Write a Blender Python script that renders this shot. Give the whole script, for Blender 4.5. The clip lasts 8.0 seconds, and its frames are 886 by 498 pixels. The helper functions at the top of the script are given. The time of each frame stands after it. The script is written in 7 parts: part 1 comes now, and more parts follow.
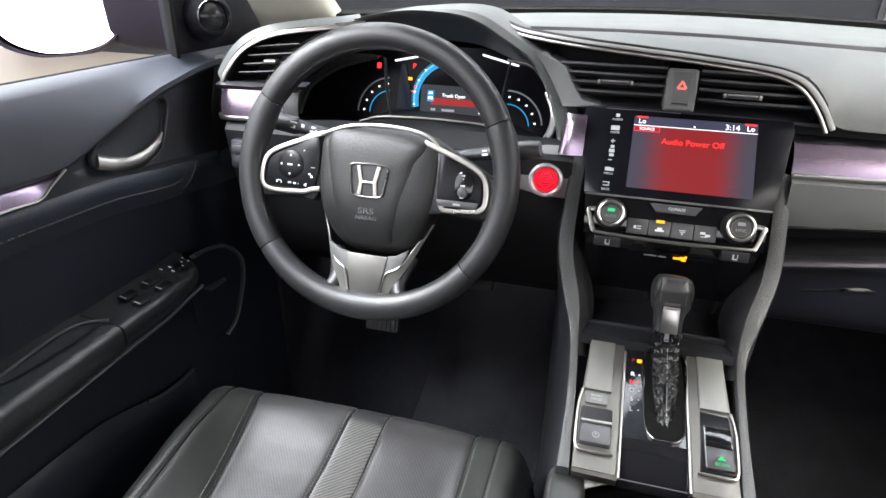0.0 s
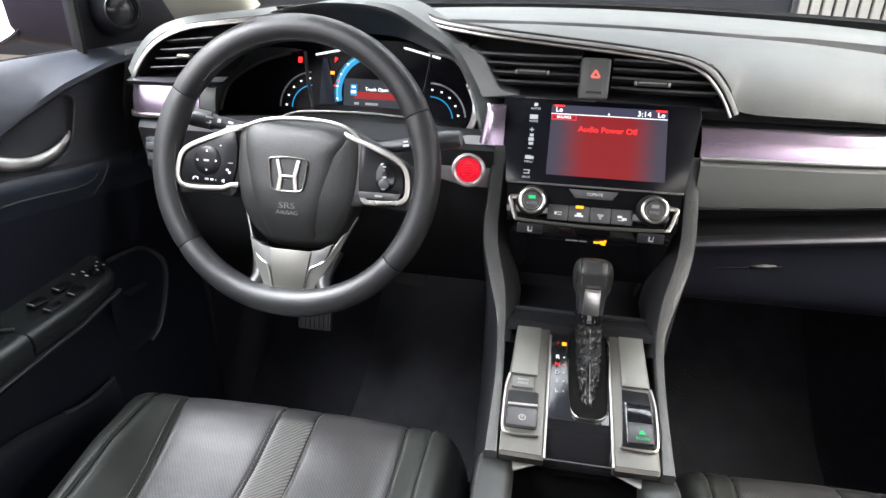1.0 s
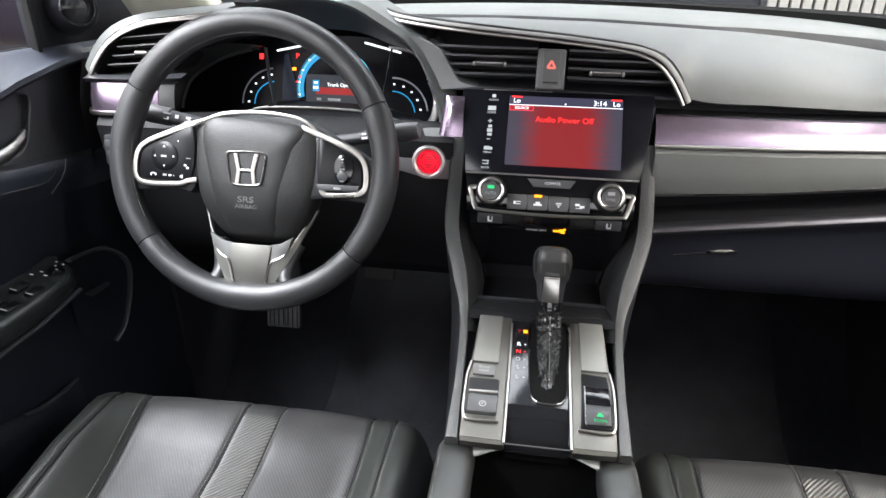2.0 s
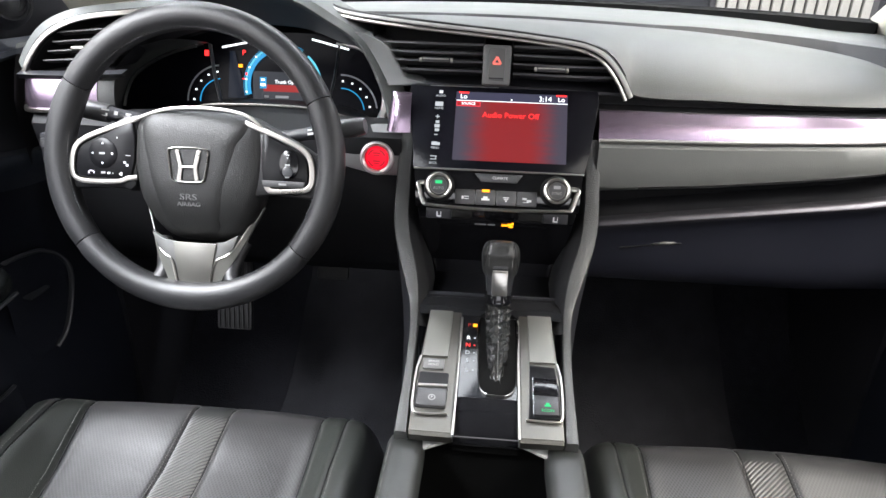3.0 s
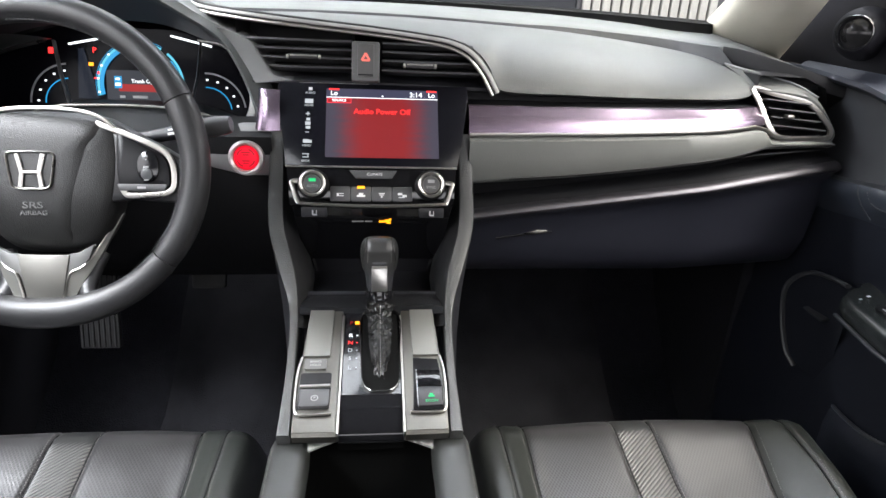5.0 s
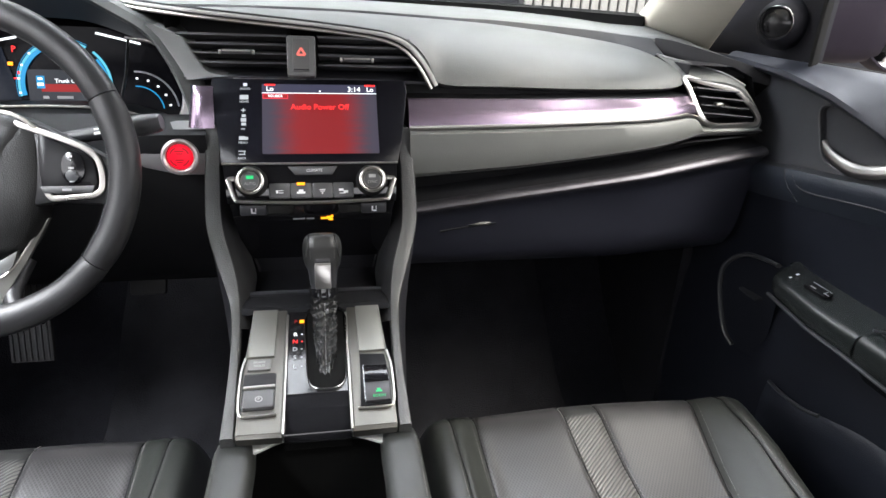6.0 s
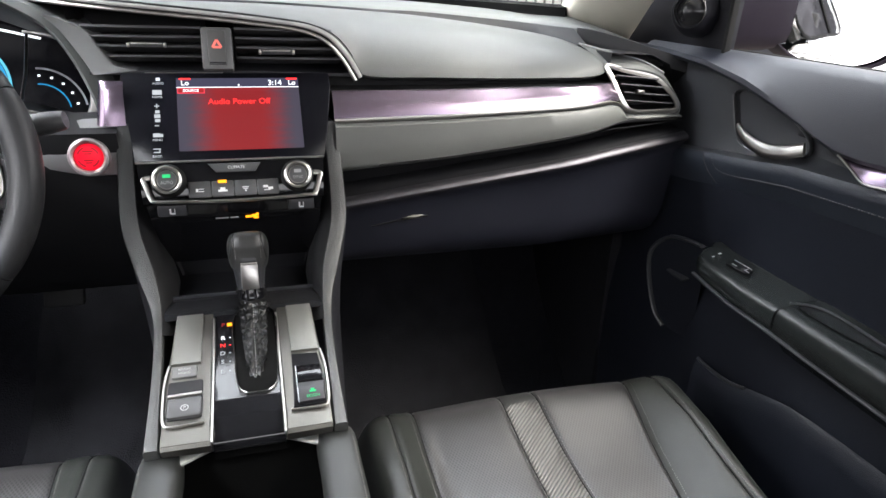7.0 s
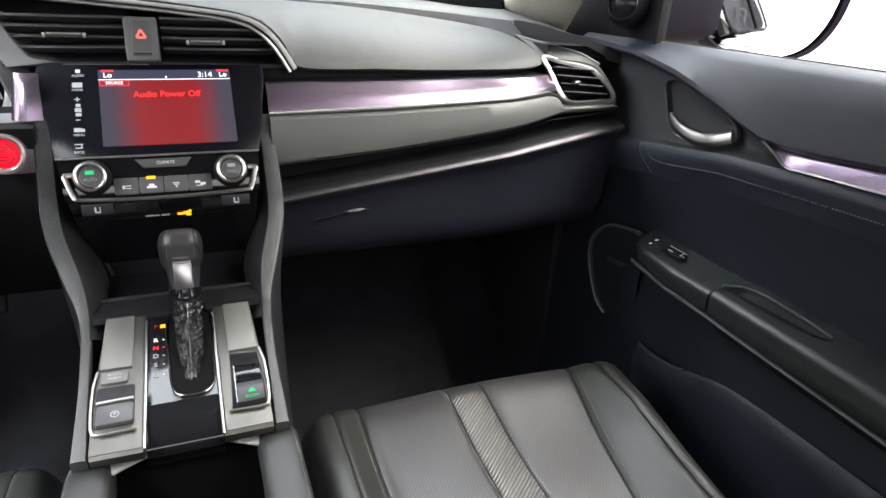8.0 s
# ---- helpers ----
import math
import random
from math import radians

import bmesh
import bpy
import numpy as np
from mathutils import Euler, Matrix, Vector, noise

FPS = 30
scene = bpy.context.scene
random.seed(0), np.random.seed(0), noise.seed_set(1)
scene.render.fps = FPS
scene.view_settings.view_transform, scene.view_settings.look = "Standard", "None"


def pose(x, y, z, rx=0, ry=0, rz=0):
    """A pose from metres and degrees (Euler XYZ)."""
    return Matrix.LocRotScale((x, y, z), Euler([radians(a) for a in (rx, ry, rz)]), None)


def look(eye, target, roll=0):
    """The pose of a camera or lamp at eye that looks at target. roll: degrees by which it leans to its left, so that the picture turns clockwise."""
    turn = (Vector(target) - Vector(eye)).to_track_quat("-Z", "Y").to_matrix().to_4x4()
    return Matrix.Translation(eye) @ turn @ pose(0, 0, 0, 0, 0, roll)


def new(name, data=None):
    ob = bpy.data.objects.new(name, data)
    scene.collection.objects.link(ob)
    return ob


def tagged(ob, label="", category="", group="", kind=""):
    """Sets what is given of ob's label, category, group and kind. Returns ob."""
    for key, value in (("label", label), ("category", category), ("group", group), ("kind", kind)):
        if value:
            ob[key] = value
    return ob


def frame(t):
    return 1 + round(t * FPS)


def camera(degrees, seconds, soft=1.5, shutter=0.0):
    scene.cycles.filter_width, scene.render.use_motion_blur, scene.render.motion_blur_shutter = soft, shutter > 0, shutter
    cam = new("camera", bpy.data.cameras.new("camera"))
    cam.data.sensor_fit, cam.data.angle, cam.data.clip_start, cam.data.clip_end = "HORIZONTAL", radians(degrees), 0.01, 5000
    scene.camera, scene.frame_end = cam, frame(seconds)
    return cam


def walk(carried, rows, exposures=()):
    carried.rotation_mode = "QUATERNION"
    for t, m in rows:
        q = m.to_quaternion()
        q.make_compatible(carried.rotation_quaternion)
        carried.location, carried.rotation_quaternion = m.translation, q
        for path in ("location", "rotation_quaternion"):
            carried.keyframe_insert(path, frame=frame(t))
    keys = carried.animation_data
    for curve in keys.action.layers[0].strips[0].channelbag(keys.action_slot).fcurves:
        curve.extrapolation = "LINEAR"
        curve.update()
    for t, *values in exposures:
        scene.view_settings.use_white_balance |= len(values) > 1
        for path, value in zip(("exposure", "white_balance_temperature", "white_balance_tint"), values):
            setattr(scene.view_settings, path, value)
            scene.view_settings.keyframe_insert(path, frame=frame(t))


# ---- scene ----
cam = camera(70.6, 8.0)
PATH = [
    (0, (-0.088, -0.793, 1.011), (-0.564, 0.963, 0.179), 1.2),
    (0.5, (-0.075, -0.792, 1.007), (-0.475, 0.982, 0.173), 1.4),
    (1, (-0.062, -0.792, 1.0), (-0.365, 1.004, 0.174), 1.4),
    (1.5, (-0.047, -0.795, 0.995), (-0.321, 1.007, 0.171), 1.0),
    (3, (-0.013, -0.801, 0.981), (-0.144, 1.024, 0.172), 1.5),
    (3.5, (-0.011, -0.801, 0.979), (-0.053, 1.03, 0.174), 1.9),
    (4, (-0.005, -0.801, 0.974), (0.034, 1.034, 0.182), 2.1),
    (4.5, (0.0, -0.803, 0.973), (0.136, 1.03, 0.185), 2.6),
    (6, (0.018, -0.809, 0.963), (0.377, 0.998, 0.184), 2.4),
    (6.5, (0.024, -0.807, 0.957), (0.489, 0.977, 0.181), 2.5),
    (7, (0.031, -0.805, 0.952), (0.574, 0.956, 0.176), 2.2),
    (7.5, (0.038, -0.805, 0.947), (0.656, 0.931, 0.171), 2.3),
    (8, (0.042, -0.805, 0.944), (0.737, 0.901, 0.166), 2.6),
]
walk(cam, [(t, look(eye, target, roll)) for t, eye, target, roll in PATH])

# ---- light ----
world = bpy.data.worlds.new("showroom_air")
scene.world = world
world.use_nodes = True
world.node_tree.nodes["Background"].inputs["Color"].default_value = (0.68, 0.80, 1.0, 1)
world.node_tree.nodes["Background"].inputs["Strength"].default_value = 0.46
scene.view_settings.exposure = 0.62


def area_lamp(name, eye, target, sx, sy, watts, colour=(1, 1, 1)):
    data = bpy.data.lights.new(name, "AREA")
    data.shape, data.size, data.size_y, data.energy, data.color = "RECTANGLE", sx, sy, watts, colour
    ob = new(name, data)
    ob.matrix_world = look(eye, target)
    return ob


area_lamp("hall_ceiling_light", (0.0, 2.05, 3.4), (0.0, 1.0, 0.0), 5.0, 1.0, 125.0, (0.94, 0.98, 1.04))
area_lamp("side_ceiling_light", (1.35, -0.55, 2.25), (0.25, -0.4, 0.6), 2.2, 0.7, 105.0, (1.0, 0.96, 0.89))
area_lamp("side_ceiling_light", (-1.35, -0.55, 2.25), (-0.25, -0.4, 0.6), 2.2, 0.7, 182.0, (0.95, 0.98, 1.03))

# unseen lamps added on both sides to brighten the floor beyond the windows
area_lamp("floor_fill_lamp", (-6.0, 0.0, 5.5), (-6.0, 0.0, 0.0), 4.0, 8.0, 260.0, (1.0, 0.97, 0.94))
area_lamp("floor_fill_lamp", (6.0, 0.0, 5.5), (6.0, 0.0, 0.0), 4.0, 8.0, 260.0, (1.0, 0.97, 0.94))

# ---- materials ----
def material(name, colour, rough=0.5, metal=0.0, grain=0.0, grain_size=0.0008, mottle=0.12, mottle_size=0.05,
             coat=0.0, rough_var=0.08, specular=0.5, sheen=0.0):
    """A painted, moulded or metal surface: broad mottling of tone and gloss, fine grain as relief."""
    m = bpy.data.materials.new(name)
    m.use_nodes = True
    nt = m.node_tree
    b = nt.nodes["Principled BSDF"]
    b.inputs["Roughness"].default_value, b.inputs["Metallic"].default_value = rough, metal
    b.inputs["Specular IOR Level"].default_value = specular
    b.inputs["Coat Weight"].default_value, b.inputs["Coat Roughness"].default_value = coat, 0.05
    b.inputs["Sheen Weight"].default_value = sheen
    tc = nt.nodes.new("ShaderNodeTexCoord")
    big = nt.nodes.new("ShaderNodeTexNoise")
    big.inputs["Scale"].default_value, big.inputs["Detail"].default_value = 1 / mottle_size, 4
    nt.links.new(tc.outputs["Object"], big.inputs["Vector"])
    mix = nt.nodes.new("ShaderNodeMix")
    mix.data_type = "RGBA"
    mix.inputs["A"].default_value = [c * (1 - mottle) for c in colour] + [1]
    mix.inputs["B"].default_value = [min(1, c * (1 + mottle)) for c in colour] + [1]
    nt.links.new(big.outputs["Fac"], mix.inputs["Factor"])
    nt.links.new(mix.outputs["Result"], b.inputs["Base Color"])
    rr = nt.nodes.new("ShaderNodeMapRange")
    rr.inputs["To Min"].default_value, rr.inputs["To Max"].default_value = max(0.02, rough - rough_var), min(1, rough + rough_var)
    nt.links.new(big.outputs["Fac"], rr.inputs["Value"])
    nt.links.new(rr.outputs["Result"], b.inputs["Roughness"])
    if grain:
        vor = nt.nodes.new("ShaderNodeTexVoronoi")
        vor.inputs["Scale"].default_value = 1 / grain_size
        nt.links.new(tc.outputs["Object"], vor.inputs["Vector"])
        bump = nt.nodes.new("ShaderNodeBump")
        bump.inputs["Strength"].default_value, bump.inputs["Distance"].default_value = grain, grain_size * 0.4
        nt.links.new(vor.outputs["Distance"], bump.inputs["Height"])
        nt.links.new(bump.outputs["Normal"], b.inputs["Normal"])
    return m


def glowing(name, colour, strength, base=(0.01, 0.01, 0.01)):
    m = bpy.data.materials.new(name)
    m.use_nodes = True
    b = m.node_tree.nodes["Principled BSDF"]
    b.inputs["Base Color"].default_value = (*base, 1)
    b.inputs["Roughness"].default_value = 0.25
    b.inputs["Specular IOR Level"].default_value = 0.12
    b.inputs["Emission Color"].default_value = (*colour, 1)
    b.inputs["Emission Strength"].default_value = strength
    return m


def bsdf(m):
    return m.node_tree.nodes["Principled BSDF"]


def plain_front(nt, tc):
    """Nought over the seat's plain front edge, one behind it."""
    sep = nt.nodes.new("ShaderNodeSeparateXYZ")
    nt.links.new(tc.outputs["Object"], sep.inputs["Vector"])
    mr = nt.nodes.new("ShaderNodeMapRange")
    mr.inputs["From Min"].default_value, mr.inputs["From Max"].default_value = -0.150, -0.162
    nt.links.new(sep.outputs["Y"], mr.inputs["Value"])
    return mr.outputs["Result"]


def perforate(m, pitch=0.0044, radius=0.00108):
    """Rows of small punched holes over a leather surface, every second row shifted by half."""
    nt, b = m.node_tree, bsdf(m)
    tc = nt.nodes.new("ShaderNodeTexCoord")
    masks = []
    for shift in (0.0, 0.5):
        mp = nt.nodes.new("ShaderNodeMapping")
        mp.inputs["Scale"].default_value = (1 / pitch, 1 / (pitch * 1.4), 0)
        mp.inputs["Location"].default_value = (shift, shift, 0)
        nt.links.new(tc.outputs["Object"], mp.inputs["Vector"])
        fr = nt.nodes.new("ShaderNodeVectorMath")
        fr.operation = "FRACTION"
        nt.links.new(mp.outputs["Vector"], fr.inputs[0])
        ds = nt.nodes.new("ShaderNodeVectorMath")
        ds.operation = "DISTANCE"
        ds.inputs[1].default_value = (0.5, 0.5, 0)
        nt.links.new(fr.outputs["Vector"], ds.inputs[0])
        lt = nt.nodes.new("ShaderNodeMapRange")
        lt.inputs["From Min"].default_value, lt.inputs["From Max"].default_value = radius / pitch * 1.25, radius / pitch * 0.75
        nt.links.new(ds.outputs["Value"], lt.inputs["Value"])
        masks.append(lt.outputs["Result"])
    top = nt.nodes.new("ShaderNodeMath")
    top.operation = "MAXIMUM"
    nt.links.new(masks[0], top.inputs[0]), nt.links.new(masks[1], top.inputs[1])
    add = nt.nodes.new("ShaderNodeMath")
    add.operation = "MULTIPLY"
    nt.links.new(top.outputs["Value"], add.inputs[0]), nt.links.new(plain_front(nt, tc), add.inputs[1])
    dent = nt.nodes.new("ShaderNodeBump")
    dent.invert = True
    dent.inputs["Strength"].default_value, dent.inputs["Distance"].default_value = 0.12, 0.0005
    nt.links.new(add.outputs["Value"], dent.inputs["Height"])
    crease = nt.nodes.new("ShaderNodeTexNoise")
    crease.inputs["Scale"].default_value, crease.inputs["Detail"].default_value = 16, 6
    soft_bump = nt.nodes.new("ShaderNodeBump")
    soft_bump.inputs["Strength"].default_value, soft_bump.inputs["Distance"].default_value = 0.25, 0.004
    nt.links.new(tc.outputs["Object"], crease.inputs["Vector"])
    nt.links.new(crease.outputs["Fac"], soft_bump.inputs["Height"])
    nt.links.new(soft_bump.outputs["Normal"], dent.inputs["Normal"])
    nt.links.new(dent.outputs["Normal"], b.inputs["Normal"])
    old = b.inputs["Base Color"].links[0].from_socket
    mix = nt.nodes.new("ShaderNodeMix")
    mix.data_type = "RGBA"
    mix.inputs["B"].default_value = (0.005, 0.005, 0.005, 1)
    nt.links.new(add.outputs["Value"], mix.inputs["Factor"])
    nt.links.new(old, mix.inputs["A"])
    nt.links.new(mix.outputs["Result"], b.inputs["Base Color"])
    return m


def stripe_weave(m, pitch=0.0043, angle=-41):
    """Raised slanting ribs, as of a carbon-look cloth."""
    nt, b = m.node_tree, bsdf(m)
    tc = nt.nodes.new("ShaderNodeTexCoord")
    mp = nt.nodes.new("ShaderNodeMapping")
    mp.inputs["Rotation"].default_value = (0, 0, radians(angle))
    nt.links.new(tc.outputs["Object"], mp.inputs["Vector"])
    wave = nt.nodes.new("ShaderNodeTexWave")
    wave.bands_direction = "Y"
    wave.inputs["Scale"].default_value = 0.314 / pitch
    wave.inputs["Distortion"].default_value = 0.05
    nt.links.new(mp.outputs["Vector"], wave.inputs["Vector"])
    bump = nt.nodes.new("ShaderNodeBump")
    bump.inputs["Strength"].default_value, bump.inputs["Distance"].default_value = 0.8, 0.0013
    cut = nt.nodes.new("ShaderNodeMath")
    cut.operation = "MULTIPLY"
    nt.links.new(wave.outputs["Fac"], cut.inputs[0]), nt.links.new(plain_front(nt, tc), cut.inputs[1])
    nt.links.new(cut.outputs["Value"], bump.inputs["Height"])
    nt.links.new(bump.outputs["Normal"], b.inputs["Normal"])
    ramp = nt.nodes.new("ShaderNodeMix")
    ramp.data_type = "RGBA"
    ramp.inputs["A"].default_value, ramp.inputs["B"].default_value = (0.020, 0.020, 0.020, 1), (0.095, 0.092, 0.087, 1)
    nt.links.new(cut.outputs["Value"], ramp.inputs["Factor"])
    nt.links.new(ramp.outputs["Result"], b.inputs["Base Color"])
    return m


LEATHER = material("seat_leather", (0.018, 0.0195, 0.0175), 0.36, grain=0.3, grain_size=0.0011, mottle=0.25, specular=0.45)
PERFORATED = perforate(material("perforated_leather", (0.028, 0.027, 0.0275), 0.33, mottle=0.25, rough_var=0.05, specular=0.55))
WEAVE = stripe_weave(material("carbon_weave", (0.06, 0.06, 0.06), 0.38))
THREAD = material("grey_thread", (0.14, 0.136, 0.13), 0.8)
WHEEL_LEATHER = material("wheel_leather", (0.018, 0.018, 0.0192), 0.40, grain=0.3, grain_size=0.0009, mottle=0.08, rough_var=0.025)
KNOB_LEATHER = material("knob_leather", (0.019, 0.019, 0.0185), 0.34, grain=0.35, grain_size=0.0010, mottle=0.1)
SOFT = material("soft_dash_skin", (0.076, 0.080, 0.078), 0.55, grain=0.22, grain_size=0.0013, mottle=0.08)
HARD = material("hard_black_plastic", (0.020, 0.020, 0.024), 0.45, grain=0.4, grain_size=0.001)
ARM_GREY = material("grained_grey_plastic", (0.052, 0.053, 0.052), 0.42, grain=0.5, grain_size=0.0016)
DARK = material("matt_black_plastic", (0.011, 0.011, 0.0125), 0.6, specular=0.25)
GLOSS = material("piano_black", (0.006, 0.006, 0.007), 0.08, rough_var=0.03, specular=0.45)
CHROME = material("satin_chrome", (0.49, 0.472, 0.44), 0.30, metal=1.0, mottle=0.04)
SILVER = material("satin_silver_plastic", (0.135, 0.130, 0.118), 0.38, metal=0.8, grain=0.15, grain_size=0.0006)
PLATE = material("brushed_grey_plate", (0.160, 0.155, 0.142), 0.42, metal=0.7)
# violet in the base colour stands in for purplish light on silver trim
TRIM = material("violet_tinted_silver_trim", (0.34, 0.268, 0.352), 0.26, metal=0.95, mottle=0.02, rough_var=0.01)
BUTTON = material("grey_button_plastic", (0.05, 0.05, 0.052), 0.4)
CARPET = material("black_carpet", (0.016, 0.016, 0.0195), 0.95, specular=0.05, grain=1.0, grain_size=0.003, mottle=0.35, mottle_size=0.02)
RUBBER = material("black_rubber", (0.012, 0.012, 0.012), 0.7, specular=0.1)
PILLAR = material("beige_pillar_cloth", (0.45, 0.43, 0.365), 0.85, grain=0.4, grain_size=0.001)
HEADLINER = material("grey_roof_lining", (0.15, 0.147, 0.14), 0.9, grain=0.4, grain_size=0.001)
# blue in the door blacks stands in for lens haze
DOOR_SKIN = material("door_soft_skin", (0.027, 0.030, 0.040), 0.42, grain=0.28, grain_size=0.0012)
BOOT = material("shiny_boot_leather", (0.005, 0.005, 0.005), 0.26, specular=0.28, grain=0.3, grain_size=0.0012)
WHITE_PRINT = material("white_print", (0.75, 0.75, 0.75), 0.5)
GREY_PRINT = material("grey_print", (0.30, 0.30, 0.30), 0.5)
EMBOSS = material("embossed_print", (0.085, 0.085, 0.085), 0.4)
MIRROR = material("mirror_glass", (0.92, 0.92, 0.92), 0.02, metal=1.0, mottle=0.0, rough_var=0.0)
# near black for the rim and, as painted shade, for the housing
MIRROR_SHADE = material("shaded_mirror_housing", (0.010, 0.008, 0.012), 0.6, specular=0.03)
WHITE_PAINT = material("white_body_paint", (0.78, 0.77, 0.77), 0.3, coat=1.0, mottle=0.02)
TINT = material("tinted_glass", (0.06, 0.06, 0.068), 0.5, mottle=0.05, specular=0.0)
FLOOR_TILE = material("showroom_floor", (0.42, 0.36, 0.30), 0.5, mottle_size=0.6)
NIGHT_WALL = material("dark_blue_wall", (0.004, 0.005, 0.010), 0.6, mottle_size=0.5)
SHUTTER_BACK = material("dull_shutter_back", (0.05, 0.05, 0.055), 0.6)
SLAT = material("pale_metal_slat", (0.36, 0.355, 0.33), 0.5, mottle=0.3, mottle_size=0.3)

MAT_PILE = material("mat_pile", (0.022, 0.022, 0.025), 0.95, specular=0.05, grain=1.0, grain_size=0.0025, mottle=0.4, mottle_size=0.05)
DASH_LEATHER = material("dash_leatherette", (0.125, 0.128, 0.121), 0.46, grain=0.25, grain_size=0.0012)
CLUSTER_BLACK = material("cluster_lens_black", (0.005, 0.005, 0.007), 0.18, specular=0.06)
LEDGE_BLACK = material("satin_black_ledge", (0.075, 0.072, 0.08), 0.40, metal=0.8, rough_var=0.03)

# arm plastic darkened in place of shade, for the inner flanks
ARM_SHADED = material("shaded_arm_plastic", (0.013, 0.013, 0.014), 0.45, grain=0.4, grain_size=0.0012)
INLAY = material("brushed_pale_inlay", (0.20, 0.198, 0.182), 0.40, metal=0.7, mottle=0.06, grain=0.15, grain_size=0.0005)
SILL_BLACK = material("gloss_black_sill", (0.010, 0.010, 0.011), 0.16, rough_var=0.06, mottle=0.2, specular=0.3)
VENT_SLAT = material("satin_black_slat", (0.062, 0.062, 0.064), 0.34, rough_var=0.05, specular=0.6)

BUTTON_GREY = material("mid_grey_button", (0.10, 0.10, 0.098), 0.4)
DOOR_DARK = material("door_recess_skin", (0.032, 0.034, 0.039), 0.42, grain=0.3, grain_size=0.0012)
# blue tint here too imitates the haze
DOOR_LOW = material("door_lower_skin", (0.025, 0.030, 0.041), 0.38, grain=0.4, grain_size=0.0012)
ARMREST_SKIN = material("armrest_skin", (0.022, 0.025, 0.025), 0.25, rough_var=0.02, mottle=0.05, grain=0.4, grain_size=0.001)
CHROME_SOFT = material("dull_chrome", (0.55, 0.54, 0.52), 0.3, metal=1.0)
PAD_SKIN = material("console_pad_skin", (0.019, 0.020, 0.019), 0.42, grain=0.4, grain_size=0.0011)
ROCKER_BLACK = material("gloss_black_rocker", (0.006, 0.006, 0.007), 0.14, specular=0.5)
POD_BLACK = material("satin_black_pod", (0.006, 0.006, 0.007), 0.3, specular=0.2)
# bluish tone stands in for the veil of haze over the glovebox
GLOVE_SKIN = material("glovebox_plastic", (0.024, 0.025, 0.036), 0.42, grain=0.35, grain_size=0.0011)
PANEL_GREY = material("grey_start_panel", (0.24, 0.24, 0.243), 0.45, grain=0.3, grain_size=0.001)
BAND_GREY = material("pale_grey_band", (0.38, 0.38, 0.36), 0.45, grain=0.2, grain_size=0.001)
CHEEK_GREY = material("grained_cheek_grey", (0.12, 0.122, 0.12), 0.5, grain=0.25, grain_size=0.0012)
HOOD_LINING = material("charcoal_hood_lining", (0.036, 0.036, 0.040), 0.6, grain=0.3, grain_size=0.001)
SAIL_SKIN = material("dark_sail_plastic", (0.009, 0.009, 0.012), 0.6, specular=0.15, grain=0.3, grain_size=0.001)
# darker copy of the lower door skin, standing in for shade
DOOR_SHADED = material("door_shaded_plastic", (0.012, 0.014, 0.021), 0.45, grain=0.4, grain_size=0.0012, specular=0.35)
LEVER = material("satin_lever_chrome", (0.30, 0.29, 0.275), 0.32, metal=1.0, mottle=0.06)
NICHE_RIM = material("grey_rim_plastic", (0.046, 0.048, 0.052), 0.35)
PEDAL_GREY = material("dull_pedal_grey", (0.022, 0.022, 0.023), 0.55)
PEDAL_DARK = material("pedal_rubber", (0.03, 0.03, 0.03), 0.6)
LINER = material("pale_liner_plastic", (0.42, 0.42, 0.40), 0.5)
ARM_DARK = material("airbag_skin", (0.016, 0.016, 0.0158), 0.46, grain=0.5, grain_size=0.0012)
CHROME_DARK = material("dark_chrome", (0.25, 0.25, 0.25), 0.25, metal=1.0)
BUTTON_DARK = material("dark_key_plastic", (0.022, 0.022, 0.025), 0.4)
L_SOURCE = glowing("lit_red_box", (0.9, 0.05, 0.08), 1.0)
L_KEY = glowing("lit_key", (0.8, 0.85, 0.9), 0.55)
L_WHITE = glowing("lit_white", (0.9, 0.95, 1.0), 1.6)
L_RED = glowing("lit_red", (1.0, 0.03, 0.03), 1.6)
L_AMBER = glowing("lit_amber", (1.0, 0.33, 0.01), 1.8)
L_GREEN = glowing("lit_green", (0.03, 0.8, 0.25), 0.7)
L_BLUE = glowing("lit_blue", (0.02, 0.30, 0.62), 0.9)
L_PALE = glowing("lit_pale_blue", (0.10, 0.48, 0.66), 1.0)
L_DIMRED = glowing("lit_dim_red", (0.45, 0.02, 0.02), 0.6)
L_SMOKE = glowing("lit_smoke_blue", (0.004, 0.014, 0.040), 0.28)
START_RING = material("pale_start_ring", (0.62, 0.54, 0.54), 0.35, metal=0.6, mottle=0.05)
RED_KNOB = glowing("red_translucent_button", (0.9, 0.01, 0.03), 0.55, (0.55, 0.01, 0.03))
# walls emit light themselves in place of lamps shining on them
WALL_GLOW = glowing("self_lit_wall", (1.0, 0.98, 1.0), 1.05, (0.8, 0.8, 0.8))
# stronger emission, added to fill the wheel and dashboard from behind
REAR_WALL_GLOW = glowing("self_lit_rear_wall", (0.98, 0.98, 1.03), 2.6, (0.8, 0.8, 0.8))
# near-zero black: real black seals and borders, and painted shade in wells
BLACK = material("seal_and_shade_black", (0.002, 0.002, 0.002), 0.9, specular=0.1)
DARK_THREAD = material("dark_thread", (0.09, 0.09, 0.09), 0.8)

GLASS = bpy.data.materials.new("clear_glass")
GLASS.use_nodes = True
gb = bsdf(GLASS)
gb.inputs["Transmission Weight"].default_value = 1.0
gb.inputs["Roughness"].default_value, gb.inputs["IOR"].default_value = 0.0, 1.05
gb.inputs["Base Color"].default_value = (0.97, 0.98, 0.98, 1)


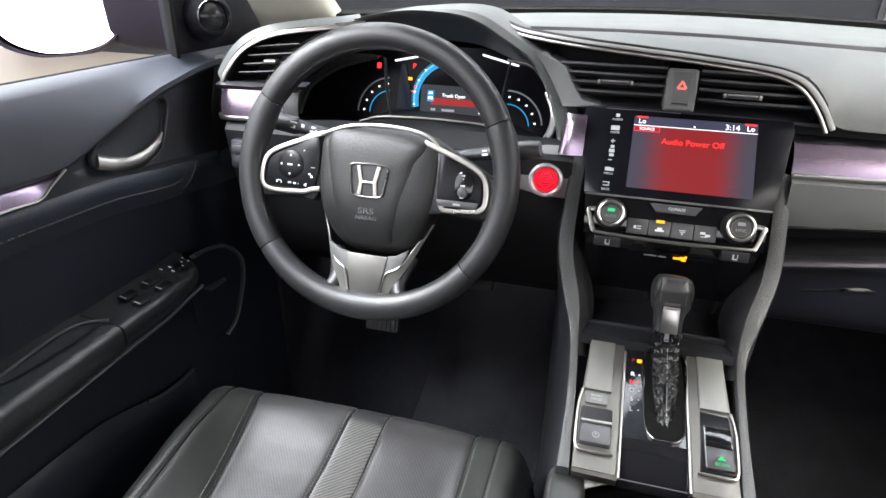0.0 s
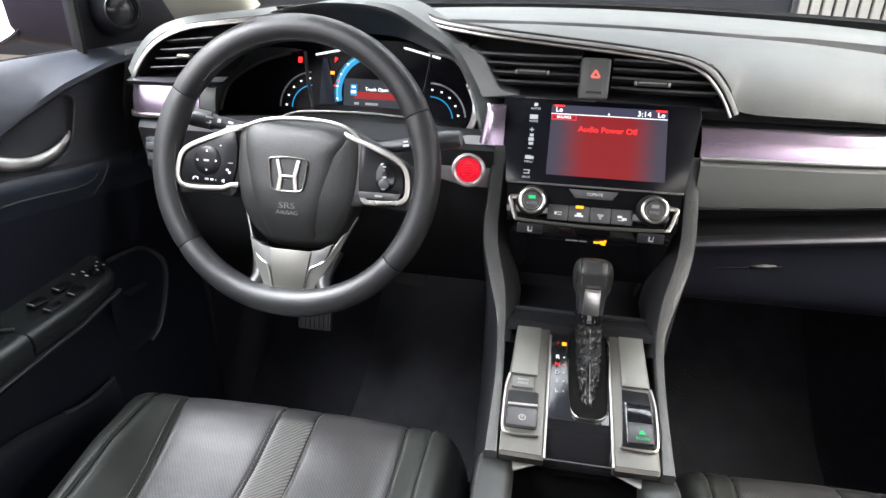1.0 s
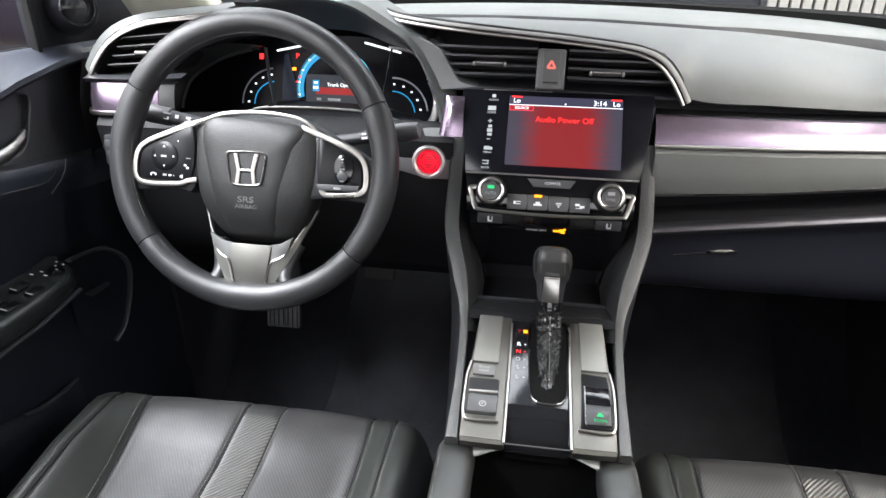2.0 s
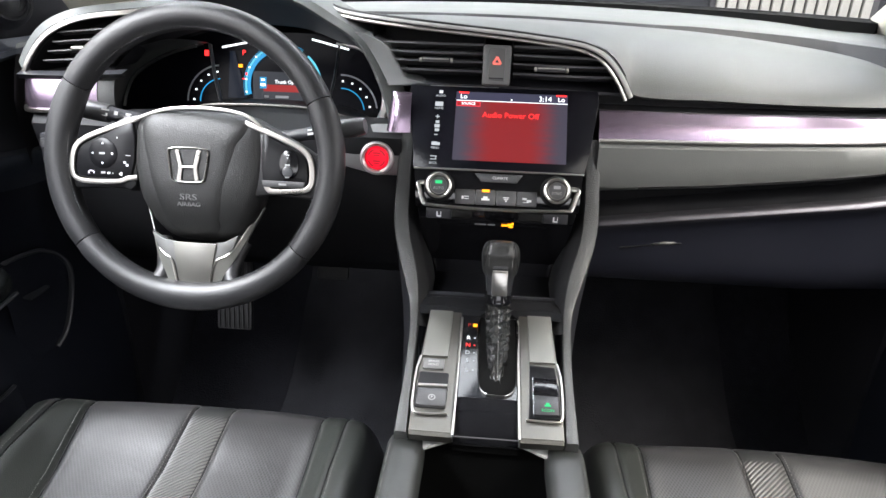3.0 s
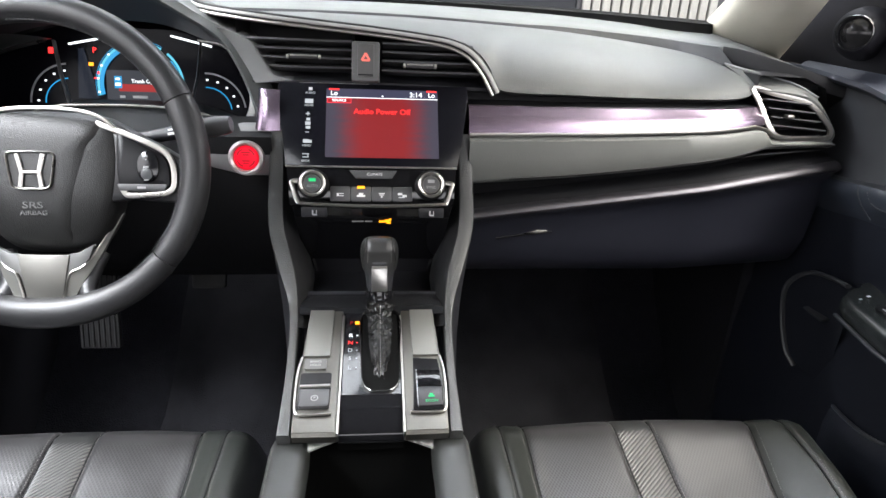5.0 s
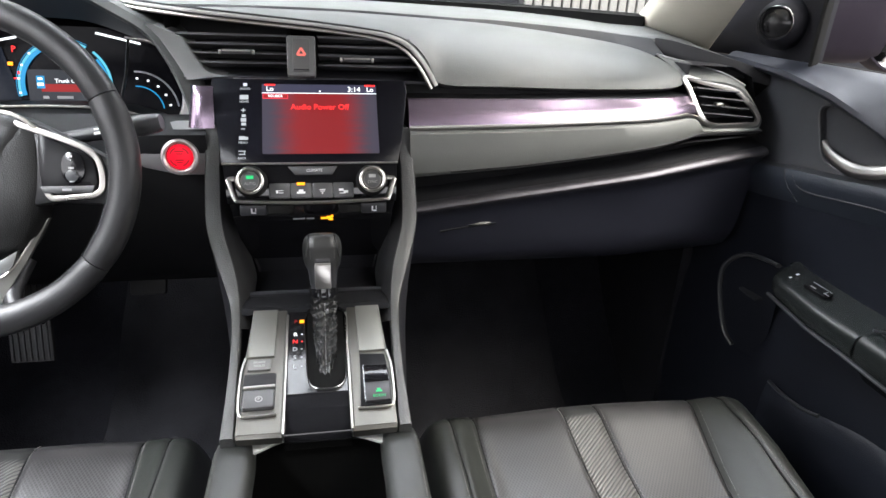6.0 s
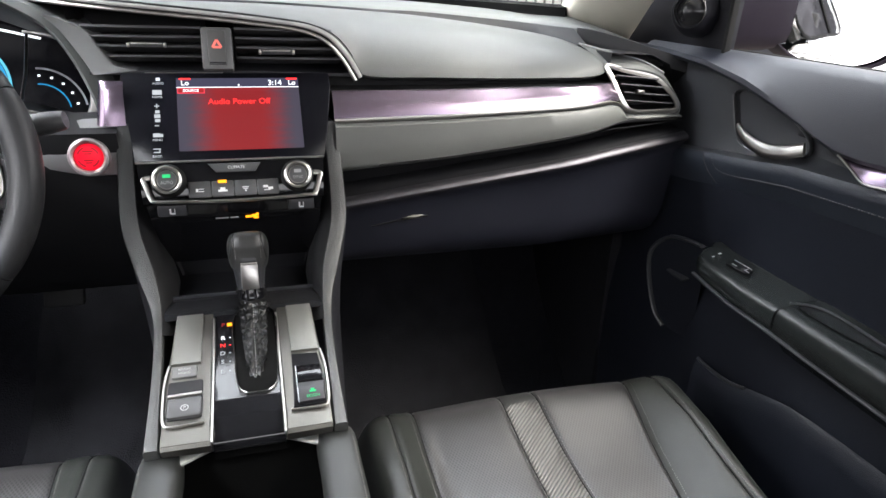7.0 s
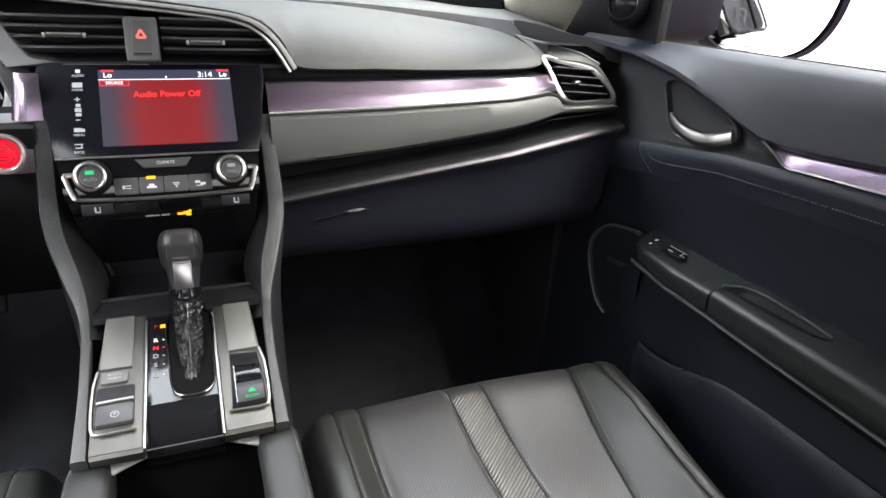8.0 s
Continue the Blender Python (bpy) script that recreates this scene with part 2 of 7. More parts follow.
def screen_material():
    """The lit audio screen: deep red field fading to slate blue at its two sides."""
    m = glowing("audio_screen", (0.4, 0.02, 0.03), 1.0)
    bsdf(m).inputs["Specular IOR Level"].default_value = 0.15
    nt, b = m.node_tree, bsdf(m)
    tc = nt.nodes.new("ShaderNodeTexCoord")
    sep = nt.nodes.new("ShaderNodeSeparateXYZ")
    nt.links.new(tc.outputs["Object"], sep.inputs["Vector"])
    ab = nt.nodes.new("ShaderNodeMath")
    ab.operation = "ABSOLUTE"
    nt.links.new(sep.outputs["X"], ab.inputs[0])
    noi = nt.nodes.new("ShaderNodeTexNoise")
    noi.inputs["Scale"].default_value = 60
    st = nt.nodes.new("ShaderNodeMapping")
    st.inputs["Scale"].default_value = (0.25, 3, 1)
    nt.links.new(tc.outputs["Object"], st.inputs["Vector"])
    nt.links.new(st.outputs["Vector"], noi.inputs["Vector"])
    sc = nt.nodes.new("ShaderNodeMath")
    sc.operation = "MULTIPLY_ADD"
    sc.inputs[1].default_value, sc.inputs[2].default_value = 0.022, -0.011
    nt.links.new(noi.outputs["Fac"], sc.inputs[0])
    ad = nt.nodes.new("ShaderNodeMath")
    nt.links.new(ab.outputs[0], ad.inputs[0]), nt.links.new(sc.outputs[0], ad.inputs[1])
    rm = nt.nodes.new("ShaderNodeMapRange")
    rm.interpolation_type = "SMOOTHSTEP"
    rm.inputs["From Min"].default_value, rm.inputs["From Max"].default_value = 0.024, 0.070
    nt.links.new(ad.outputs[0], rm.inputs["Value"])
    mix = nt.nodes.new("ShaderNodeMix")
    mix.data_type = "RGBA"
    mix.inputs["A"].default_value, mix.inputs["B"].default_value = (0.205, 0.010, 0.013, 1), (0.045, 0.04, 0.06, 1)
    nt.links.new(rm.outputs["Result"], mix.inputs["Factor"])
    nt.links.new(mix.outputs["Result"], b.inputs["Emission Color"])
    return m


SCREEN = screen_material()
L_SLATE = glowing("lit_slate", (0.05, 0.05, 0.09), 0.8)


# ---- shaping helpers ----
def thing(name, label, category, group="", kind="", at=(0, 0, 0)):
    ob = new(name)
    ob.empty_display_size = 0.05
    ob.location = at
    return tagged(ob, label, category, group, kind)


def link(name, bm, mat, parent=None, label="", sharp=38):
    bmesh.ops.recalc_face_normals(bm, faces=bm.faces)
    me = bpy.data.meshes.new(name)
    bm.to_mesh(me)
    bm.free()
    me.materials.append(mat)
    me.shade_smooth()
    me.set_sharp_from_angle(angle=radians(sharp))
    ob = new(name, me)
    if parent:
        ob.parent = parent
        ob.matrix_parent_inverse = Matrix.Translation(-parent.location) if parent.type == "EMPTY" else Matrix.Identity(4)
    if label:
        ob["label"] = label
    return ob


def part(name, bm, mat, parent, label=""):
    return link(name, bm, mat, parent, label)


def cat(pts, n, closed=False):
    """A smooth curve through points of any dimension."""
    p = [np.array(q, float) for q in pts]
    k = len(p)
    out = []
    for i in range(k if closed else k - 1):
        a = p[i - 1] if (closed or i > 0) else 2 * p[0] - p[1]
        b, c = p[i], p[(i + 1) % k]
        d = p[(i + 2) % k] if (closed or i + 2 < k) else 2 * p[-1] - p[-2]
        for s in range(n):
            t = s / n
            out.append(0.5 * (2 * b + (c - a) * t + (2 * a - 5 * b + 4 * c - d) * t * t + (3 * b - a - 3 * c + d) * t ** 3))
    if not closed:
        out.append(p[-1])
    return [tuple(q) for q in out]


def lerp_table(table, x):
    """Piecewise linear values from rows of (x, value, ...)."""
    if x <= table[0][0]:
        return np.array(table[0][1:], float)
    for a, b in zip(table, table[1:]):
        if x <= b[0]:
            t = (x - a[0]) / (b[0] - a[0])
            return np.array(a[1:], float) * (1 - t) + np.array(b[1:], float) * t
    return np.array(table[-1][1:], float)


def loft(rings, closed=False, caps=False, loop=False, thick=0.0):
    """A skin over rows of points; closed: each row is a ring; loop: the last row joins the first."""
    bm = bmesh.new()
    rows = [[bm.verts.new(p) for p in r] for r in rings]
    n = len(rows[0])
    for i in range(len(rows) if loop else len(rows) - 1):
        a, b = rows[i], rows[(i + 1) % len(rows)]
        for j in range(n if closed else n - 1):
            k = (j + 1) % n
            bm.faces.new((a[j], a[k], b[k], b[j]))
    if caps:
        bm.faces.new(rows[0][::-1])
        bm.faces.new(rows[-1])
    bmesh.ops.remove_doubles(bm, verts=bm.verts, dist=1e-6)
    if thick:
        bmesh.ops.recalc_face_normals(bm, faces=bm.faces)
        bmesh.ops.solidify(bm, geom=list(bm.faces), thickness=thick)
    return bm


def sweep(path, prof, up=(0, 0, 1), closed=False, sizes=None, caps=True):
    """A profile of (side, up) points carried along a path."""
    p = [Vector(q) for q in path]
    up = Vector(up)
    rings = []
    for i, q in enumerate(p):
        a = p[i - 1] if (closed or i) else p[0]
        b = p[(i + 1) % len(p)] if (closed or i + 1 < len(p)) else p[-1]
        t = (b - a).normalized()
        s = t.cross(up).normalized()
        u = s.cross(t)
        k = sizes[i] if sizes else (1, 1)
        rings.append([q + s * (x * k[0]) + u * (y * k[1]) for x, y in prof])
    return loft(rings, True, caps and not closed, closed)


def oval(w, h, n=10, power=2.0):
    out = []
    for i in range(n):
        a = 2 * math.pi * i / n
        c, s = math.cos(a), math.sin(a)
        out.append((w / 2 * math.copysign(abs(c) ** (2 / power), c), h / 2 * math.copysign(abs(s) ** (2 / power), s)))
    return out


def rbox(sx, sy, sz, r=0.002, m=None, seg=2):
    bm = bmesh.new()
    bmesh.ops.create_cube(bm, size=1)
    bmesh.ops.scale(bm, vec=(sx, sy, sz), verts=bm.verts)
    if r:
        bmesh.ops.bevel(bm, geom=list(bm.edges), offset=min(r, 0.45 * min(sx, sy, sz)), segments=seg, profile=0.5, affect="EDGES")
    if m:
        bm.transform(m)
    return bm


def round_rect(w, h, r, n=5, cx=0.0, cy=0.0):
    out = []
    for k, (sx, sy) in enumerate(((1, 1), (-1, 1), (-1, -1), (1, -1))):
        for i in range(n + 1):
            a = math.pi / 2 * (k + i / n)
            out.append((cx + sx * (w / 2 - r) + r * math.cos(a), cy + sy * (h / 2 - r) + r * math.sin(a)))
    return out


def prism(outline, h, m=None, bevel=0.0, z0=0.0):
    """A flat shape with thickness: outline in x, y, from z0 to z0 + h, its upper rim rounded."""
    bm = bmesh.new()
    n = len(outline)
    cx, cy = sum(p[0] for p in outline) / n, sum(p[1] for p in outline) / n
    layers = [(0.0, z0), (0.0, z0 + h)] if not bevel else [(0.0, z0), (0.0, z0 + h - bevel), (bevel * 0.3, z0 + h - bevel * 0.3), (bevel, z0 + h)]
    rows = []
    for inset, z in layers:
        row = []
        for i, (x, y) in enumerate(outline):
            ax, ay = outline[i - 1]
            bx, by = outline[(i + 1) % n]
            tx, ty = bx - ax, by - ay
            le = math.hypot(tx, ty) or 1
            nx, ny = -ty / le, tx / le
            if nx * (cx - x) + ny * (cy - y) < 0:
                nx, ny = -nx, -ny
            row.append(bm.verts.new((x + nx * inset, y + ny * inset, z)))
        rows.append(row)
    for a, b in zip(rows, rows[1:]):
        for i in range(n):
            k = (i + 1) % n
            bm.faces.new((a[i], a[k], b[k], b[i]))
    bm.faces.new(rows[0][::-1])
    bm.faces.new(rows[-1])
    if m:
        bm.transform(m)
    return bm


def lathe(profile, n=28, m=None):
    """Turned round z from rows of (radius, z)."""
    rings = []
    for i in range(n):
        a = 2 * math.pi * i / n
        rings.append([(r * math.cos(a), r * math.sin(a), z) for r, z in profile])
    bm = loft(rings, False, False, True)
    if m:
        bm.transform(m)
    return bm


def basis(o, x, y):
    """A pose whose x and y lie along the given ways."""
    x = Vector(x).normalized()
    z = x.cross(Vector(y)).normalized()
    y = z.cross(x)
    return Matrix(((x.x, y.x, z.x, o[0]), (x.y, y.y, z.y, o[1]), (x.z, y.z, z.z, o[2]), (0, 0, 0, 1)))


def joined(*bms):
    out = bmesh.new()
    for b in bms:
        me = bpy.data.meshes.new("tmp")
        b.to_mesh(me)
        b.free()
        out.from_mesh(me)
        bpy.data.meshes.remove(me)
    return out


def lettering(text, size, m, mat, parent, align="CENTER", depth=0.0002, name="lettering", squeeze=1.0):
    cu = bpy.data.curves.new("text", "FONT")
    cu.body, cu.size, cu.extrude, cu.align_x, cu.align_y = text, size, depth, align, "CENTER"
    cu.resolution_u = 3
    ob = bpy.data.objects.new("text", cu)
    me = bpy.data.meshes.new_from_object(ob)
    bm = bmesh.new()
    bm.from_mesh(me)
    bpy.data.objects.remove(ob)
    bpy.data.curves.remove(cu)
    bpy.data.meshes.remove(me)
    bmesh.ops.scale(bm, vec=(squeeze, 1, 1), verts=bm.verts)
    bm.transform(m)
    return part(name, bm, mat, parent)


def bars(rects, m, mat, parent, name="marking", depth=0.0003):
    """Small flat marks: rows of (x, y, width, height)."""
    bms = [rbox(w, h, depth, 0, Matrix.Translation((x, y, 0))) for x, y, w, h in rects]
    bm = joined(*bms)
    bm.transform(m)
    return part(name, bm, mat, parent)


def arc_band(r0, r1, a0, a1, n=20, depth=0.0006):
    rings = []
    for i in range(n + 1):
        a = radians(a0 + (a1 - a0) * i / n)
        c, s = math.cos(a), math.sin(a)
        rings.append([(r0 * c, r0 * s, 0), (r1 * c, r1 * s, 0), (r1 * c, r1 * s, depth), (r0 * c, r0 * s, depth)])
    return loft(rings, True, True)


def stitches(path, name, parent, up=(0, 0, 1), step=0.0055, size=0.0008, dark=False):
    """A row of thread stitches along a path."""
    p = [Vector(q) for q in path]
    bms = bmesh.new()
    carry = 0.0
    for a, b in zip(p, p[1:]):
        d = (b - a).length
        if d < 1e-7:
            continue
        t = (b - a) / d
        s = carry
        while s < d:
            e = min(s + step * 0.65, d)
            q0, q1 = a + t * s, a + t * e
            w = t.cross(Vector(up)).normalized() * size
            h = Vector(up).normalized() * size
            vs = [bms.verts.new(v) for v in (q0 - w, q0 + w, q1 + w, q1 - w, (q0 + q1) / 2 + h)]
            for f in ((0, 1, 4), (1, 2, 4), (2, 3, 4), (3, 0, 4)):
                bms.faces.new([vs[k] for k in f])
            s += step
        carry = s - d
    return part(name, bms, DARK_THREAD if dark else THREAD, parent, "dark grey thread" if dark else "pale grey thread")


# ---- the shell of the car and what lies outside ----
def sheet(name, corners, mat, label, category, thick=0.0, kind="structure"):
    bm = bmesh.new()
    bm.faces.new([bm.verts.new(c) for c in corners])
    if thick:
        bm.normal_update()
        bmesh.ops.solidify(bm, geom=list(bm.faces), thickness=thick)
    return tagged(link(name, bm, mat), label, category, kind=kind)


sheet("ground", [(-60, -60, -0.25), (60, -60, -0.25), (60, 60, -0.25), (-60, 60, -0.25)], FLOOR_TILE,
      "pale beige showroom floor under the car", "floor", 0.02)


def studio_wall(name, x, mat, label):
    tagged(link(name, rbox(0.1, 26, 7, 0, Matrix.Translation((x, 0, 3.25))), mat), label, "wall", kind="structure")


# side walls glow by emission, standing in for lit white walls
studio_wall("wall_east", 9.0, WALL_GLOW, "white showroom wall glowing by itself in place of lamps")
studio_wall("wall_west", -9.0, WALL_GLOW, "white showroom wall glowing by itself in place of lamps")
tagged(link("wall_north", rbox(18, 0.1, 7, 0, Matrix.Translation((0, 7.0, 3.25))), NIGHT_WALL), "dark blue wall of the hall ahead of the car", "wall", kind="structure")
# seen only in reflections; its glow is added fill for the dashboard
tagged(link("wall_south", rbox(18, 0.1, 7, 0, Matrix.Translation((0, -7.0, 3.25))), REAR_WALL_GLOW), "white hall wall behind the car, glowing as added fill", "wall", kind="structure")

shutter = thing("roller_shutter", "pale shutter with upright slats on the dark wall", "shutter", at=(2.6, 6.9, 0))
slat_mesh = None
for k in range(14):
    if slat_mesh is None:
        slat = part("slat", rbox(0.092, 0.05, 1.6, 0.01, Matrix.Translation((2.45, 6.88, 1.35))), SLAT, shutter)
        slat_mesh = slat.data
    else:
        slat = new("slat", slat_mesh)
        slat.parent = shutter
        slat.matrix_parent_inverse = Matrix.Translation((-2.6, -6.9, 0))
        slat.location = (k * 0.12, 0, 0)
part("backing", rbox(1.8, 0.03, 1.7, 0, Matrix.Translation((3.25, 6.93, 1.35))), SHUTTER_BACK, shutter)

# floor pan, footwells and firewall under the dashboard
pan = []
for x in np.linspace(-0.78, 0.78, 27):
    tunnel = 0.10 * math.exp(-(x / 0.13) ** 4)
    row = []
    for y, z in cat([(-1.6, 0.06), (-0.6, 0.06), (0.15, 0.06), (0.32, 0.10), (0.52, 0.28), (0.60, 0.50), (0.60, 0.70)], 4):
        row.append((x, y, z + tunnel * (1 if y < 0.5 else 0.3) + 0.004 * noise.noise((x * 9, y * 9, 0))))
    pan.append(row)
tagged(link("floor", loft(pan, thick=0.01), CARPET), "black carpet in the footwells", "carpet", kind="structure")


def floor_mat(cx, label, wide=1.0):
    out = [(-0.18, -0.28), (-0.185, 0.0), (-0.175, 0.30), (-0.165, 0.52), (-0.10, 0.575), (0.14, 0.575), (0.20, 0.52), (0.205, 0.30), (0.19, 0.0), (0.19, -0.28)]
    pts = cat(out, 4, True)
    bm = bmesh.new()
    rows = []
    for s, dz in ((1.0, 0.0), (1.0, 0.008), (0.97, 0.012), (0.6, 0.011), (0.25, 0.011)):
        row = []
        for x, y in pts:
            yy = 0.09 + (y - 0.09) * s
            z = lerp_table([(-1, 0.075), (0.15, 0.075), (0.32, 0.115), (0.42, 0.190), (0.52, 0.298), (0.56, 0.385), (0.59, 0.47)], yy)[0]
            row.append(bm.verts.new((cx + x * s * wide, yy, z + dz)))
        rows.append(row)
    n = len(pts)
    for a, b in zip(rows, rows[1:]):
        for i in range(n):
            bm.faces.new((a[i], a[(i + 1) % n], b[(i + 1) % n], b[i]))
    bm.faces.new(rows[-1])
    ob = link("floor_mat", bm, MAT_PILE)
    tagged(ob, label, "floor mat", "floor mats")


floor_mat(0.32, "charcoal carpet mat in the passenger footwell")
floor_mat(-0.297, "charcoal carpet mat in the driver footwell", 0.76)

# roof lining, pillars, rear closing panel
tagged(link("ceiling", rbox(1.12, 1.85, 0.03, 0.012, Matrix.Translation((0, -0.76, 1.28))), HEADLINER), "pale grey roof lining over the cabin", "roof lining", kind="structure")
tagged(link("wall_rear", rbox(1.6, 0.06, 0.95, 0.02, Matrix.Translation((0, -1.63, 0.50))), DARK), "dark rear bulkhead of the cabin", "panel", kind="structure")


for sgn in (-1, 1):
    kick = [[(sgn * 0.712, y, z) for z in (0.05, 0.3, 0.55, 0.80, 0.858)] for y in (0.20, 0.30, 0.45, 0.66)]
    tagged(link("kick_panel", loft(kick, thick=0.02), HARD), "dark plastic side panel of the footwell", "panel", "footwell sides", "structure")


def pillar(s):
    base = [(0.605, 0.350, 0.908), (0.645, 0.305, 0.889), (0.680, 0.285, 0.880), (0.725, 0.30, 0.868), (0.73, 0.43, 0.87), (0.645, 0.45, 0.905)]
    base = cat(base, 4, True)
    rings = []
    for t in np.linspace(0, 1, 9):
        cx, cy, cz = 0.70, 0.32, 0.885
        w = 1.0 - 0.25 * min(1, t * 3)
        rings.append([(s * (cx + (x - cx) * w - 0.17 * t + 0.03 * t * (1 - t)), cy + (y - cy) * w - 0.62 * t, cz + (z - cz) * (1 - t) + 0.39 * t)
                      for x, y, z in base])
    tagged(link("pillar_trim", loft(rings, True, True), PILLAR), "pale beige windshield pillar cover", "pillar", "windshield pillars", "structure")


pillar(1), pillar(-1)

for sgn in (-1, 1):
    body = thing("rear_bodywork", "white rear side of the car with dark window", "car body", "car sides", "structure", at=(sgn * 0.83, -1.6, 0.4))
    part("flank", rbox(0.05, 2.2, 0.80, 0.02, pose(sgn * 0.83, -2.05, 0.46)), WHITE_PAINT, body, "white painted flank")
    part("belt_molding", rbox(0.010, 2.0, 0.010, 0.003, pose(sgn * 0.853, -1.95, 0.868)), CHROME_DARK, body, "dark bright belt molding")

    def side(y, z, proud=0.0):
        """A point on the leaning upper side of the body."""
        return (sgn * (0.832 - (z - 0.875) * 0.50 + proud), y, z)

    hole = cat([(-1.02, 0.890), (-1.02, 1.05), (-1.05, 1.195), (-1.55, 1.205), (-2.05, 1.175), (-2.40, 1.090), (-2.56, 0.985), (-2.48, 0.905), (-1.80, 0.890)], 4, True)
    rim = []
    for y, z in hole:
        a = math.atan2((z - 1.04) * 3.6, -(y + 1.80))
        rim.append((-1.98 - 1.06 * max(-1, min(1, 1.25 * math.cos(a))), 1.075 + 0.20 * max(-1, min(1, 1.35 * math.sin(a)))))
    part("quarter_panel", loft([[side(y, z) for y, z in hole], [side(y, z) for y, z in rim], [side(y, z, -0.05) for y, z in rim]], True), WHITE_PAINT, body, "white painted frame of the rear window")
    part("side_glass", loft([[side(y, z, -0.012) for y, z in hole], [side(-1.80 + (y + 1.80) * 0.02, 1.04 + (z - 1.04) * 0.02, -0.012) for y, z in hole]], True, True), TINT, body, "dark window glass")
    part("window_seal", sweep([side(y, z, 0.002) for y, z in hole], oval(0.016, 0.012, 8), up=(sgn, 0, 0), closed=True), BLACK, body, "black window seal")
    part("window_bar", sweep([side(-2.02, 0.895, -0.004), side(-2.05, 1.170, -0.004)], oval(0.05, 0.012, 8), up=(sgn, 0, 0)), BLACK, body, "black bar in the window")
    part("post", loft([[side(-0.91, 0.875, -0.006), side(-0.93, 1.27, -0.006)], [side(-1.00, 0.875, -0.006), side(-1.02, 1.27, -0.006)]], thick=0.02), RUBBER, body, "black post between the doors")

# windshield with a black border along its foot
SHIELD = [(-0.62, 0.345, 0.912), (-0.45, 0.50, 0.917), (-0.2, 0.60, 0.922), (0.0, 0.62, 0.924), (0.2, 0.60, 0.922), (0.45, 0.50, 0.917), (0.62, 0.345, 0.912)]
foot = cat(SHIELD, 6)
win = thing("window_1", "raked clear windshield with a black border", "windshield", kind="structure")
g = part("pane", loft([[(x, y, z + 0.012) for x, y, z in foot], [(x * 0.92, y - 0.62, z + 0.345) for x, y, z in foot]], thick=0.004), GLASS, win)
g.visible_shadow = False
part("border", sweep([(x, y, z + 0.004) for x, y, z in foot], [(-0.02, -0.012), (0.03, -0.012), (0.03, 0.006), (-0.02, 0.010)]), BLACK, win, "black ceramic border and seal")

# ---- dashboard ----
dash = thing("dashboard", "grey soft-skinned dashboard with satin silver and chrome bands", "dashboard", at=(0, 0.2, 0.75))

# far shelf between the groove and the windshield
GROOVE = [(-0.72, 0.10, 0.868), (-0.62, 0.20, 0.880), (-0.50, 0.30, 0.897), (-0.30, 0.30, 0.914), (-0.10, 0.29, 0.918), (0.05, 0.275, 0.917), (0.18, 0.275, 0.912), (0.30, 0.295, 0.905),
          (0.42, 0.315, 0.893), (0.53, 0.30, 0.881), (0.60, 0.215, 0.876), (0.66, 0.160, 0.864), (0.70, 0.140, 0.857), (0.738, 0.125, 0.848)]
groove = cat(GROOVE, 4)
rows = []
for i, (x, y, z) in enumerate(groove):
    fx = max(-0.66, min(0.66, x))
    ff = lerp_table([(p[0], p[1], p[2]) for p in SHIELD], fx)
    side = max(0.0, abs(x) - 0.60) / 0.13
    by, bz = ff[0] * (1 - side) + 0.26 * side + 0.03, ff[1] * (1 - side) + 0.868 * side
    r = []
    for t in (0, 0.03, 0.08, 0.2, 0.4, 0.6, 0.8, 1.0):
        rise = lerp_table([(-0.3, 0.0), (0.25, 0.001), (0.30, 0.003), (0.42, 0.007), (0.50, 0.011), (0.60, 0.011), (0.66, 0.007), (0.70, 0.002), (0.74, 0.0)], x)[0]
        dip = -0.010 if t == 0 else (0.0015 if t < 0.05 else 0.004) + rise * (1 - t) ** 0.5
        r.append((x + (fx - x) * 0.3 * t, y + (by - y) * t + 0.008, z + (bz - z) * t ** 1.2 + dip))
    rows.append(r)
part("rear_shelf", loft(rows), SOFT, dash, "grained grey shelf below the windshield")

# passenger side upper pad: from the groove over the crown to the lip
LIP = [(0.087, 0.106, 0.9015), (0.120, 0.104, 0.8965), (0.141, 0.101, 0.8870), (0.155, 0.098, 0.8745), (0.169, 0.095, 0.8550), (0.1825, 0.090, 0.8320), (0.29, 0.090, 0.829), (0.40, 0.092, 0.827), (0.52, 0.100, 0.827), (0.552, 0.104, 0.829), (0.570, 0.110, 0.832), (0.5805, 0.117, 0.8375)]


def pad_rows(lip_pts, gr):
    out = []
    n = len(gr)
    for i in range(n):
        x1, y1, z1 = gr[i]
        lx, ly, lz = lip_pts[i]
        row = []
        hz = z1 - lz
        for t in np.linspace(0, 1, 13):
            # crown: level near the groove, turning down to the lip
            yy = y1 + (ly - y1) * (1 - (1 - t) ** 1.35)
            zz = z1 - hz * t ** 2.3
            row.append((x1 + (lx - x1) * t ** 1.3, yy, zz))
        row[0] = (x1, y1 + 0.004, z1 - 0.010)
        row.insert(1, (x1, y1, z1 - 0.002))
        row.append((lx, ly + 0.010, lz - 0.005))
        row.append((lx, ly + 0.04, lz - 0.004))
        out.append(row)
    return out


def resample(pts, n):
    p = [np.array(q, float) for q in pts]
    d = [0.0]
    for a, b in zip(p, p[1:]):
        d.append(d[-1] + float(np.linalg.norm(b - a)))
    return [tuple(lerp_table([(d[i], *p[i]) for i in range(len(p))], d[-1] * k / (n - 1))) for k in range(n)]


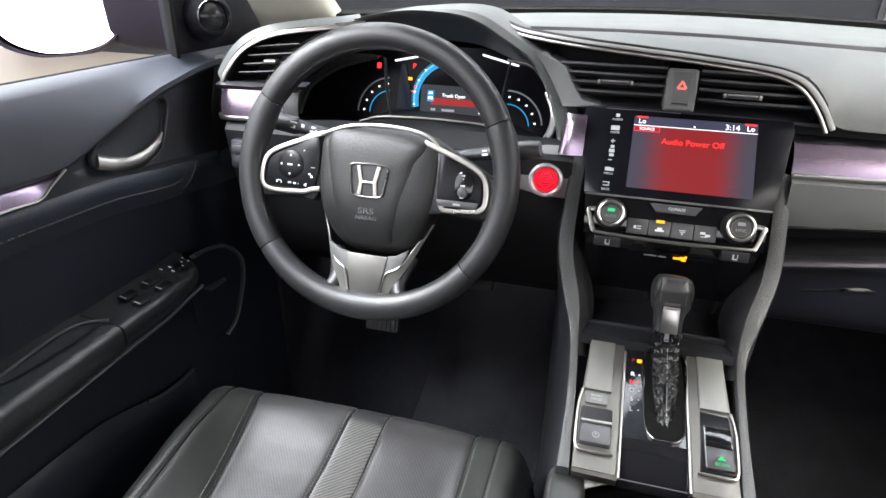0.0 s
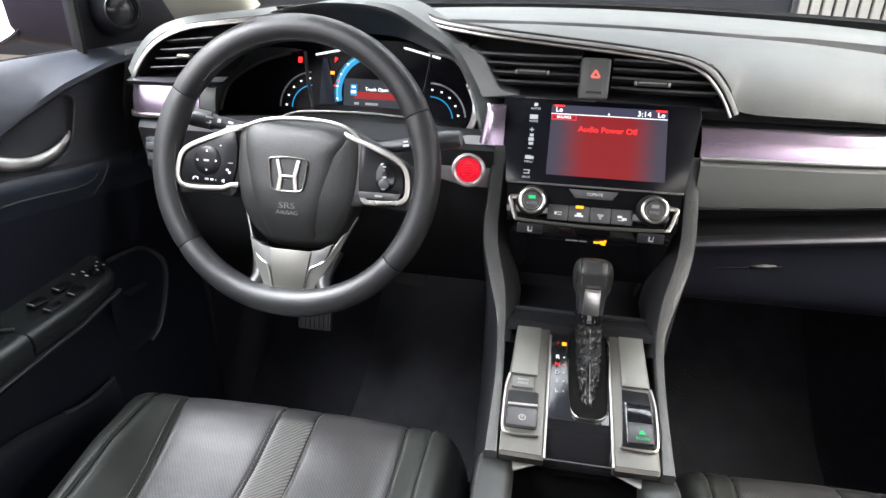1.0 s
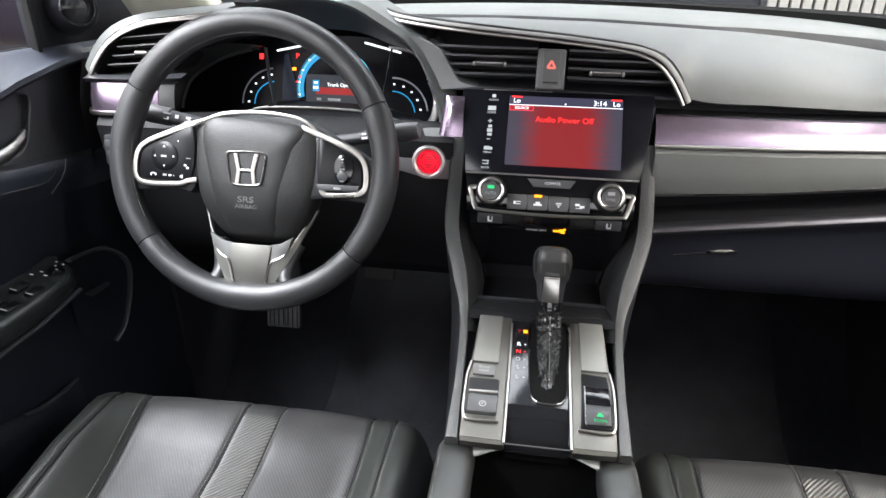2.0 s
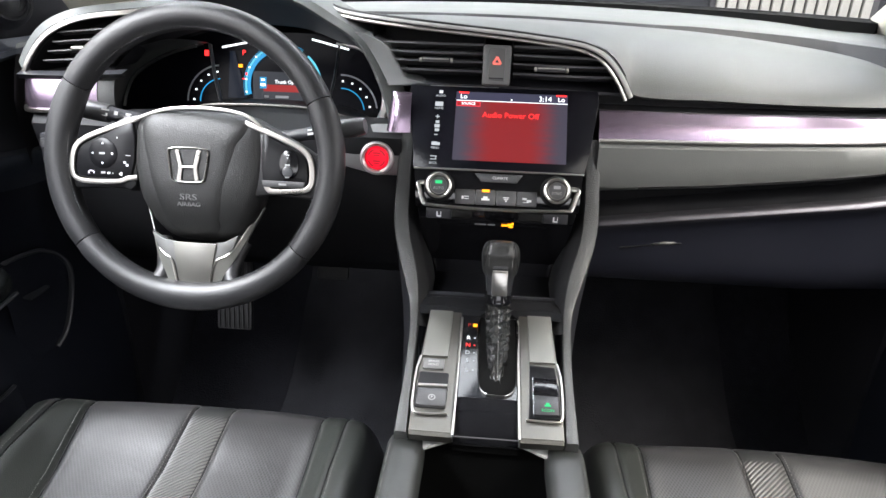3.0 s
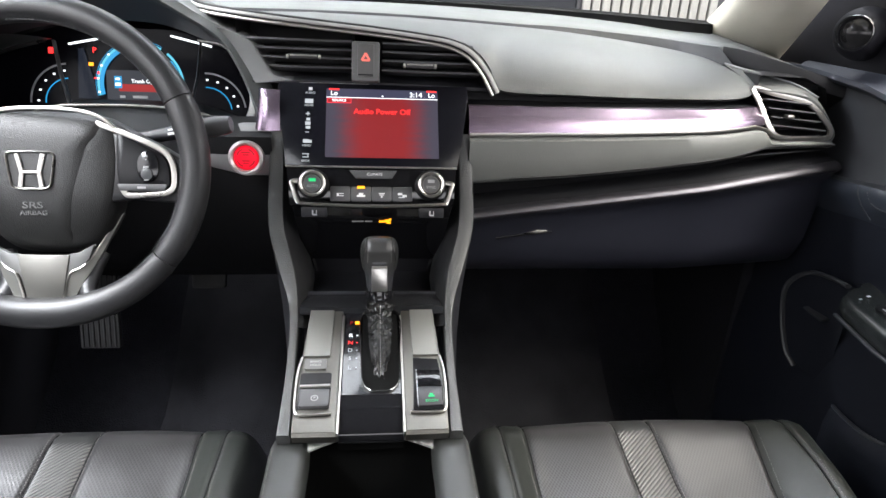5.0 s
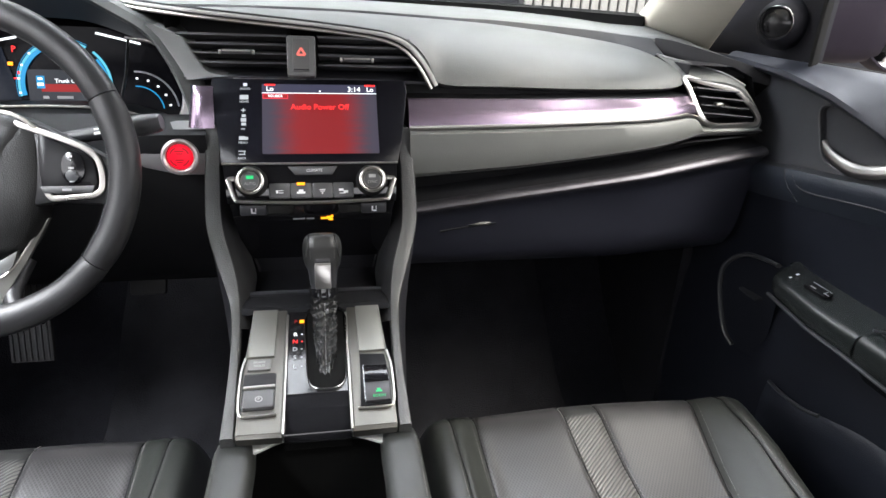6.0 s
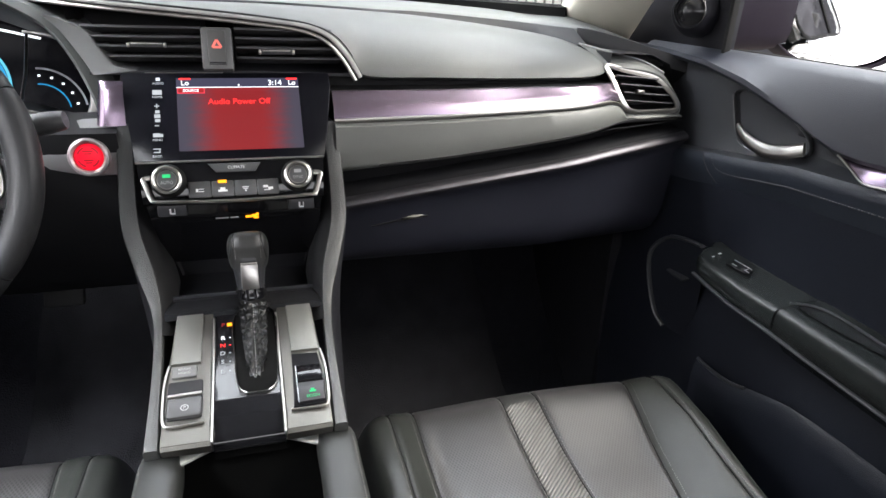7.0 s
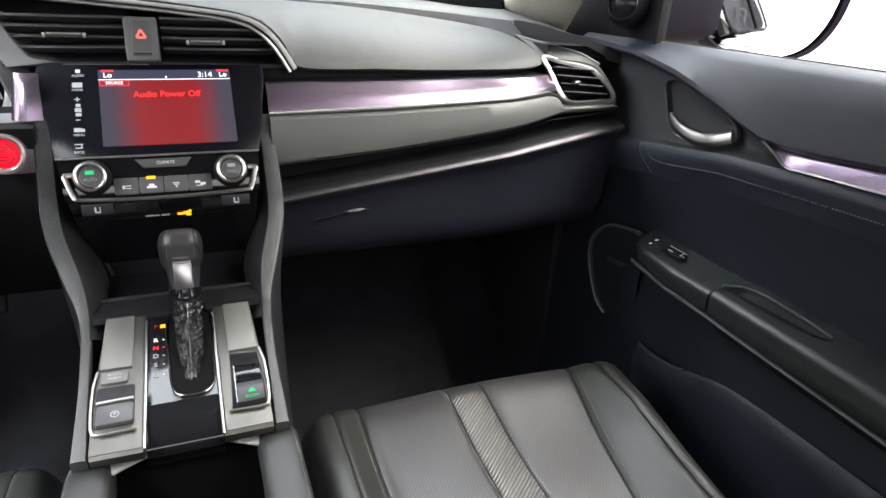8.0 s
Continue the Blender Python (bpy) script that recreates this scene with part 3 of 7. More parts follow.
CH = [(-0.262, 0.185, 0.930), (-0.225, 0.150, 0.924), (-0.145, 0.115, 0.918), (-0.067, 0.108, 0.912), (0.010, 0.104, 0.906), (0.087, 0.100, 0.898), (0.116, 0.098, 0.8920), (0.1345, 0.096, 0.8835), (0.148, 0.094, 0.8715), (0.1625, 0.091, 0.8530), (0.1755, 0.088, 0.8300)]
ch = cat(CH, 6)
gr = resample([(-0.26, 0.30, 0.914), (-0.10, 0.29, 0.918), (0.05, 0.275, 0.917)], 22)[:-1] + resample(cat([(0.05, 0.275, 0.917), (0.18, 0.275, 0.912), (0.30, 0.295, 0.905), (0.42, 0.313, 0.893), (0.51, 0.292, 0.882), (0.550, 0.238, 0.8735), (0.572, 0.178, 0.8600), (0.5815, 0.128, 0.8425)], 6), 40)
lp = resample([(x, y + 0.006, z + 0.003) for x, y, z in cat(CH[:6], 6)], 22)[:-1] + resample(cat(LIP, 6), 40)
part("upper_pad", loft(pad_rows(lp, gr)), SOFT, dash, "smooth grained grey upper pad")
# dark groove; where it widens, black imitates shade on the shelf's front face
strip = []
top_line = [(p[0], p[1], p[2]) for p in groove if p[0] > -0.45]
for x, y, z in gr:
    gy, gz = lerp_table(top_line, x)
    h = lerp_table([(-0.3, 0.0015), (0.25, 0.0025), (0.30, 0.005), (0.42, 0.009), (0.50, 0.012), (0.60, 0.0125)], x)[0]
    strip.append([(x, y + 0.002, z - 0.008), (x, y + 0.006, z - 0.001), (x, gy + 0.010, gz + h)])
part("groove_shade", loft(strip), DARK, dash, "dark groove behind the pad, widening into painted shade")

# the same painted shade carried on along the shelf edge
edge_rows = []
for x, y, z in [p for p in groove if p[0] > 0.57]:
    h = lerp_table([(0.50, 0.011), (0.60, 0.011), (0.66, 0.007), (0.70, 0.002), (0.74, 0.0)], x)[0]
    edge_rows.append([(x, y + 0.0065, z + 0.0035 + h), (x, y + 0.0035, z - 0.004), (x, y + 0.004, z - 0.018), (x, y + 0.03, z - 0.040)])
part("groove_shade", loft(edge_rows), DARK, dash, "painted shade on the shelf face towards the door")

# satin chrome line and pale band round the centre vents, a dark joint on both sides of the band
inner, joint = [], []
for i, (x, y, z) in enumerate(ch):
    a, c = ch[max(0, i - 1)], ch[min(len(ch) - 1, i + 1)]
    tx, tz = c[0] - a[0], c[2] - a[2]
    le = math.hypot(tx, tz)
    off = 0.0060 + 0.0022 * max(0.0, min(1.0, (x - 0.08) / 0.06))
    inner.append((x + tz / le * off, y - 0.006, z - tx / le * off))
    joint.append((x + tz / le * 0.002, y + 0.0015, z - tx / le * 0.002))
part("vent_surround", sweep([(x, y - 0.0045, z) for x, y, z in ch], oval(0.0062, 0.0060, 10, 3.5), up=(0, -1, 0.3), sizes=[(0.78 + 0.3 * max(0.0, min(1.0, (x - 0.08) / 0.06)), 1) for x, y, z in ch]), BAND_GREY, dash, "pale grey band over the centre vents")
part("chrome_line", sweep(inner, oval(0.0052, 0.0050, 10, 2.1), up=(0, -1, 0.3)), CHROME, dash, "satin chrome line round the centre vents")
part("joint", sweep(joint, oval(0.0150, 0.0050, 8, 4), up=(0, -1, 0.3)), DARK, dash, "dark joint beside the band")


def vent_case(name, x0, x1, ztop, zbot, y, depth, parent, label=""):
    """A dark box open to the rear, whose upper edge slopes from ztop[0] to ztop[1]."""
    f = [(x0, y, ztop[0]), (x1, y, ztop[1]), (x1, y, zbot), (x0, y, zbot)]
    b = [(x, y + depth, z) for x, _, z in f]
    return part(name, loft([f, b, [((x0 + x1) / 2, y + depth, (ztop[0] + zbot) / 2)] * 4], True), DARK, parent, label)


def air_vent(parent, x0, x1, zs, y, tab, tilt=0.0, slope=0.0):
    """One air outlet: its slats with a sliding tab."""
    for z in zs:
        rx1 = x1 - max(0.0, (z - 0.862)) * 0.5 if x1 > 0.1 else x1
        pth = [(x0, y, z), ((x0 + rx1) / 2, y - 0.004, z - slope * (rx1 - x0) / 2), (rx1, y, z - slope * (rx1 - x0))]
        part("slat", sweep(cat(pth, 5), [(-0.013, 0.0010), (-0.004, 0.0026), (0.007, 0.0030), (0.0125, 0.0018), (0.0130, -0.0012), (0.004, -0.0022), (-0.013, -0.0012)], up=(0, 0.35, 1)), VENT_SLAT, parent)
    x, z = tab
    t = part("tab", rbox(0.044, 0.018, 0.0062, 0.002, pose(x, y - 0.014, z, 0, slope * 57, 0)), BUTTON, parent, "small vent slider with chrome ends")
    part("tab_trim", joined(rbox(0.0035, 0.005, 0.0062, 0.001, pose(x - 0.0215, y - 0.022, z)), rbox(0.0035, 0.005, 0.0062, 0.001, pose(x + 0.0215, y - 0.022, z)),
                            rbox(0.036, 0.002, 0.0018, 0.0005, pose(x, y - 0.0235, z + 0.002))), CHROME, t)


vent_case("vent_case", -0.185, -0.028, (0.912, 0.898), 0.838, 0.118, 0.10, dash)
vent_case("vent_case", 0.012, 0.158, (0.896, 0.872), 0.834, 0.108, 0.10, dash)
air_vent(dash, -0.168, -0.030, (0.8865, 0.8748, 0.8630, 0.8507), 0.120, (-0.094, 0.8690), slope=0.004)
air_vent(dash, 0.014, 0.150, (0.8862, 0.8748, 0.8630, 0.8500), 0.110, (0.065, 0.8625), slope=0.008)
part("vent_floor", loft([[(-0.165, 0.10, 0.836), (0.0, 0.095, 0.838), (0.172, 0.092, 0.834)], [(-0.165, 0.18, 0.842), (0.0, 0.18, 0.842), (0.172, 0.18, 0.838)]], thick=0.004), HARD, dash)

# hazard switch housing between the outlets
hz = thing("hazard_switch", "grey hazard light switch with a red triangle between the air vents", "switch", at=(-0.008, 0.1, 0.86))
M = basis((-0.0095, 0.093, 0.8655), (1, 0, -0.01), (0, 0.30, 0.95))
part("housing", prism(round_rect(0.0385, 0.054, 0.004), 0.05, M @ Matrix.Translation((0, 0, -0.046)), 0.003), CHEEK_GREY, hz, "grained grey housing")
part("button", prism(round_rect(0.0225, 0.044, 0.002, cy=0.001), 0.0058, M, 0.0015), BUTTON_GREY, hz, "grey push button")
part("button_line", prism(round_rect(0.0200, 0.0016, 0.0004, 2, cy=-0.0185), 0.0060, M), DARK, hz)
tri = M @ Matrix.Translation((0, 0.004, 0.0062))
bm = joined(*[sweep([(0.0062 * math.cos(radians(90 + 120 * i)), 0.0062 * math.sin(radians(90 + 120 * i)), 0), (0.0062 * math.cos(radians(210 + 120 * i)), 0.0062 * math.sin(radians(210 + 120 * i)), 0)], oval(0.0030, 0.0008, 6), up=(0, 0, 1)) for i in range(3)])
bm.transform(tri)
part("triangle", bm, glowing("hazard_red", (0.95, 0.24, 0.20), 0.45, (0.6, 0.10, 0.08)), hz, "red warning triangle")

# passenger side: dark gap, bowed trim, chrome line, leather panel, ledge, glovebox
TX = [(0.132, 0.813, 0.777, 0.709), (0.29, 0.813, 0.780, 0.721), (0.40, 0.815, 0.7845, 0.733), (0.52, 0.816, 0.790, 0.749), (0.565, 0.817, 0.793, 0.755)]
def bend(x):
    """How far the trim has swung forward at a place along the dashboard."""
    return min(0.042, 2.4 * max(0.0, x - 0.47) ** 2)


rows, gap, leather = [], [], []
for x in np.linspace(0.134, 0.590, 32):
    tt, tb, lb = lerp_table(TX, x)
    e = bend(x)
    rows.append([(x, 0.082 + e, tt + 0.0005), (x, 0.073 + e, tt - 0.0005), (x, 0.065 + e, tt - 0.009), (x, 0.058 + e, (tt + tb) / 2), (x, 0.054 + e, tb + 0.006), (x, 0.052 + e, tb)])
    gap.append([(x, 0.098 + e, 0.829), (x, 0.125 + e, 0.826), (x, 0.125 + e, tt), (x, 0.080 + e, tt + 0.0005)])
for x in np.linspace(0.134, 0.708, 40):
    tt, tb, lb = lerp_table(TX + [(0.588, 0.817, 0.789, 0.7575), (0.606, 0.817, 0.7725, 0.758), (0.708, 0.817, 0.7715, 0.762)], x)
    e = bend(x)
    leather.append([(x, 0.052 + e, tb - 0.001), (x, 0.044 + e, tb - 0.003), (x, 0.040 + e, tb - 0.007), (x, 0.038 + e, (tb + lb) / 2), (x, 0.039 + e, lb + 0.006), (x, 0.042 + e, lb + 0.001), (x, 0.052 + e, lb - 0.004)])
# recess faces coloured black for the shade under the lip
part("shadow_gap", loft(gap), DARK, dash, "dark recess under the pad lip")
part("trim_panel", loft(rows), TRIM, dash, "bowed satin trim with a violet sheen")
part("leather_panel", loft(leather), DASH_LEATHER, dash, "stitched grey leatherette panel")
edge = [(x, y - 0.002, z) for x, y, z in [r[4] for r in leather]]
stitches([(x, y, z - 0.0005) for x, y, z in edge if x > 0.185], "stitching", dash, up=(0, -1, 0.1), step=0.0042, size=0.0006)
part("seam", sweep([(x, y + 0.0008, z - 0.0030) for x, y, z in edge if x > 0.185], oval(0.0016, 0.0016, 6)), RUBBER, dash, "dark sewn seam")
cl = [(x, 0.0455 + bend(x), lerp_table(TX, x)[1] + 0.001) for x in np.linspace(0.134, 0.562, 40)] + [(0.588, 0.079, 0.787), (0.604, 0.085, 0.778), (0.63, 0.086, 0.774), (0.685, 0.088, 0.776)]
part("chrome_line", sweep(cl, oval(0.0065, 0.0062, 8, 3)), CHROME, dash, "chrome line under the trim")
ledge, glove, recess = [], [], []
for x in np.linspace(0.125, 0.715, 30):
    lb = lerp_table(TX + [(0.708, 0.817, 0.7715, 0.762)], x)[2]
    zl = 0.660 + 0.128 * max(0, x - 0.12)
    e = max(0, x - 0.50) * 0.15
    recess.append([(x, 0.050 + e, lb - 0.003), (x, 0.085 + e, lb - 0.010), (x, 0.090 + e, zl + 0.014), (x, 0.046 + e, zl + 0.0065)])
    ledge.append([(x, 0.047 + e, zl + 0.0065), (x, 0.040 + e, zl + 0.0060), (x, 0.034 + e, zl + 0.0045), (x, 0.030 + e, zl + 0.0015), (x, 0.029 + e, zl - 0.0015), (x, 0.031 + e, zl - 0.006)])
    glove.append([(x, 0.032 + e, zl - 0.006), (x, 0.040 + e, zl - 0.012), (x, 0.052 + e, zl - 0.03), (x, 0.066 + e, 0.605), (x, 0.076 + e, 0.578), (x, 0.090 + e, 0.556), (x, 0.112 + e, 0.542), (x, 0.15 + e, 0.532), (x, 0.32, 0.525), (x, 0.60, 0.54)])
part("ledge_recess", loft(recess), DARK, dash)
part("ledge", loft(ledge), LEDGE_BLACK, dash, "satin black ledge over the glovebox")
gb_part = part("glovebox_lid", loft(glove), GLOVE_SKIN, dash, "dark plastic glovebox lid")
part("latch", prism(cat([(-0.020, -0.004), (-0.006, 0.001), (0.004, 0.006), (0.014, 0.004), (0.018, -0.002), (0.006, -0.004)], 4, True), 0.006, basis((0.247, 0.062, 0.629), (1, 0.02, 0), (0, 0.25, 1)), 0.002), SILVER, gb_part, "small grey latch")
part("lid_gap", sweep([(0.185, 0.0585, 0.618), (0.22, 0.0575, 0.624), (0.27, 0.0565, 0.630)], oval(0.002, 0.003, 6)), DARK, gb_part)

# passenger outer vent
ov = [(0.576, 0.115, 0.843), (0.61, 0.111, 0.836), (0.655, 0.104, 0.827), (0.675, 0.100, 0.816), (0.700, 0.094, 0.792), (0.703, 0.091, 0.780), (0.694, 0.090, 0.774), (0.65, 0.088, 0.773), (0.622, 0.087, 0.774), (0.606, 0.086, 0.781), (0.592, 0.094, 0.803), (0.584, 0.106, 0.825)]
ovs = [(x, y, z) for x, y, z in ov]
part("outer_vent_frame", sweep(cat(ovs, 4, True), oval(0.0085, 0.006, 8, 3), up=(0, -1, 0), closed=True), CHROME, dash, "chrome frame of the outer vent")
part("outer_vent_case", loft([ovs, [(0.632 + (x - 0.632) * 0.9, y + 0.06, z) for x, y, z in ovs], [(0.632, 0.16, 0.805)] * len(ovs)], True), DARK, dash)
for k, z in enumerate((0.786, 0.799, 0.812, 0.825)):
    xa, xb = 0.610 - k * 0.007, 0.692 - k * 0.011
    part("slat", sweep([(xa, 0.104, z + 0.003), (xb, 0.096, z - 0.002)], [(-0.010, 0.0008), (0.0, 0.002), (0.010, 0.0008), (0.010, -0.001), (-0.010, -0.001)], up=(0, 0.3, 1)), HARD, dash)
part("tab", rbox(0.012, 0.012, 0.006, 0.002, pose(0.628, 0.090, 0.806)), CHROME, dash, "small chrome slider")
# blade over the outer vent, from its frame back to the groove
low = cat([(0.5755, 0.116, 0.8435), (0.610, 0.1125, 0.8375), (0.655, 0.1055, 0.8285), (0.677, 0.1015, 0.8165)], 5)
high = cat([(0.560, 0.185, 0.8695), (0.606, 0.148, 0.8585), (0.650, 0.128, 0.8480), (0.684, 0.1140, 0.8310)], 5)
part("vent_blade", loft([[low[i], tuple((np.array(low[i]) + np.array(high[i])) / 2 + np.array((0, 0, 0.002))), high[i], (high[i][0], high[i][1] + 0.012, high[i][2] - 0.006)] for i in range(len(low))]), SOFT, dash, "grey blade over the outer vent")
# pale grey line stands in for the highlight on the blade's rim
part("blade_highlight", sweep([(x, y - 0.001, z + 0.0012) for x, y, z in high], oval(0.0025, 0.0025, 8)), PANEL_GREY, dash, "pale line painted as a highlight on the blade edge")
# smooth skin round the outer vent
ring = cat(ov[:9], 5)
mx, mz = 0.640, 0.806
skin = []
for d, back in ((0.002, -0.002), (0.007, -0.003), (0.013, 0.004), (0.019, 0.025), (0.024, 0.07), (0.026, 0.16)):
    row = []
    for i, (x, y, z) in enumerate(ring):
        le = math.hypot(x - mx, (z - mz) * 1.6)
        k = d * min(1.0, 0.15 + i / 9)
        row.append((x + (x - mx) / le * k, y + back, z + (z - mz) * 1.6 / le * k))
    skin.append(row)
part("end_skin", loft(skin), SOFT, dash, "grey skin round the outer vent")

core = [[(0.585 + (x - 0.64) * k + 0.055, y, z) for x, z in ((0.58, 0.70), (0.58, 0.862), (0.66, 0.860), (0.70, 0.845), (0.716, 0.81), (0.712, 0.77), (0.700, 0.70))] for y, k in ((0.118, 0.93), (0.15, 1.0), (0.26, 1.02))]
part("end_core", loft(core), DARK, dash, "dark end of the dashboard")

# driver side: instrument hood and cheek
LIPH = [(-0.640, 0.075, 0.765), (-0.625, 0.085, 0.815), (-0.600, 0.095, 0.858), (-0.555, 0.110, 0.895), (-0.49, 0.125, 0.925), (-0.42, 0.135, 0.941), (-0.36, 0.138, 0.943), (-0.305, 0.135, 0.936), (-0.255, 0.130, 0.911), (-0.212, 0.122, 0.885), (-0.186, 0.112, 0.848), (-0.168, 0.10, 0.805), (-0.160, 0.09, 0.775)]
lip = cat(LIPH, 5)
n = len(lip)
rows = []
for i, (x, y, z) in enumerate(lip):
    a, b = lip[max(0, i - 1)], lip[min(n - 1, i + 1)]
    t = np.array((b[0] - a[0], b[2] - a[2]))
    t = t / np.linalg.norm(t)
    nx, nz = -t[1], t[0]
    up = max(0.0, nz)
    s = i / (n - 1)
    w = 0.012 if s < 0.45 else 0.012 + 0.022 * min(1, (s - 0.45) / 0.15)
    back = 0.20 * up ** 0.7 + 0.03
    rows.append([(x - nx * 0.004, y + 0.02, z - nz * 0.004), (x, y + 0.002, z), (x + nx * 0.004, y - 0.002, z + nz * 0.004), (x + nx * w * 0.6, y + 0.004, z + nz * w * 0.35),
                 (x + nx * w, y + 0.015, z + nz * w * 0.4 - 0.002 * up), (x + nx * w * 1.05, y + back * 0.5, z + nz * w * 0.5 - 0.001), (x + nx * w * 1.05, y + back, z + nz * w * 0.2 - 0.012 * up)])
part("hood", loft(rows), SOFT, dash, "grey skinned hood over the instruments")
part("hood_lining", loft([[(x, y + 0.003, z - 0.001) for x, y, z in lip], [(-0.385 + (x + 0.385) * 0.97, y + 0.05, 0.82 + (z - 0.82) * 0.90) for x, y, z in lip],
                          [(-0.385 + (x + 0.385) * 0.95, 0.225, 0.81 + (z - 0.81) * 0.66) for x, y, z in lip]]), HOOD_LINING, dash, "charcoal lining of the hood")

# driver side outer vent with its chrome arch, trim and lower panels
arch = cat([(-0.676, 0.060, 0.838), (-0.664, 0.062, 0.858), (-0.643, 0.064, 0.882), (-0.618, 0.068, 0.899), (-0.585, 0.075, 0.911), (-0.54, 0.09, 0.918), (-0.49, 0.112, 0.9235), (-0.465, 0.128, 0.927)], 5)
part("chrome_line", sweep(arch, oval(0.007, 0.006, 8, 3), up=(0, -1, 0.2)), CHROME, dash, "chrome arch over the driver side vent")
part("arch_skin", loft([[(x - 0.004, y + 0.002, z + 0.004) for x, y, z in arch], [(x - 0.014, y + 0.012, z + 0.012) for x, y, z in arch], [(x - 0.018, y + 0.05, z + 0.010) for x, y, z in arch], [(x - 0.02, y + 0.20, z + 0.004) for x, y, z in arch]]), SOFT, dash)
case = [(x + 0.004, y + 0.004, z - 0.004) for x, y, z in arch[:31:3]] + [(-0.56, 0.09, 0.842), (-0.66, 0.066, 0.838)]
part("outer_vent_case", loft([case, [(-0.61 + (x + 0.61) * 0.9, y + 0.07, z) for x, y, z in case], [(-0.61, 0.14, 0.87)] * len(case)], True), DARK, dash)
for k, z in enumerate((0.852, 0.865, 0.878, 0.891)):
    part("slat", sweep([(-0.655 + k * 0.010, 0.082, z - 0.002), (-0.56, 0.098, z + 0.004)], [(-0.010, 0.0008), (0.0, 0.002), (0.010, 0.0008), (0.010, -0.001), (-0.010, -0.001)], up=(0, 0.3, 1)), VENT_SLAT, dash)
part("tab", rbox(0.02, 0.014, 0.006, 0.002, pose(-0.598, 0.078, 0.871)), CHROME, dash, "small chrome slider")
part("vent_sill", loft([[(-0.680, 0.062, 0.840), (-0.62, 0.066, 0.840), (-0.54, 0.09, 0.842)], [(-0.682, 0.050, 0.836), (-0.62, 0.052, 0.836), (-0.54, 0.07, 0.838)], [(-0.684, 0.058, 0.829), (-0.62, 0.060, 0.830), (-0.54, 0.08, 0.832)]]), HARD, dash)
rows = []
for x in np.linspace(-0.690, -0.578, 14):
    e = 0.045 * ((x + 0.69) / 0.19) ** 2 + 0.022 * max(0.0, (-0.665 - x) / 0.025) ** 2
    k = 1 - 0.45 * max(0.0, (-0.668 - x) / 0.022) ** 2
    rows.append([(x, y + e, 0.811 + (z - 0.811) * k) for y, z in ((0.068, 0.832), (0.056, 0.829), (0.050, 0.815), (0.047, 0.800), (0.046, 0.790))])
end_rows = []
for x in np.linspace(-0.576, -0.556, 6):
    e = 0.045 * ((x + 0.69) / 0.19) ** 2 + 0.03 * max(0.0, (x + 0.56) / 0.02) ** 2
    end_rows.append([(x, y + e, z) for y, z in ((0.068, 0.830), (0.055, 0.827), (0.049, 0.815), (0.046, 0.802), (0.046, 0.792))])
part("trim_end", loft(end_rows), ARM_GREY, dash, "grained grey end piece of the trim")
frame_rows = [[(x - 0.006, y + 0.010, z) for (x, y, _), z in zip((r[0], r[1], r[2], r[3], r[4]), (0.838, 0.835, 0.811, 0.790, 0.780))] for r in rows]
part("trim_housing", loft(frame_rows), HARD, dash, "dark housing behind the trim")
part("trim_panel", loft(rows), TRIM, dash, "bowed satin trim with a violet sheen")
part("chrome_line", sweep([(r[0][0], r[4][1] - 0.002, 0.787) for r in rows], oval(0.006, 0.007, 8, 3)), CHROME, dash, "chrome line under the trim")
rows = []
for x in np.linspace(-0.668, -0.135, 24):
    c = math.exp(-((x + 0.37) / 0.11) ** 4)
    e = 0.02 * c
    rows.append([(x, 0.052 + 0.045 * min(1, max(0, (x + 0.69) / 0.19)) ** 2, 0.786), (x, 0.040 + e, 0.770), (x, 0.045, 0.735), (x, 0.055, 0.69), (x, 0.075, 0.62), (x, 0.11, 0.55), (x, 0.18, 0.50), (x, 0.40, 0.48)])
part("knee_panel", loft(rows), DARK, dash, "black lower panel under the steering column")
# small switch panel at the far left
sp = part("switch_panel", rbox(0.030, 0.02, 0.045, 0.004, pose(-0.640, 0.038, 0.735, -8, 0, 0)), HARD, dash)
part("button", rbox(0.020, 0.008, 0.012, 0.002, pose(-0.640, 0.027, 0.746, -8, 0, 0)), BUTTON, sp)
part("button", rbox(0.020, 0.008, 0.012, 0.002, pose(-0.640, 0.029, 0.730, -8, 0, 0)), BUTTON, sp)
# closing behind the driver side, under the shelf
part("inner_wall", rbox(1.40, 0.02, 0.42, 0, pose(0, 0.42, 0.69)), DARK, dash)
part("end_skin", loft([[(-0.692, 0.060, 0.835), (-0.700, 0.058, 0.80), (-0.700, 0.055, 0.76), (-0.70, 0.06, 0.70)], [(-0.712, 0.10, 0.86), (-0.722, 0.10, 0.80), (-0.722, 0.10, 0.76), (-0.722, 0.10, 0.70)], [(-0.73, 0.24, 0.868), (-0.74, 0.24, 0.80), (-0.74, 0.24, 0.76), (-0.74, 0.24, 0.70)]]), DARK, dash)

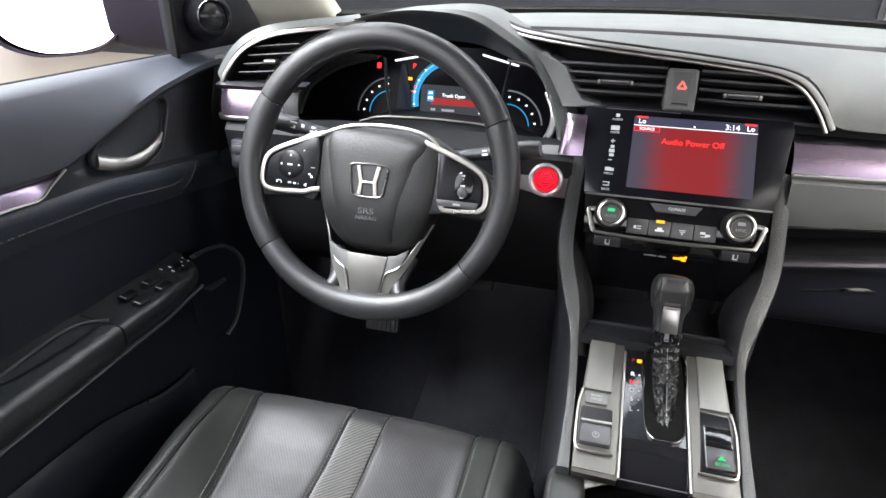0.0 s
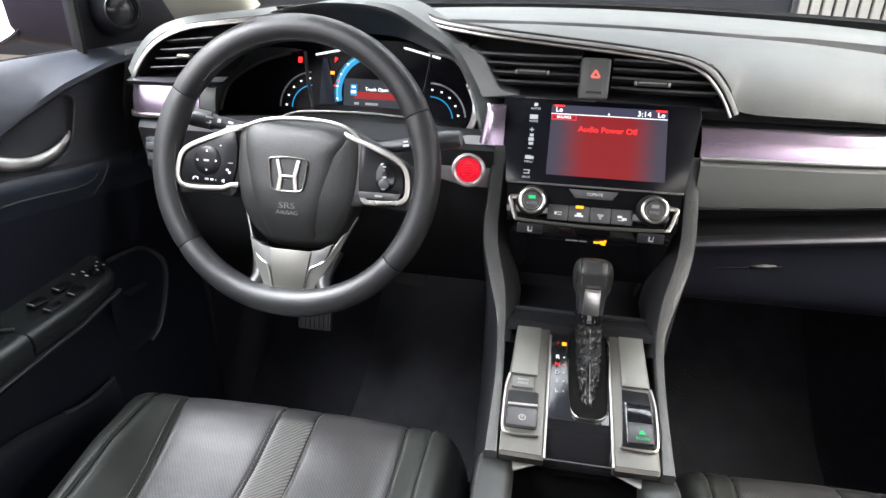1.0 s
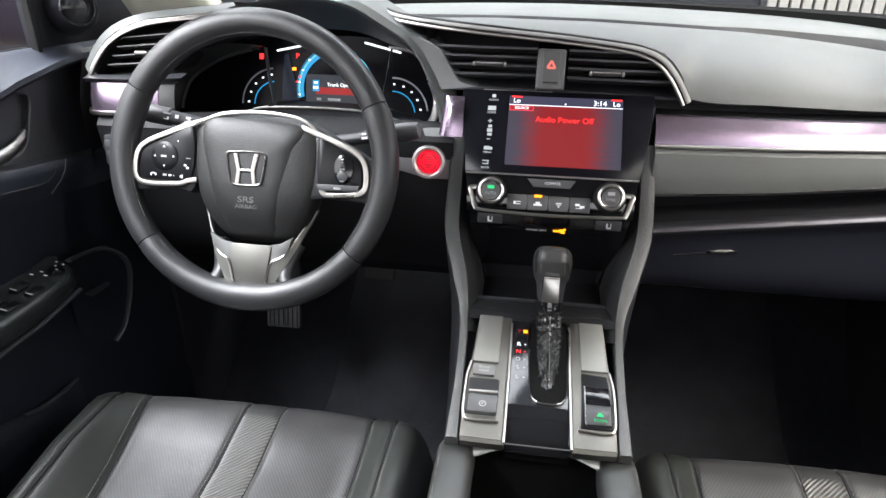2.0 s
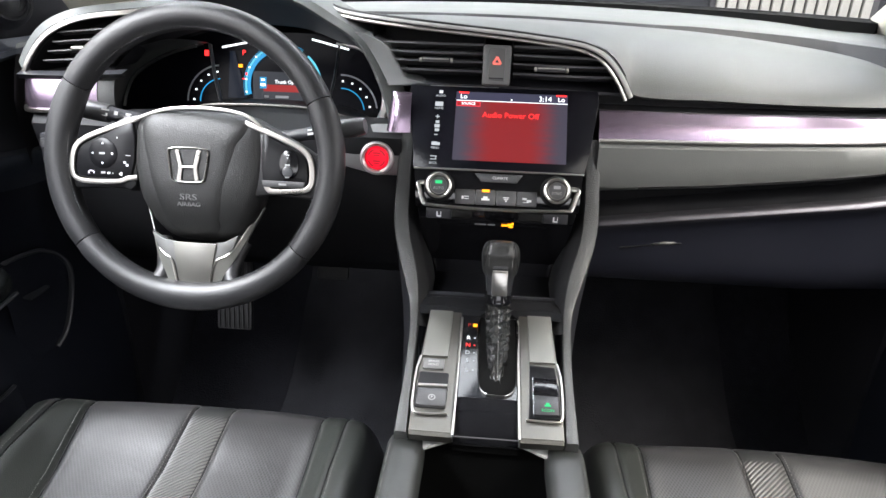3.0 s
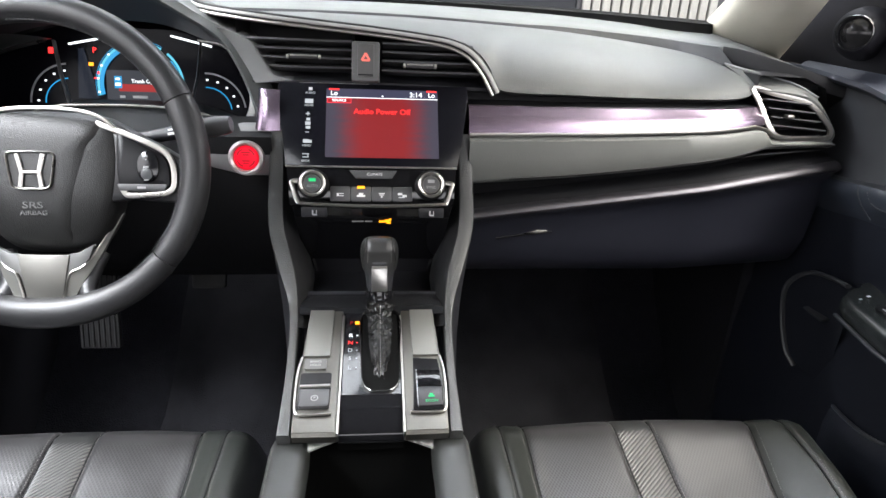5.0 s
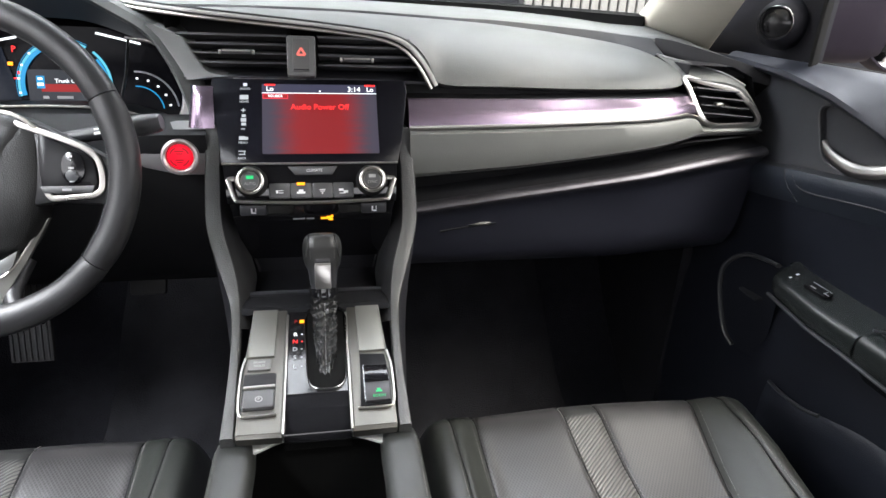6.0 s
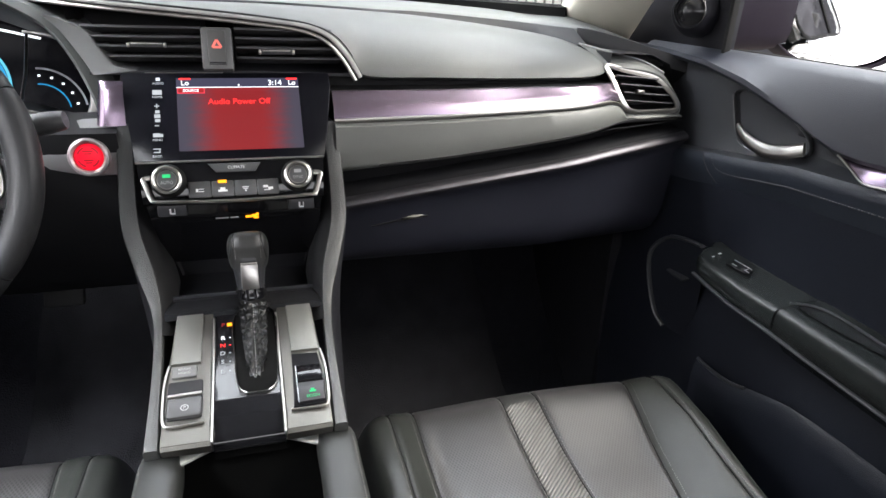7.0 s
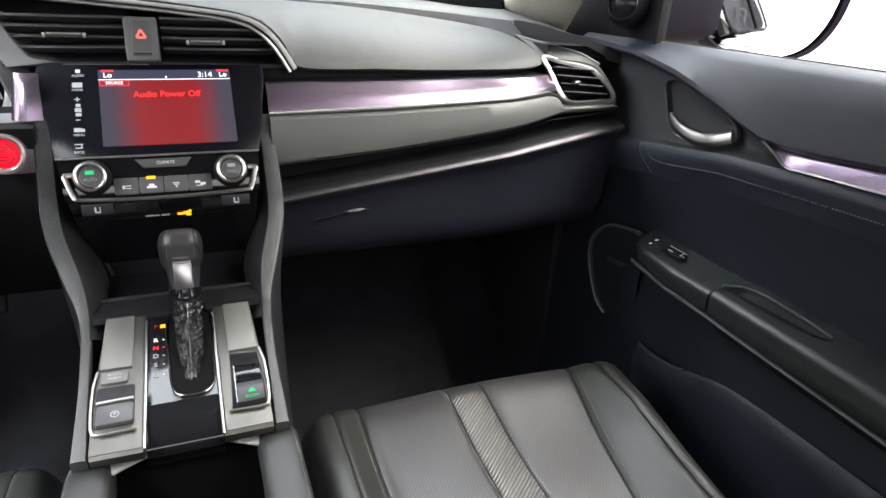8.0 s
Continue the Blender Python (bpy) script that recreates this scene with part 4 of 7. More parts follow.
# cheek between instruments and centre stack: grey blade, trim piece, start button panel
cheek_l = resample(cat([(-0.2123, 0.122, 0.9006), (-0.1938, 0.115, 0.8841), (-0.1739, 0.107, 0.8542), (-0.1605, 0.098, 0.832)], 5), 18)
cheek_r = resample(cat([(-0.197, 0.113, 0.9004), (-0.1637, 0.106, 0.8867), (-0.1556, 0.104, 0.8735), (-0.1407, 0.100, 0.8512), (-0.1315, 0.098, 0.8424), (-0.1093, 0.096, 0.8383)], 5), 18)
part("cheek", loft([cheek_l, [tuple((np.array(p) * 0.5 + np.array(q) * 0.5) + np.array((0, -0.002, 0.0))) for p, q in zip(cheek_l, cheek_r)], [(x - 0.0015, y + 0.0002, z - 0.0005) for x, y, z in cheek_r], [(x, y + 0.002, z) for x, y, z in cheek_r], [(x - 0.002, y + 0.05, z) for x, y, z in cheek_r]]), CHEEK_GREY, dash, "grey blade beside the centre vent")
cols = [[(-0.154, 0.082, 0.828), (-0.153, 0.074, 0.82), (-0.155, 0.064, 0.80), (-0.158, 0.057, 0.777)], [(-0.150, 0.076, 0.828), (-0.149, 0.068, 0.82), (-0.150, 0.058, 0.80), (-0.153, 0.051, 0.777)],
        [(-0.140, 0.072, 0.828), (-0.139, 0.064, 0.82), (-0.140, 0.055, 0.80), (-0.143, 0.049, 0.777)], [(-0.124, 0.073, 0.828), (-0.124, 0.065, 0.82), (-0.124, 0.057, 0.80), (-0.124, 0.050, 0.777)]]
cols = [cat(c, 4) for c in cols]
part("trim_panel", loft([[r[k] for r in [cat([c[i] for c in cols], 4) for i in range(len(cols[0]))]] for k in range(13)]), TRIM, dash, "satin trim with a violet sheen")
rows = []
for x in np.linspace(-0.225, -0.137, 10):
    k = max(0, (-0.175 - x) / 0.05)
    rows.append([(x, 0.075, 0.782 - 0.012 * k), (x, 0.056, 0.775 - 0.012 * k), (x, 0.047, 0.766 - 0.012 * k), (x, 0.043, 0.742), (x, 0.047, 0.716 + 0.012 * k), (x, 0.065, 0.706 + 0.012 * k)])
part("start_panel", loft(rows), PANEL_GREY, dash, "grey panel round the start button")
st = thing("start_button", "round red engine start button with a chrome ring", "button", at=(-0.169, 0.045, 0.742))
M = basis((-0.169, 0.039, 0.742), (1, 0.02, 0), (0, 0.18, 1))
part("ring", lathe([(0.0168, 0.0), (0.0172, 0.004), (0.0200, 0.0062), (0.0228, 0.0050), (0.0238, 0.001), (0.0238, -0.004)], 36, M), START_RING, st, "pale satin ring")
part("cap", lathe([(0.0, 0.0040), (0.011, 0.0046), (0.0140, 0.0040), (0.0160, 0.0015), (0.0168, -0.002)], 36, M), RED_KNOB, st, "glowing red cap")
for a0, a1 in ((20, 70), (110, 160), (200, 250), (290, 340)):
    bm = arc_band(0.0112, 0.0125, a0, a1, 8, 0.0004)
    bm.transform(M @ Matrix.Translation((0, 0, 0.0046)))
    part("arc_mark", bm, L_DIMRED, st)
bars([(-0.0, 0.007, 0.011, 0.0012), (0, 0.004, 0.008, 0.001), (0, -0.004, 0.010, 0.0012), (0, -0.007, 0.007, 0.001)], M @ Matrix.Translation((0, 0, 0.0052)), L_DIMRED, st)


# ---- instruments ----
cluster = thing("instrument_cluster", "dark instrument cluster with blue lit gauges and a colour display", "instrument cluster", at=(-0.40, 0.22, 0.8))
MC = basis((-0.385, 0.235, 0.825), (1, 0, 0), (0, 0.25, 1))


def flat_at(x, z, lift=0.001):
    """A pose on the instruments' face above the world's x and z."""
    return basis((x, 0.235 + (z - 0.825) * 0.25 - lift, z), (1, 0, 0), (0, 0.25, 1))


part("face", prism([(-0.262, -0.085), (0.225, -0.085), (0.225, 0.03), (0.14, 0.062), (-0.09, 0.062), (-0.20, 0.03), (-0.262, -0.02)], 0.004, MC @ Matrix.Translation((0, 0, -0.006))), CLUSTER_BLACK, cluster, "black face")
# side lobes
for outline, name in (([(-0.615, 0.768), (-0.609, 0.79), (-0.592, 0.818), (-0.545, 0.847), (-0.494, 0.863), (-0.476, 0.866)], "rim"),
                      ([(-0.262, 0.874), (-0.225, 0.868), (-0.204, 0.850), (-0.186, 0.822), (-0.181, 0.795), (-0.187, 0.768), (-0.200, 0.748)], "rim")):
    path = cat([(x, 0.20 + (z - 0.82) * 0.2, z) for x, z in outline], 4)
    part(name, sweep(path, oval(0.0050, 0.0045, 8), up=(0, -1, 0)), CHROME_SOFT, cluster, "thin satin rim")
part("rim", sweep(cat([(-0.192, 0.185, 0.835), (-0.178, 0.17, 0.805), (-0.182, 0.16, 0.775), (-0.20, 0.15, 0.748)], 6), oval(0.012, 0.006, 8), up=(0, -1, 0)), CHROME_SOFT, cluster, "satin rim")
lob = cat([(-0.625, 0.755), (-0.615, 0.782), (-0.598, 0.816), (-0.548, 0.847), (-0.494, 0.864), (-0.470, 0.869)], 5)
part("lobe_bezel", loft([[(x, 0.205 + (z - 0.82) * 0.2, z) for x, z in lob], [(x - 0.007, 0.175 + (z - 0.82) * 0.2, z + 0.006) for x, z in lob], [(x - 0.013, 0.150, z + 0.011) for x, z in lob], [(x - 0.016, 0.120, z + 0.014) for x, z in lob]]), ARM_GREY, cluster, "grey funnel round the side gauge")
# dividers between the lobes
part("divider", sweep([(-0.464, 0.205, 0.868), (-0.456, 0.19, 0.825), (-0.444, 0.175, 0.782)], oval(0.0035, 0.010, 8), up=(0, -1, 0)), ARM_GREY, cluster)
part("divider", sweep([(-0.256, 0.205, 0.872), (-0.262, 0.19, 0.825), (-0.272, 0.175, 0.782)], oval(0.0035, 0.010, 8), up=(0, -1, 0)), ARM_GREY, cluster)
# lower brow with a silver line
brow = cat([(-0.618, 0.165, 0.760), (-0.56, 0.160, 0.762), (-0.51, 0.155, 0.764), (-0.482, 0.155, 0.774), (-0.452, 0.155, 0.782), (-0.366, 0.155, 0.785), (-0.283, 0.155, 0.782), (-0.24, 0.155, 0.772), (-0.20, 0.15, 0.758)], 5)
# black brow, coloured darker in place of the hood's shade
part("brow", loft([[(x, y + 0.075, z - 0.004) for x, y, z in brow], [(x, y + 0.01, z + 0.001) for x, y, z in brow], [(x, y, z - 0.003) for x, y, z in brow], [(x, y - 0.03, z - 0.02) for x, y, z in brow], [(x, y - 0.06, z - 0.05) for x, y, z in brow]]), DARK, cluster, "black brow below the gauges")
part("brow_line", sweep([(x, y - 0.002, z + 0.001) for x, y, z in brow], oval(0.004, 0.003, 8), up=(0, -1, 0.3)), PLATE, cluster, "fine silver line")
# white light bars at the upper edge of the middle gauge
part("light_bar", sweep([(-0.452, 0.222, 0.862), (-0.412, 0.228, 0.870)], oval(0.004, 0.003, 8)), L_WHITE, cluster, "white light bar")
part("light_bar", sweep([(-0.305, 0.228, 0.878), (-0.245, 0.222, 0.865)], oval(0.004, 0.003, 8)), L_WHITE, cluster, "white light bar")
# middle gauge
c = flat_at(-0.358, 0.803)
for r0, r1, a0, a1, m in ((0.0615, 0.0650, 60, 195, L_PALE), (0.0665, 0.0672, 60, 195, L_BLUE), (0.0555, 0.0610, 75, 195, L_BLUE), (0.0615, 0.0650, -5, 50, L_PALE), (0.0555, 0.0605, -5, 40, L_BLUE)):
    bm = arc_band(r0, r1, a0, a1)
    bm.transform(c)
    part("gauge_arc", bm, m, cluster, "blue lit arc")
part("display", prism(round_rect(0.115, 0.050, 0.004), 0.001, flat_at(-0.352, 0.800, 0.0)), glowing("display_slate", (0.05, 0.055, 0.07), 0.5), cluster, "small colour display")
bars([(0.008, -0.001, 0.095, 0.011)], flat_at(-0.352, 0.800, 0.0018), L_DIMRED, cluster, "red_band")
bars([(0, 0, 0.011, 0.018)], flat_at(-0.392, 0.807, 0.002), L_BLUE, cluster, "car_symbol")
bars([(0, -0.003, 0.008, 0.004), (0, 0.005, 0.006, 0.003)], flat_at(-0.392, 0.807, 0.003), L_WHITE, cluster, "car_symbol")
lettering("Trunk Open", 0.0080, flat_at(-0.352, 0.809, 0.003), L_WHITE, cluster)
bars([(-0.026, 0, 0.008, 0.004), (0.0, 0, 0.022, 0.004)], flat_at(-0.36, 0.786, 0.003), GREY_PRINT, cluster, "odometer")
lettering("3:14", 0.007, flat_at(-0.302, 0.786, 0.003), L_WHITE, cluster)
lettering("P", 0.012, flat_at(-0.424, 0.852, 0.002), L_RED, cluster)
bars([(0, 0, 0.007, 0.005)], flat_at(-0.430, 0.832, 0.002), L_AMBER, cluster, "warning_lamp")
bars([(0, 0, 0.007, 0.009)], flat_at(-0.487, 0.850, 0.002), L_RED, cluster, "warning_lamp")
bars([(0, 0, 0.006, 0.002), (0.004, 0.008, 0.003, 0.004)], flat_at(-0.424, 0.812, 0.002), L_RED, cluster, "warning_lamp")
for k in range(7):
    a = radians(190 - k * 18)
    bars([(0, 0, 0.003, 0.0025)], flat_at(-0.358 + 0.063 * math.cos(a), 0.803 + 0.063 * math.sin(a), 0.003), L_WHITE, cluster, "scale_mark")
# temperature and fuel gauges
GREY_SCALE = material("grey_scale", (0.35, 0.36, 0.38), 0.5)
for cx, gz, a0, a1 in ((-0.462, 0.774, 95, 180), (-0.260, 0.766, 8, 92)):
    c = flat_at(cx, gz)
    bm = arc_band(0.037, 0.0385, a0, a1)
    bm.transform(c)
    part("gauge_arc", bm, L_BLUE, cluster, "blue lit arc")
    bm = arc_band(0.058, 0.0605, a0, a1)
    bm.transform(c)
    part("gauge_arc", bm, GREY_SCALE, cluster, "pale scale line")
    for k in range(5):
        a = radians(a0 + (a1 - a0) * (k + 0.2) / 4.4)
        bars([(0, 0, 0.0032, 0.0026)], flat_at(cx + 0.048 * math.cos(a), gz + 0.048 * math.sin(a), 0.002), L_WHITE, cluster, "scale_mark")
part("smoke_light", prism([(-0.012, -0.045), (0.02, -0.045), (0.0, 0.03), (-0.008, 0.03)], 0.0008, flat_at(-0.440, 0.825, 0.0)), L_SMOKE, cluster, "faint blue side glow")

# ---- steering column, stalks and wheel ----
TILT_W = radians(18)
WN, WU = Vector((0, -math.cos(TILT_W), math.sin(TILT_W))), Vector((0, math.sin(TILT_W), math.cos(TILT_W)))
WM = basis((-0.383, -0.064, 0.758), (1, 0, 0), WU) @ Matrix.Scale(1.041, 4)

col = thing("steering_column", "black steering column cover with two control stalks", "steering column", at=(-0.369, 0.0, 0.77))
rings = []
for d, w, h in ((0.055, 0.115, 0.085), (0.075, 0.135, 0.10), (0.12, 0.14, 0.11), (0.20, 0.135, 0.11), (0.28, 0.13, 0.11)):
    rings.append([tuple(WM @ Vector((x, y + 0.006, -d))) for x, y in oval(w, h, 24, 3)])
# black cover in a darker tone that stands in for the hood's shade
part("cover", loft(rings, True, True), DARK, col, "black moulded cover")


def stalk(a, b, tip_label, marks):
    d = (Vector(b) - Vector(a)).normalized()
    p = [Vector(a) + (Vector(b) - Vector(a)) * t for t in (0, 0.15, 0.4, 0.6, 0.68, 0.9, 1.0)]
    s = part("stalk", sweep(p, oval(0.022, 0.018, 14), sizes=[(0.8, 0.9), (0.75, 0.85), (0.85, 0.9), (1.0, 1.0), (1.12, 1.12), (1.15, 1.2), (0.95, 1.0)]), HARD, col, tip_label)
    part("end_knob", sweep([p[4], p[5], p[6], p[6] + d * 0.004], oval(0.024, 0.022, 16), sizes=[(1.1, 1.1), (1.12, 1.12), (1.0, 1.0), (0.85, 0.85)]), BUTTON, s)
    m = basis(p[3] + Vector((0, -0.012, 0.004)), d, (0, 0.3, 1))
    bars(marks, m, WHITE_PRINT, s)


stalk((-0.43, -0.005, 0.785), (-0.556, -0.012, 0.806), "black lamp stalk with white symbols", [(-0.02, 0.003, 0.007, 0.003), (-0.02, -0.003, 0.010, 0.003), (-0.004, 0.002, 0.005, 0.005), (0.010, -0.002, 0.007, 0.004), (0.010, 0.004, 0.010, 0.002)])
stalk((-0.31, -0.005, 0.772), (-0.178, -0.010, 0.797), "black wiper stalk", [(-0.014, 0.003, 0.006, 0.002), (-0.014, -0.002, 0.008, 0.003)])

wheel = thing("steering_wheel", "black leather steering wheel with silver spokes and airbag pad", "steering wheel", at=(-0.369, -0.093, 0.767))
# rim in four leather sections divided by seams
SEAMS = [26, 150, 218, 322]
R0, RC = 0.1686, 0.0015


def rim_ring(a):
    """Cross-section of the rim at an angle in degrees, thumb rests included."""
    t = max(0.0, 1 - abs(((a - 162 + 180) % 360 - 180)) / 14) + max(0.0, 1 - abs(((a - 18 + 180) % 360 - 180)) / 14)
    low = max(0.0, 1 - abs(((a - 270 + 180) % 360 - 180)) / 42)
    w, h = 0.0315 + 0.003 * t + 0.004 * low, 0.034
    c, s = math.cos(radians(a)), math.sin(radians(a))
    out = []
    for x, y in oval(w, h, 16, 2.3):
        r = R0 + x - 0.001 * t - 0.002 * low
        out.append(tuple(WM @ Vector((RC + r * c, r * s, y + 0.002))))
    return out


for k in range(4):
    a0, a1 = SEAMS[k], SEAMS[(k + 1) % 4] + (360 if k == 3 else 0)
    angs = np.linspace(a0 + 0.25, a1 - 0.25, max(8, int((a1 - a0) / 3.5)))
    rings = [rim_ring(a) for a in angs]
    for end in (0, -1):
        cen = Vector([sum(p[i] for p in rings[end]) / 16 for i in range(3)])
        rings[end] = [tuple(cen + (Vector(p) - cen) * 0.955) for p in rings[end]]
    part("rim", loft(rings, True, True), WHEEL_LEATHER, wheel, "black grained leather rim section")
core = [[tuple(WM @ Vector((RC + (R0 + x) * math.cos(radians(a)), (R0 + x) * math.sin(radians(a)), y + 0.002))) for x, y in oval(0.026, 0.027, 10)] for a in range(0, 360, 6)]
part("rim_core", loft(core, True, False, True), DARK, wheel)
for a0, a1 in ((150, 212), (-38, 26), (222, 258), (282, 318), (40, 140)):
    stitches([tuple(WM @ Vector((RC + (R0 - 0.0150) * math.cos(radians(a)), (R0 - 0.0150) * math.sin(radians(a)), 0.010))) for a in np.linspace(a0, a1, 40)], "stitching", wheel, up=WN, step=0.004, size=0.0005, dark=True)

# airbag pad
def droop(y):
    """How far the pad falls away below its middle and above it."""
    return 3.4 * max(0.0, -0.022 - y) ** 2 + 2.0 * max(0.0, y - 0.020) ** 2


PAD = cat([(-0.066, 0.046), (-0.030, 0.056), (0.006, 0.058), (0.052, 0.056), (0.082, 0.047), (0.087, 0.019), (0.085, -0.018), (0.079, -0.047), (0.065, -0.076), (0.045, -0.094), (0.008, -0.099), (-0.028, -0.096), (-0.048, -0.080), (-0.064, -0.050), (-0.071, -0.010), (-0.071, 0.025)], 3, True)
rings = []
for s, z in ((1.0, -0.035), (1.02, -0.012), (1.0, -0.001), (0.95, 0.006), (0.86, 0.0095), (0.70, 0.0125), (0.45, 0.0145), (0.2, 0.0152), (0.02, 0.0154)):
    rings.append([tuple(WM @ Vector((0.004 + (x - 0.004) * s, -0.018 + (y + 0.018) * s, z - droop(-0.018 + (y + 0.018) * s)))) for x, y in PAD])
pad = part("airbag_pad", loft(rings, True, True), ARM_DARK, wheel, "black grained airbag pad")
rings = []
FACE = cat([(-0.055, 0.049), (0.002, 0.0545), (0.067, 0.046), (0.061, 0.018), (0.056, -0.004), (0.0475, -0.038), (0.038, -0.072), (0.030, -0.087), (0.004, -0.0915), (-0.024, -0.087), (-0.033, -0.074), (-0.043, -0.050), (-0.054, -0.005)], 4, True)
for s, z in ((1.0, 0.004), (1.0, 0.0088), (0.96, 0.0112), (0.90, 0.0133), (0.82, 0.0150), (0.73, 0.0162), (0.62, 0.0168), (0.5, 0.0172), (0.35, 0.0174), (0.2, 0.0175), (0.05, 0.0176)):
    rings.append([tuple(WM @ Vector((0.003 + (x - 0.003) * s, -0.006 + (y + 0.006) * s, z - droop(-0.006 + (y + 0.006) * s)))) for x, y in FACE])
part("pad_face", loft(rings, True, True), ARM_DARK, pad, "raised middle of the pad")
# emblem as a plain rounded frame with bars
em = WM @ Matrix.Translation((0.002, -0.0075, 0.0178)) @ Matrix.Diagonal((1.0, 0.92, 1.0, 1.0))
fr = [(-0.0235, 0.020), (-0.012, 0.0222), (0.0, 0.0226), (0.012, 0.0222), (0.0235, 0.020), (0.0235, 0.008), (0.021, -0.010), (0.0175, -0.0195), (0.0, -0.0212), (-0.0175, -0.0195), (-0.021, -0.010), (-0.0235, 0.008)]
bm = sweep([(x, y, 0.001) for x, y in cat(fr, 3, True)], oval(0.0019, 0.003, 8), up=(0, 0, 1), closed=True)
bm.transform(em)
part("emblem_frame", bm, CHROME, pad, "chrome frame of the emblem")
for sgn in (-1, 1):
    bm = prism([(sgn * 0.0160, 0.0195), (sgn * 0.0108, 0.0200), (sgn * 0.0068, 0.0010), (sgn * 0.0068, -0.0045), (sgn * 0.0084, -0.0195), (sgn * 0.0135, -0.0190), (sgn * 0.0112, -0.002)], 0.002, em, 0.0006)
    part("emblem_bar", bm, CHROME, pad, "chrome bar")
part("emblem_bar", prism([(-0.0075, -0.0005), (0.0075, -0.0005), (0.0075, -0.0038), (-0.0075, -0.0038)], 0.002, em, 0.0006), CHROME, pad, "chrome bar")
lettering("SRS", 0.0105, WM @ Matrix.Translation((0.001, -0.0450, 0.0174 - droop(-0.045))), EMBOSS, pad, depth=0.0004, squeeze=1.35)
lettering("AIRBAG", 0.0075, WM @ Matrix.Translation((0.001, -0.0535, 0.0172 - droop(-0.0535))), EMBOSS, pad, depth=0.0004, squeeze=1.1)

# spokes: dark cores, chrome edging, control pods
for sgn in (-1, 1):
    out = [(sgn * 0.070, 0.047), (sgn * 0.11, 0.034), (sgn * 0.150, 0.012), (sgn * 0.162, 0.0), (sgn * 0.160, -0.040), (sgn * 0.143, -0.041), (sgn * 0.10, -0.038), (sgn * 0.070, -0.034)]
    sp = part("spoke", prism(cat(out, 3, True), 0.022, WM @ Matrix.Translation((0, 0, -0.018)), 0.005), WHEEL_LEATHER, wheel, "black moulded side spoke")
    pod = [(sgn * 0.072 + (0.016 if sgn > 0 else 0), 0.036 if sgn > 0 else 0.040), (sgn * 0.105, 0.027), (sgn * 0.132, 0.014), (sgn * 0.141, 0.003), (sgn * 0.143, -0.018), (sgn * 0.137, -0.026), (sgn * 0.105, -0.027), (sgn * 0.074 + (0.014 if sgn > 0 else 0), -0.024)]
    part("control_pod", prism(cat(pod, 3, True), 0.008, WM, 0.002), POD_BLACK, sp, "satin black control pod")
    edge = cat([(sgn * 0.066, 0.046, 0.006), (sgn * 0.105, 0.0315, 0.007), (sgn * 0.134, 0.0185, 0.007), (sgn * 0.1455, 0.005, 0.007), (sgn * 0.148, -0.018, 0.007), (sgn * 0.142, -0.029, 0.007), (sgn * 0.125, -0.032, 0.007)] + ([(0.102, -0.0335, 0.007), (0.0955, -0.0315, 0.007), (0.0915, -0.0245, 0.007)] if sgn > 0 else [(-0.092, -0.0305, 0.007), (-0.083, -0.0285, 0.007), (-0.078, -0.0262, 0.007), (-0.067, -0.0245, 0.006)]), 4)
    bm = sweep(edge, oval(0.0066, 0.0045, 8, 3), up=(0, 0, 1))
    bm.transform(WM)
    part("chrome_edge", bm, CHROME, sp, "satin chrome edging")
# chrome brow over the pad
bm = sweep(cat([(-0.070, 0.0445, 0.006), (-0.035, 0.0565, 0.008), (0.0, 0.0605, 0.008), (0.04, 0.0595, 0.008), (0.070, 0.053, 0.008), (0.088, 0.038, 0.006)], 5), oval(0.0045, 0.005, 8, 3), up=(0, 0, 1))
bm.transform(WM)
part("chrome_edge", bm, CHROME, wheel, "chrome line over the airbag pad")
# left pod buttons
bm = lathe([(0.0, 0.0095), (0.010, 0.0092), (0.0165, 0.0085), (0.0180, 0.0076)], 24, WM @ Matrix.Translation((-0.1085, 0.0025, 0.001)))
dial = part("button_ring", bm, POD_BLACK, wheel, "round black button pad")
marks = WM @ Matrix.Translation((-0.1085, 0.0025, 0.0108))
bars([(0, 0, 0.007, 0.0024)], marks, GREY_PRINT, dial)
for dx, dy, rot in ((0.0125, 0, -90), (-0.0125, 0, 90), (0, 0.012, 0), (0, -0.012, 180)):
    part("arrow", prism([(-0.0015, -0.0012), (0.0015, -0.0012), (0, 0.0014)], 0.0003, marks @ Matrix.Translation((dx, dy, -0.001)) @ pose(0, 0, 0, 0, 0, rot)), WHITE_PRINT, dial)
bars([(-0.1265, -0.0205, 0.0012, 0.0030), (-0.1235, -0.0188, 0.0045, 0.0012), (-0.1205, -0.0205, 0.0012, 0.0030), (-0.1015, -0.0208, 0.0035, 0.0022), (-0.0875, -0.0215, 0.0012, 0.0024), (-0.0855, -0.0215, 0.0012, 0.0044), (-0.0815, -0.0075, 0.0028, 0.0022), (-0.0785, -0.0105, 0.0028, 0.0026), (-0.091, 0.0217, 0.0014, 0.0014)], WM @ Matrix.Translation((0, 0, 0.0085)), WHITE_PRINT, wheel)
bars([(-0.1085, -0.0205, 0.0050, 0.0026), (-0.0774, 0.0011, 0.0060, 0.0010), (-0.0965, -0.0210, 0.0012, 0.0020)], WM @ Matrix.Translation((0, 0, 0.0085)), GREY_PRINT, wheel)
rocker = part("button", prism(oval(0.0235, 0.034, 24, 2.3), 0.0030, WM @ Matrix.Translation((0.1205, -0.001, 0.0078)), 0.0012), ROCKER_BLACK, wheel, "glossy oval rocker button")
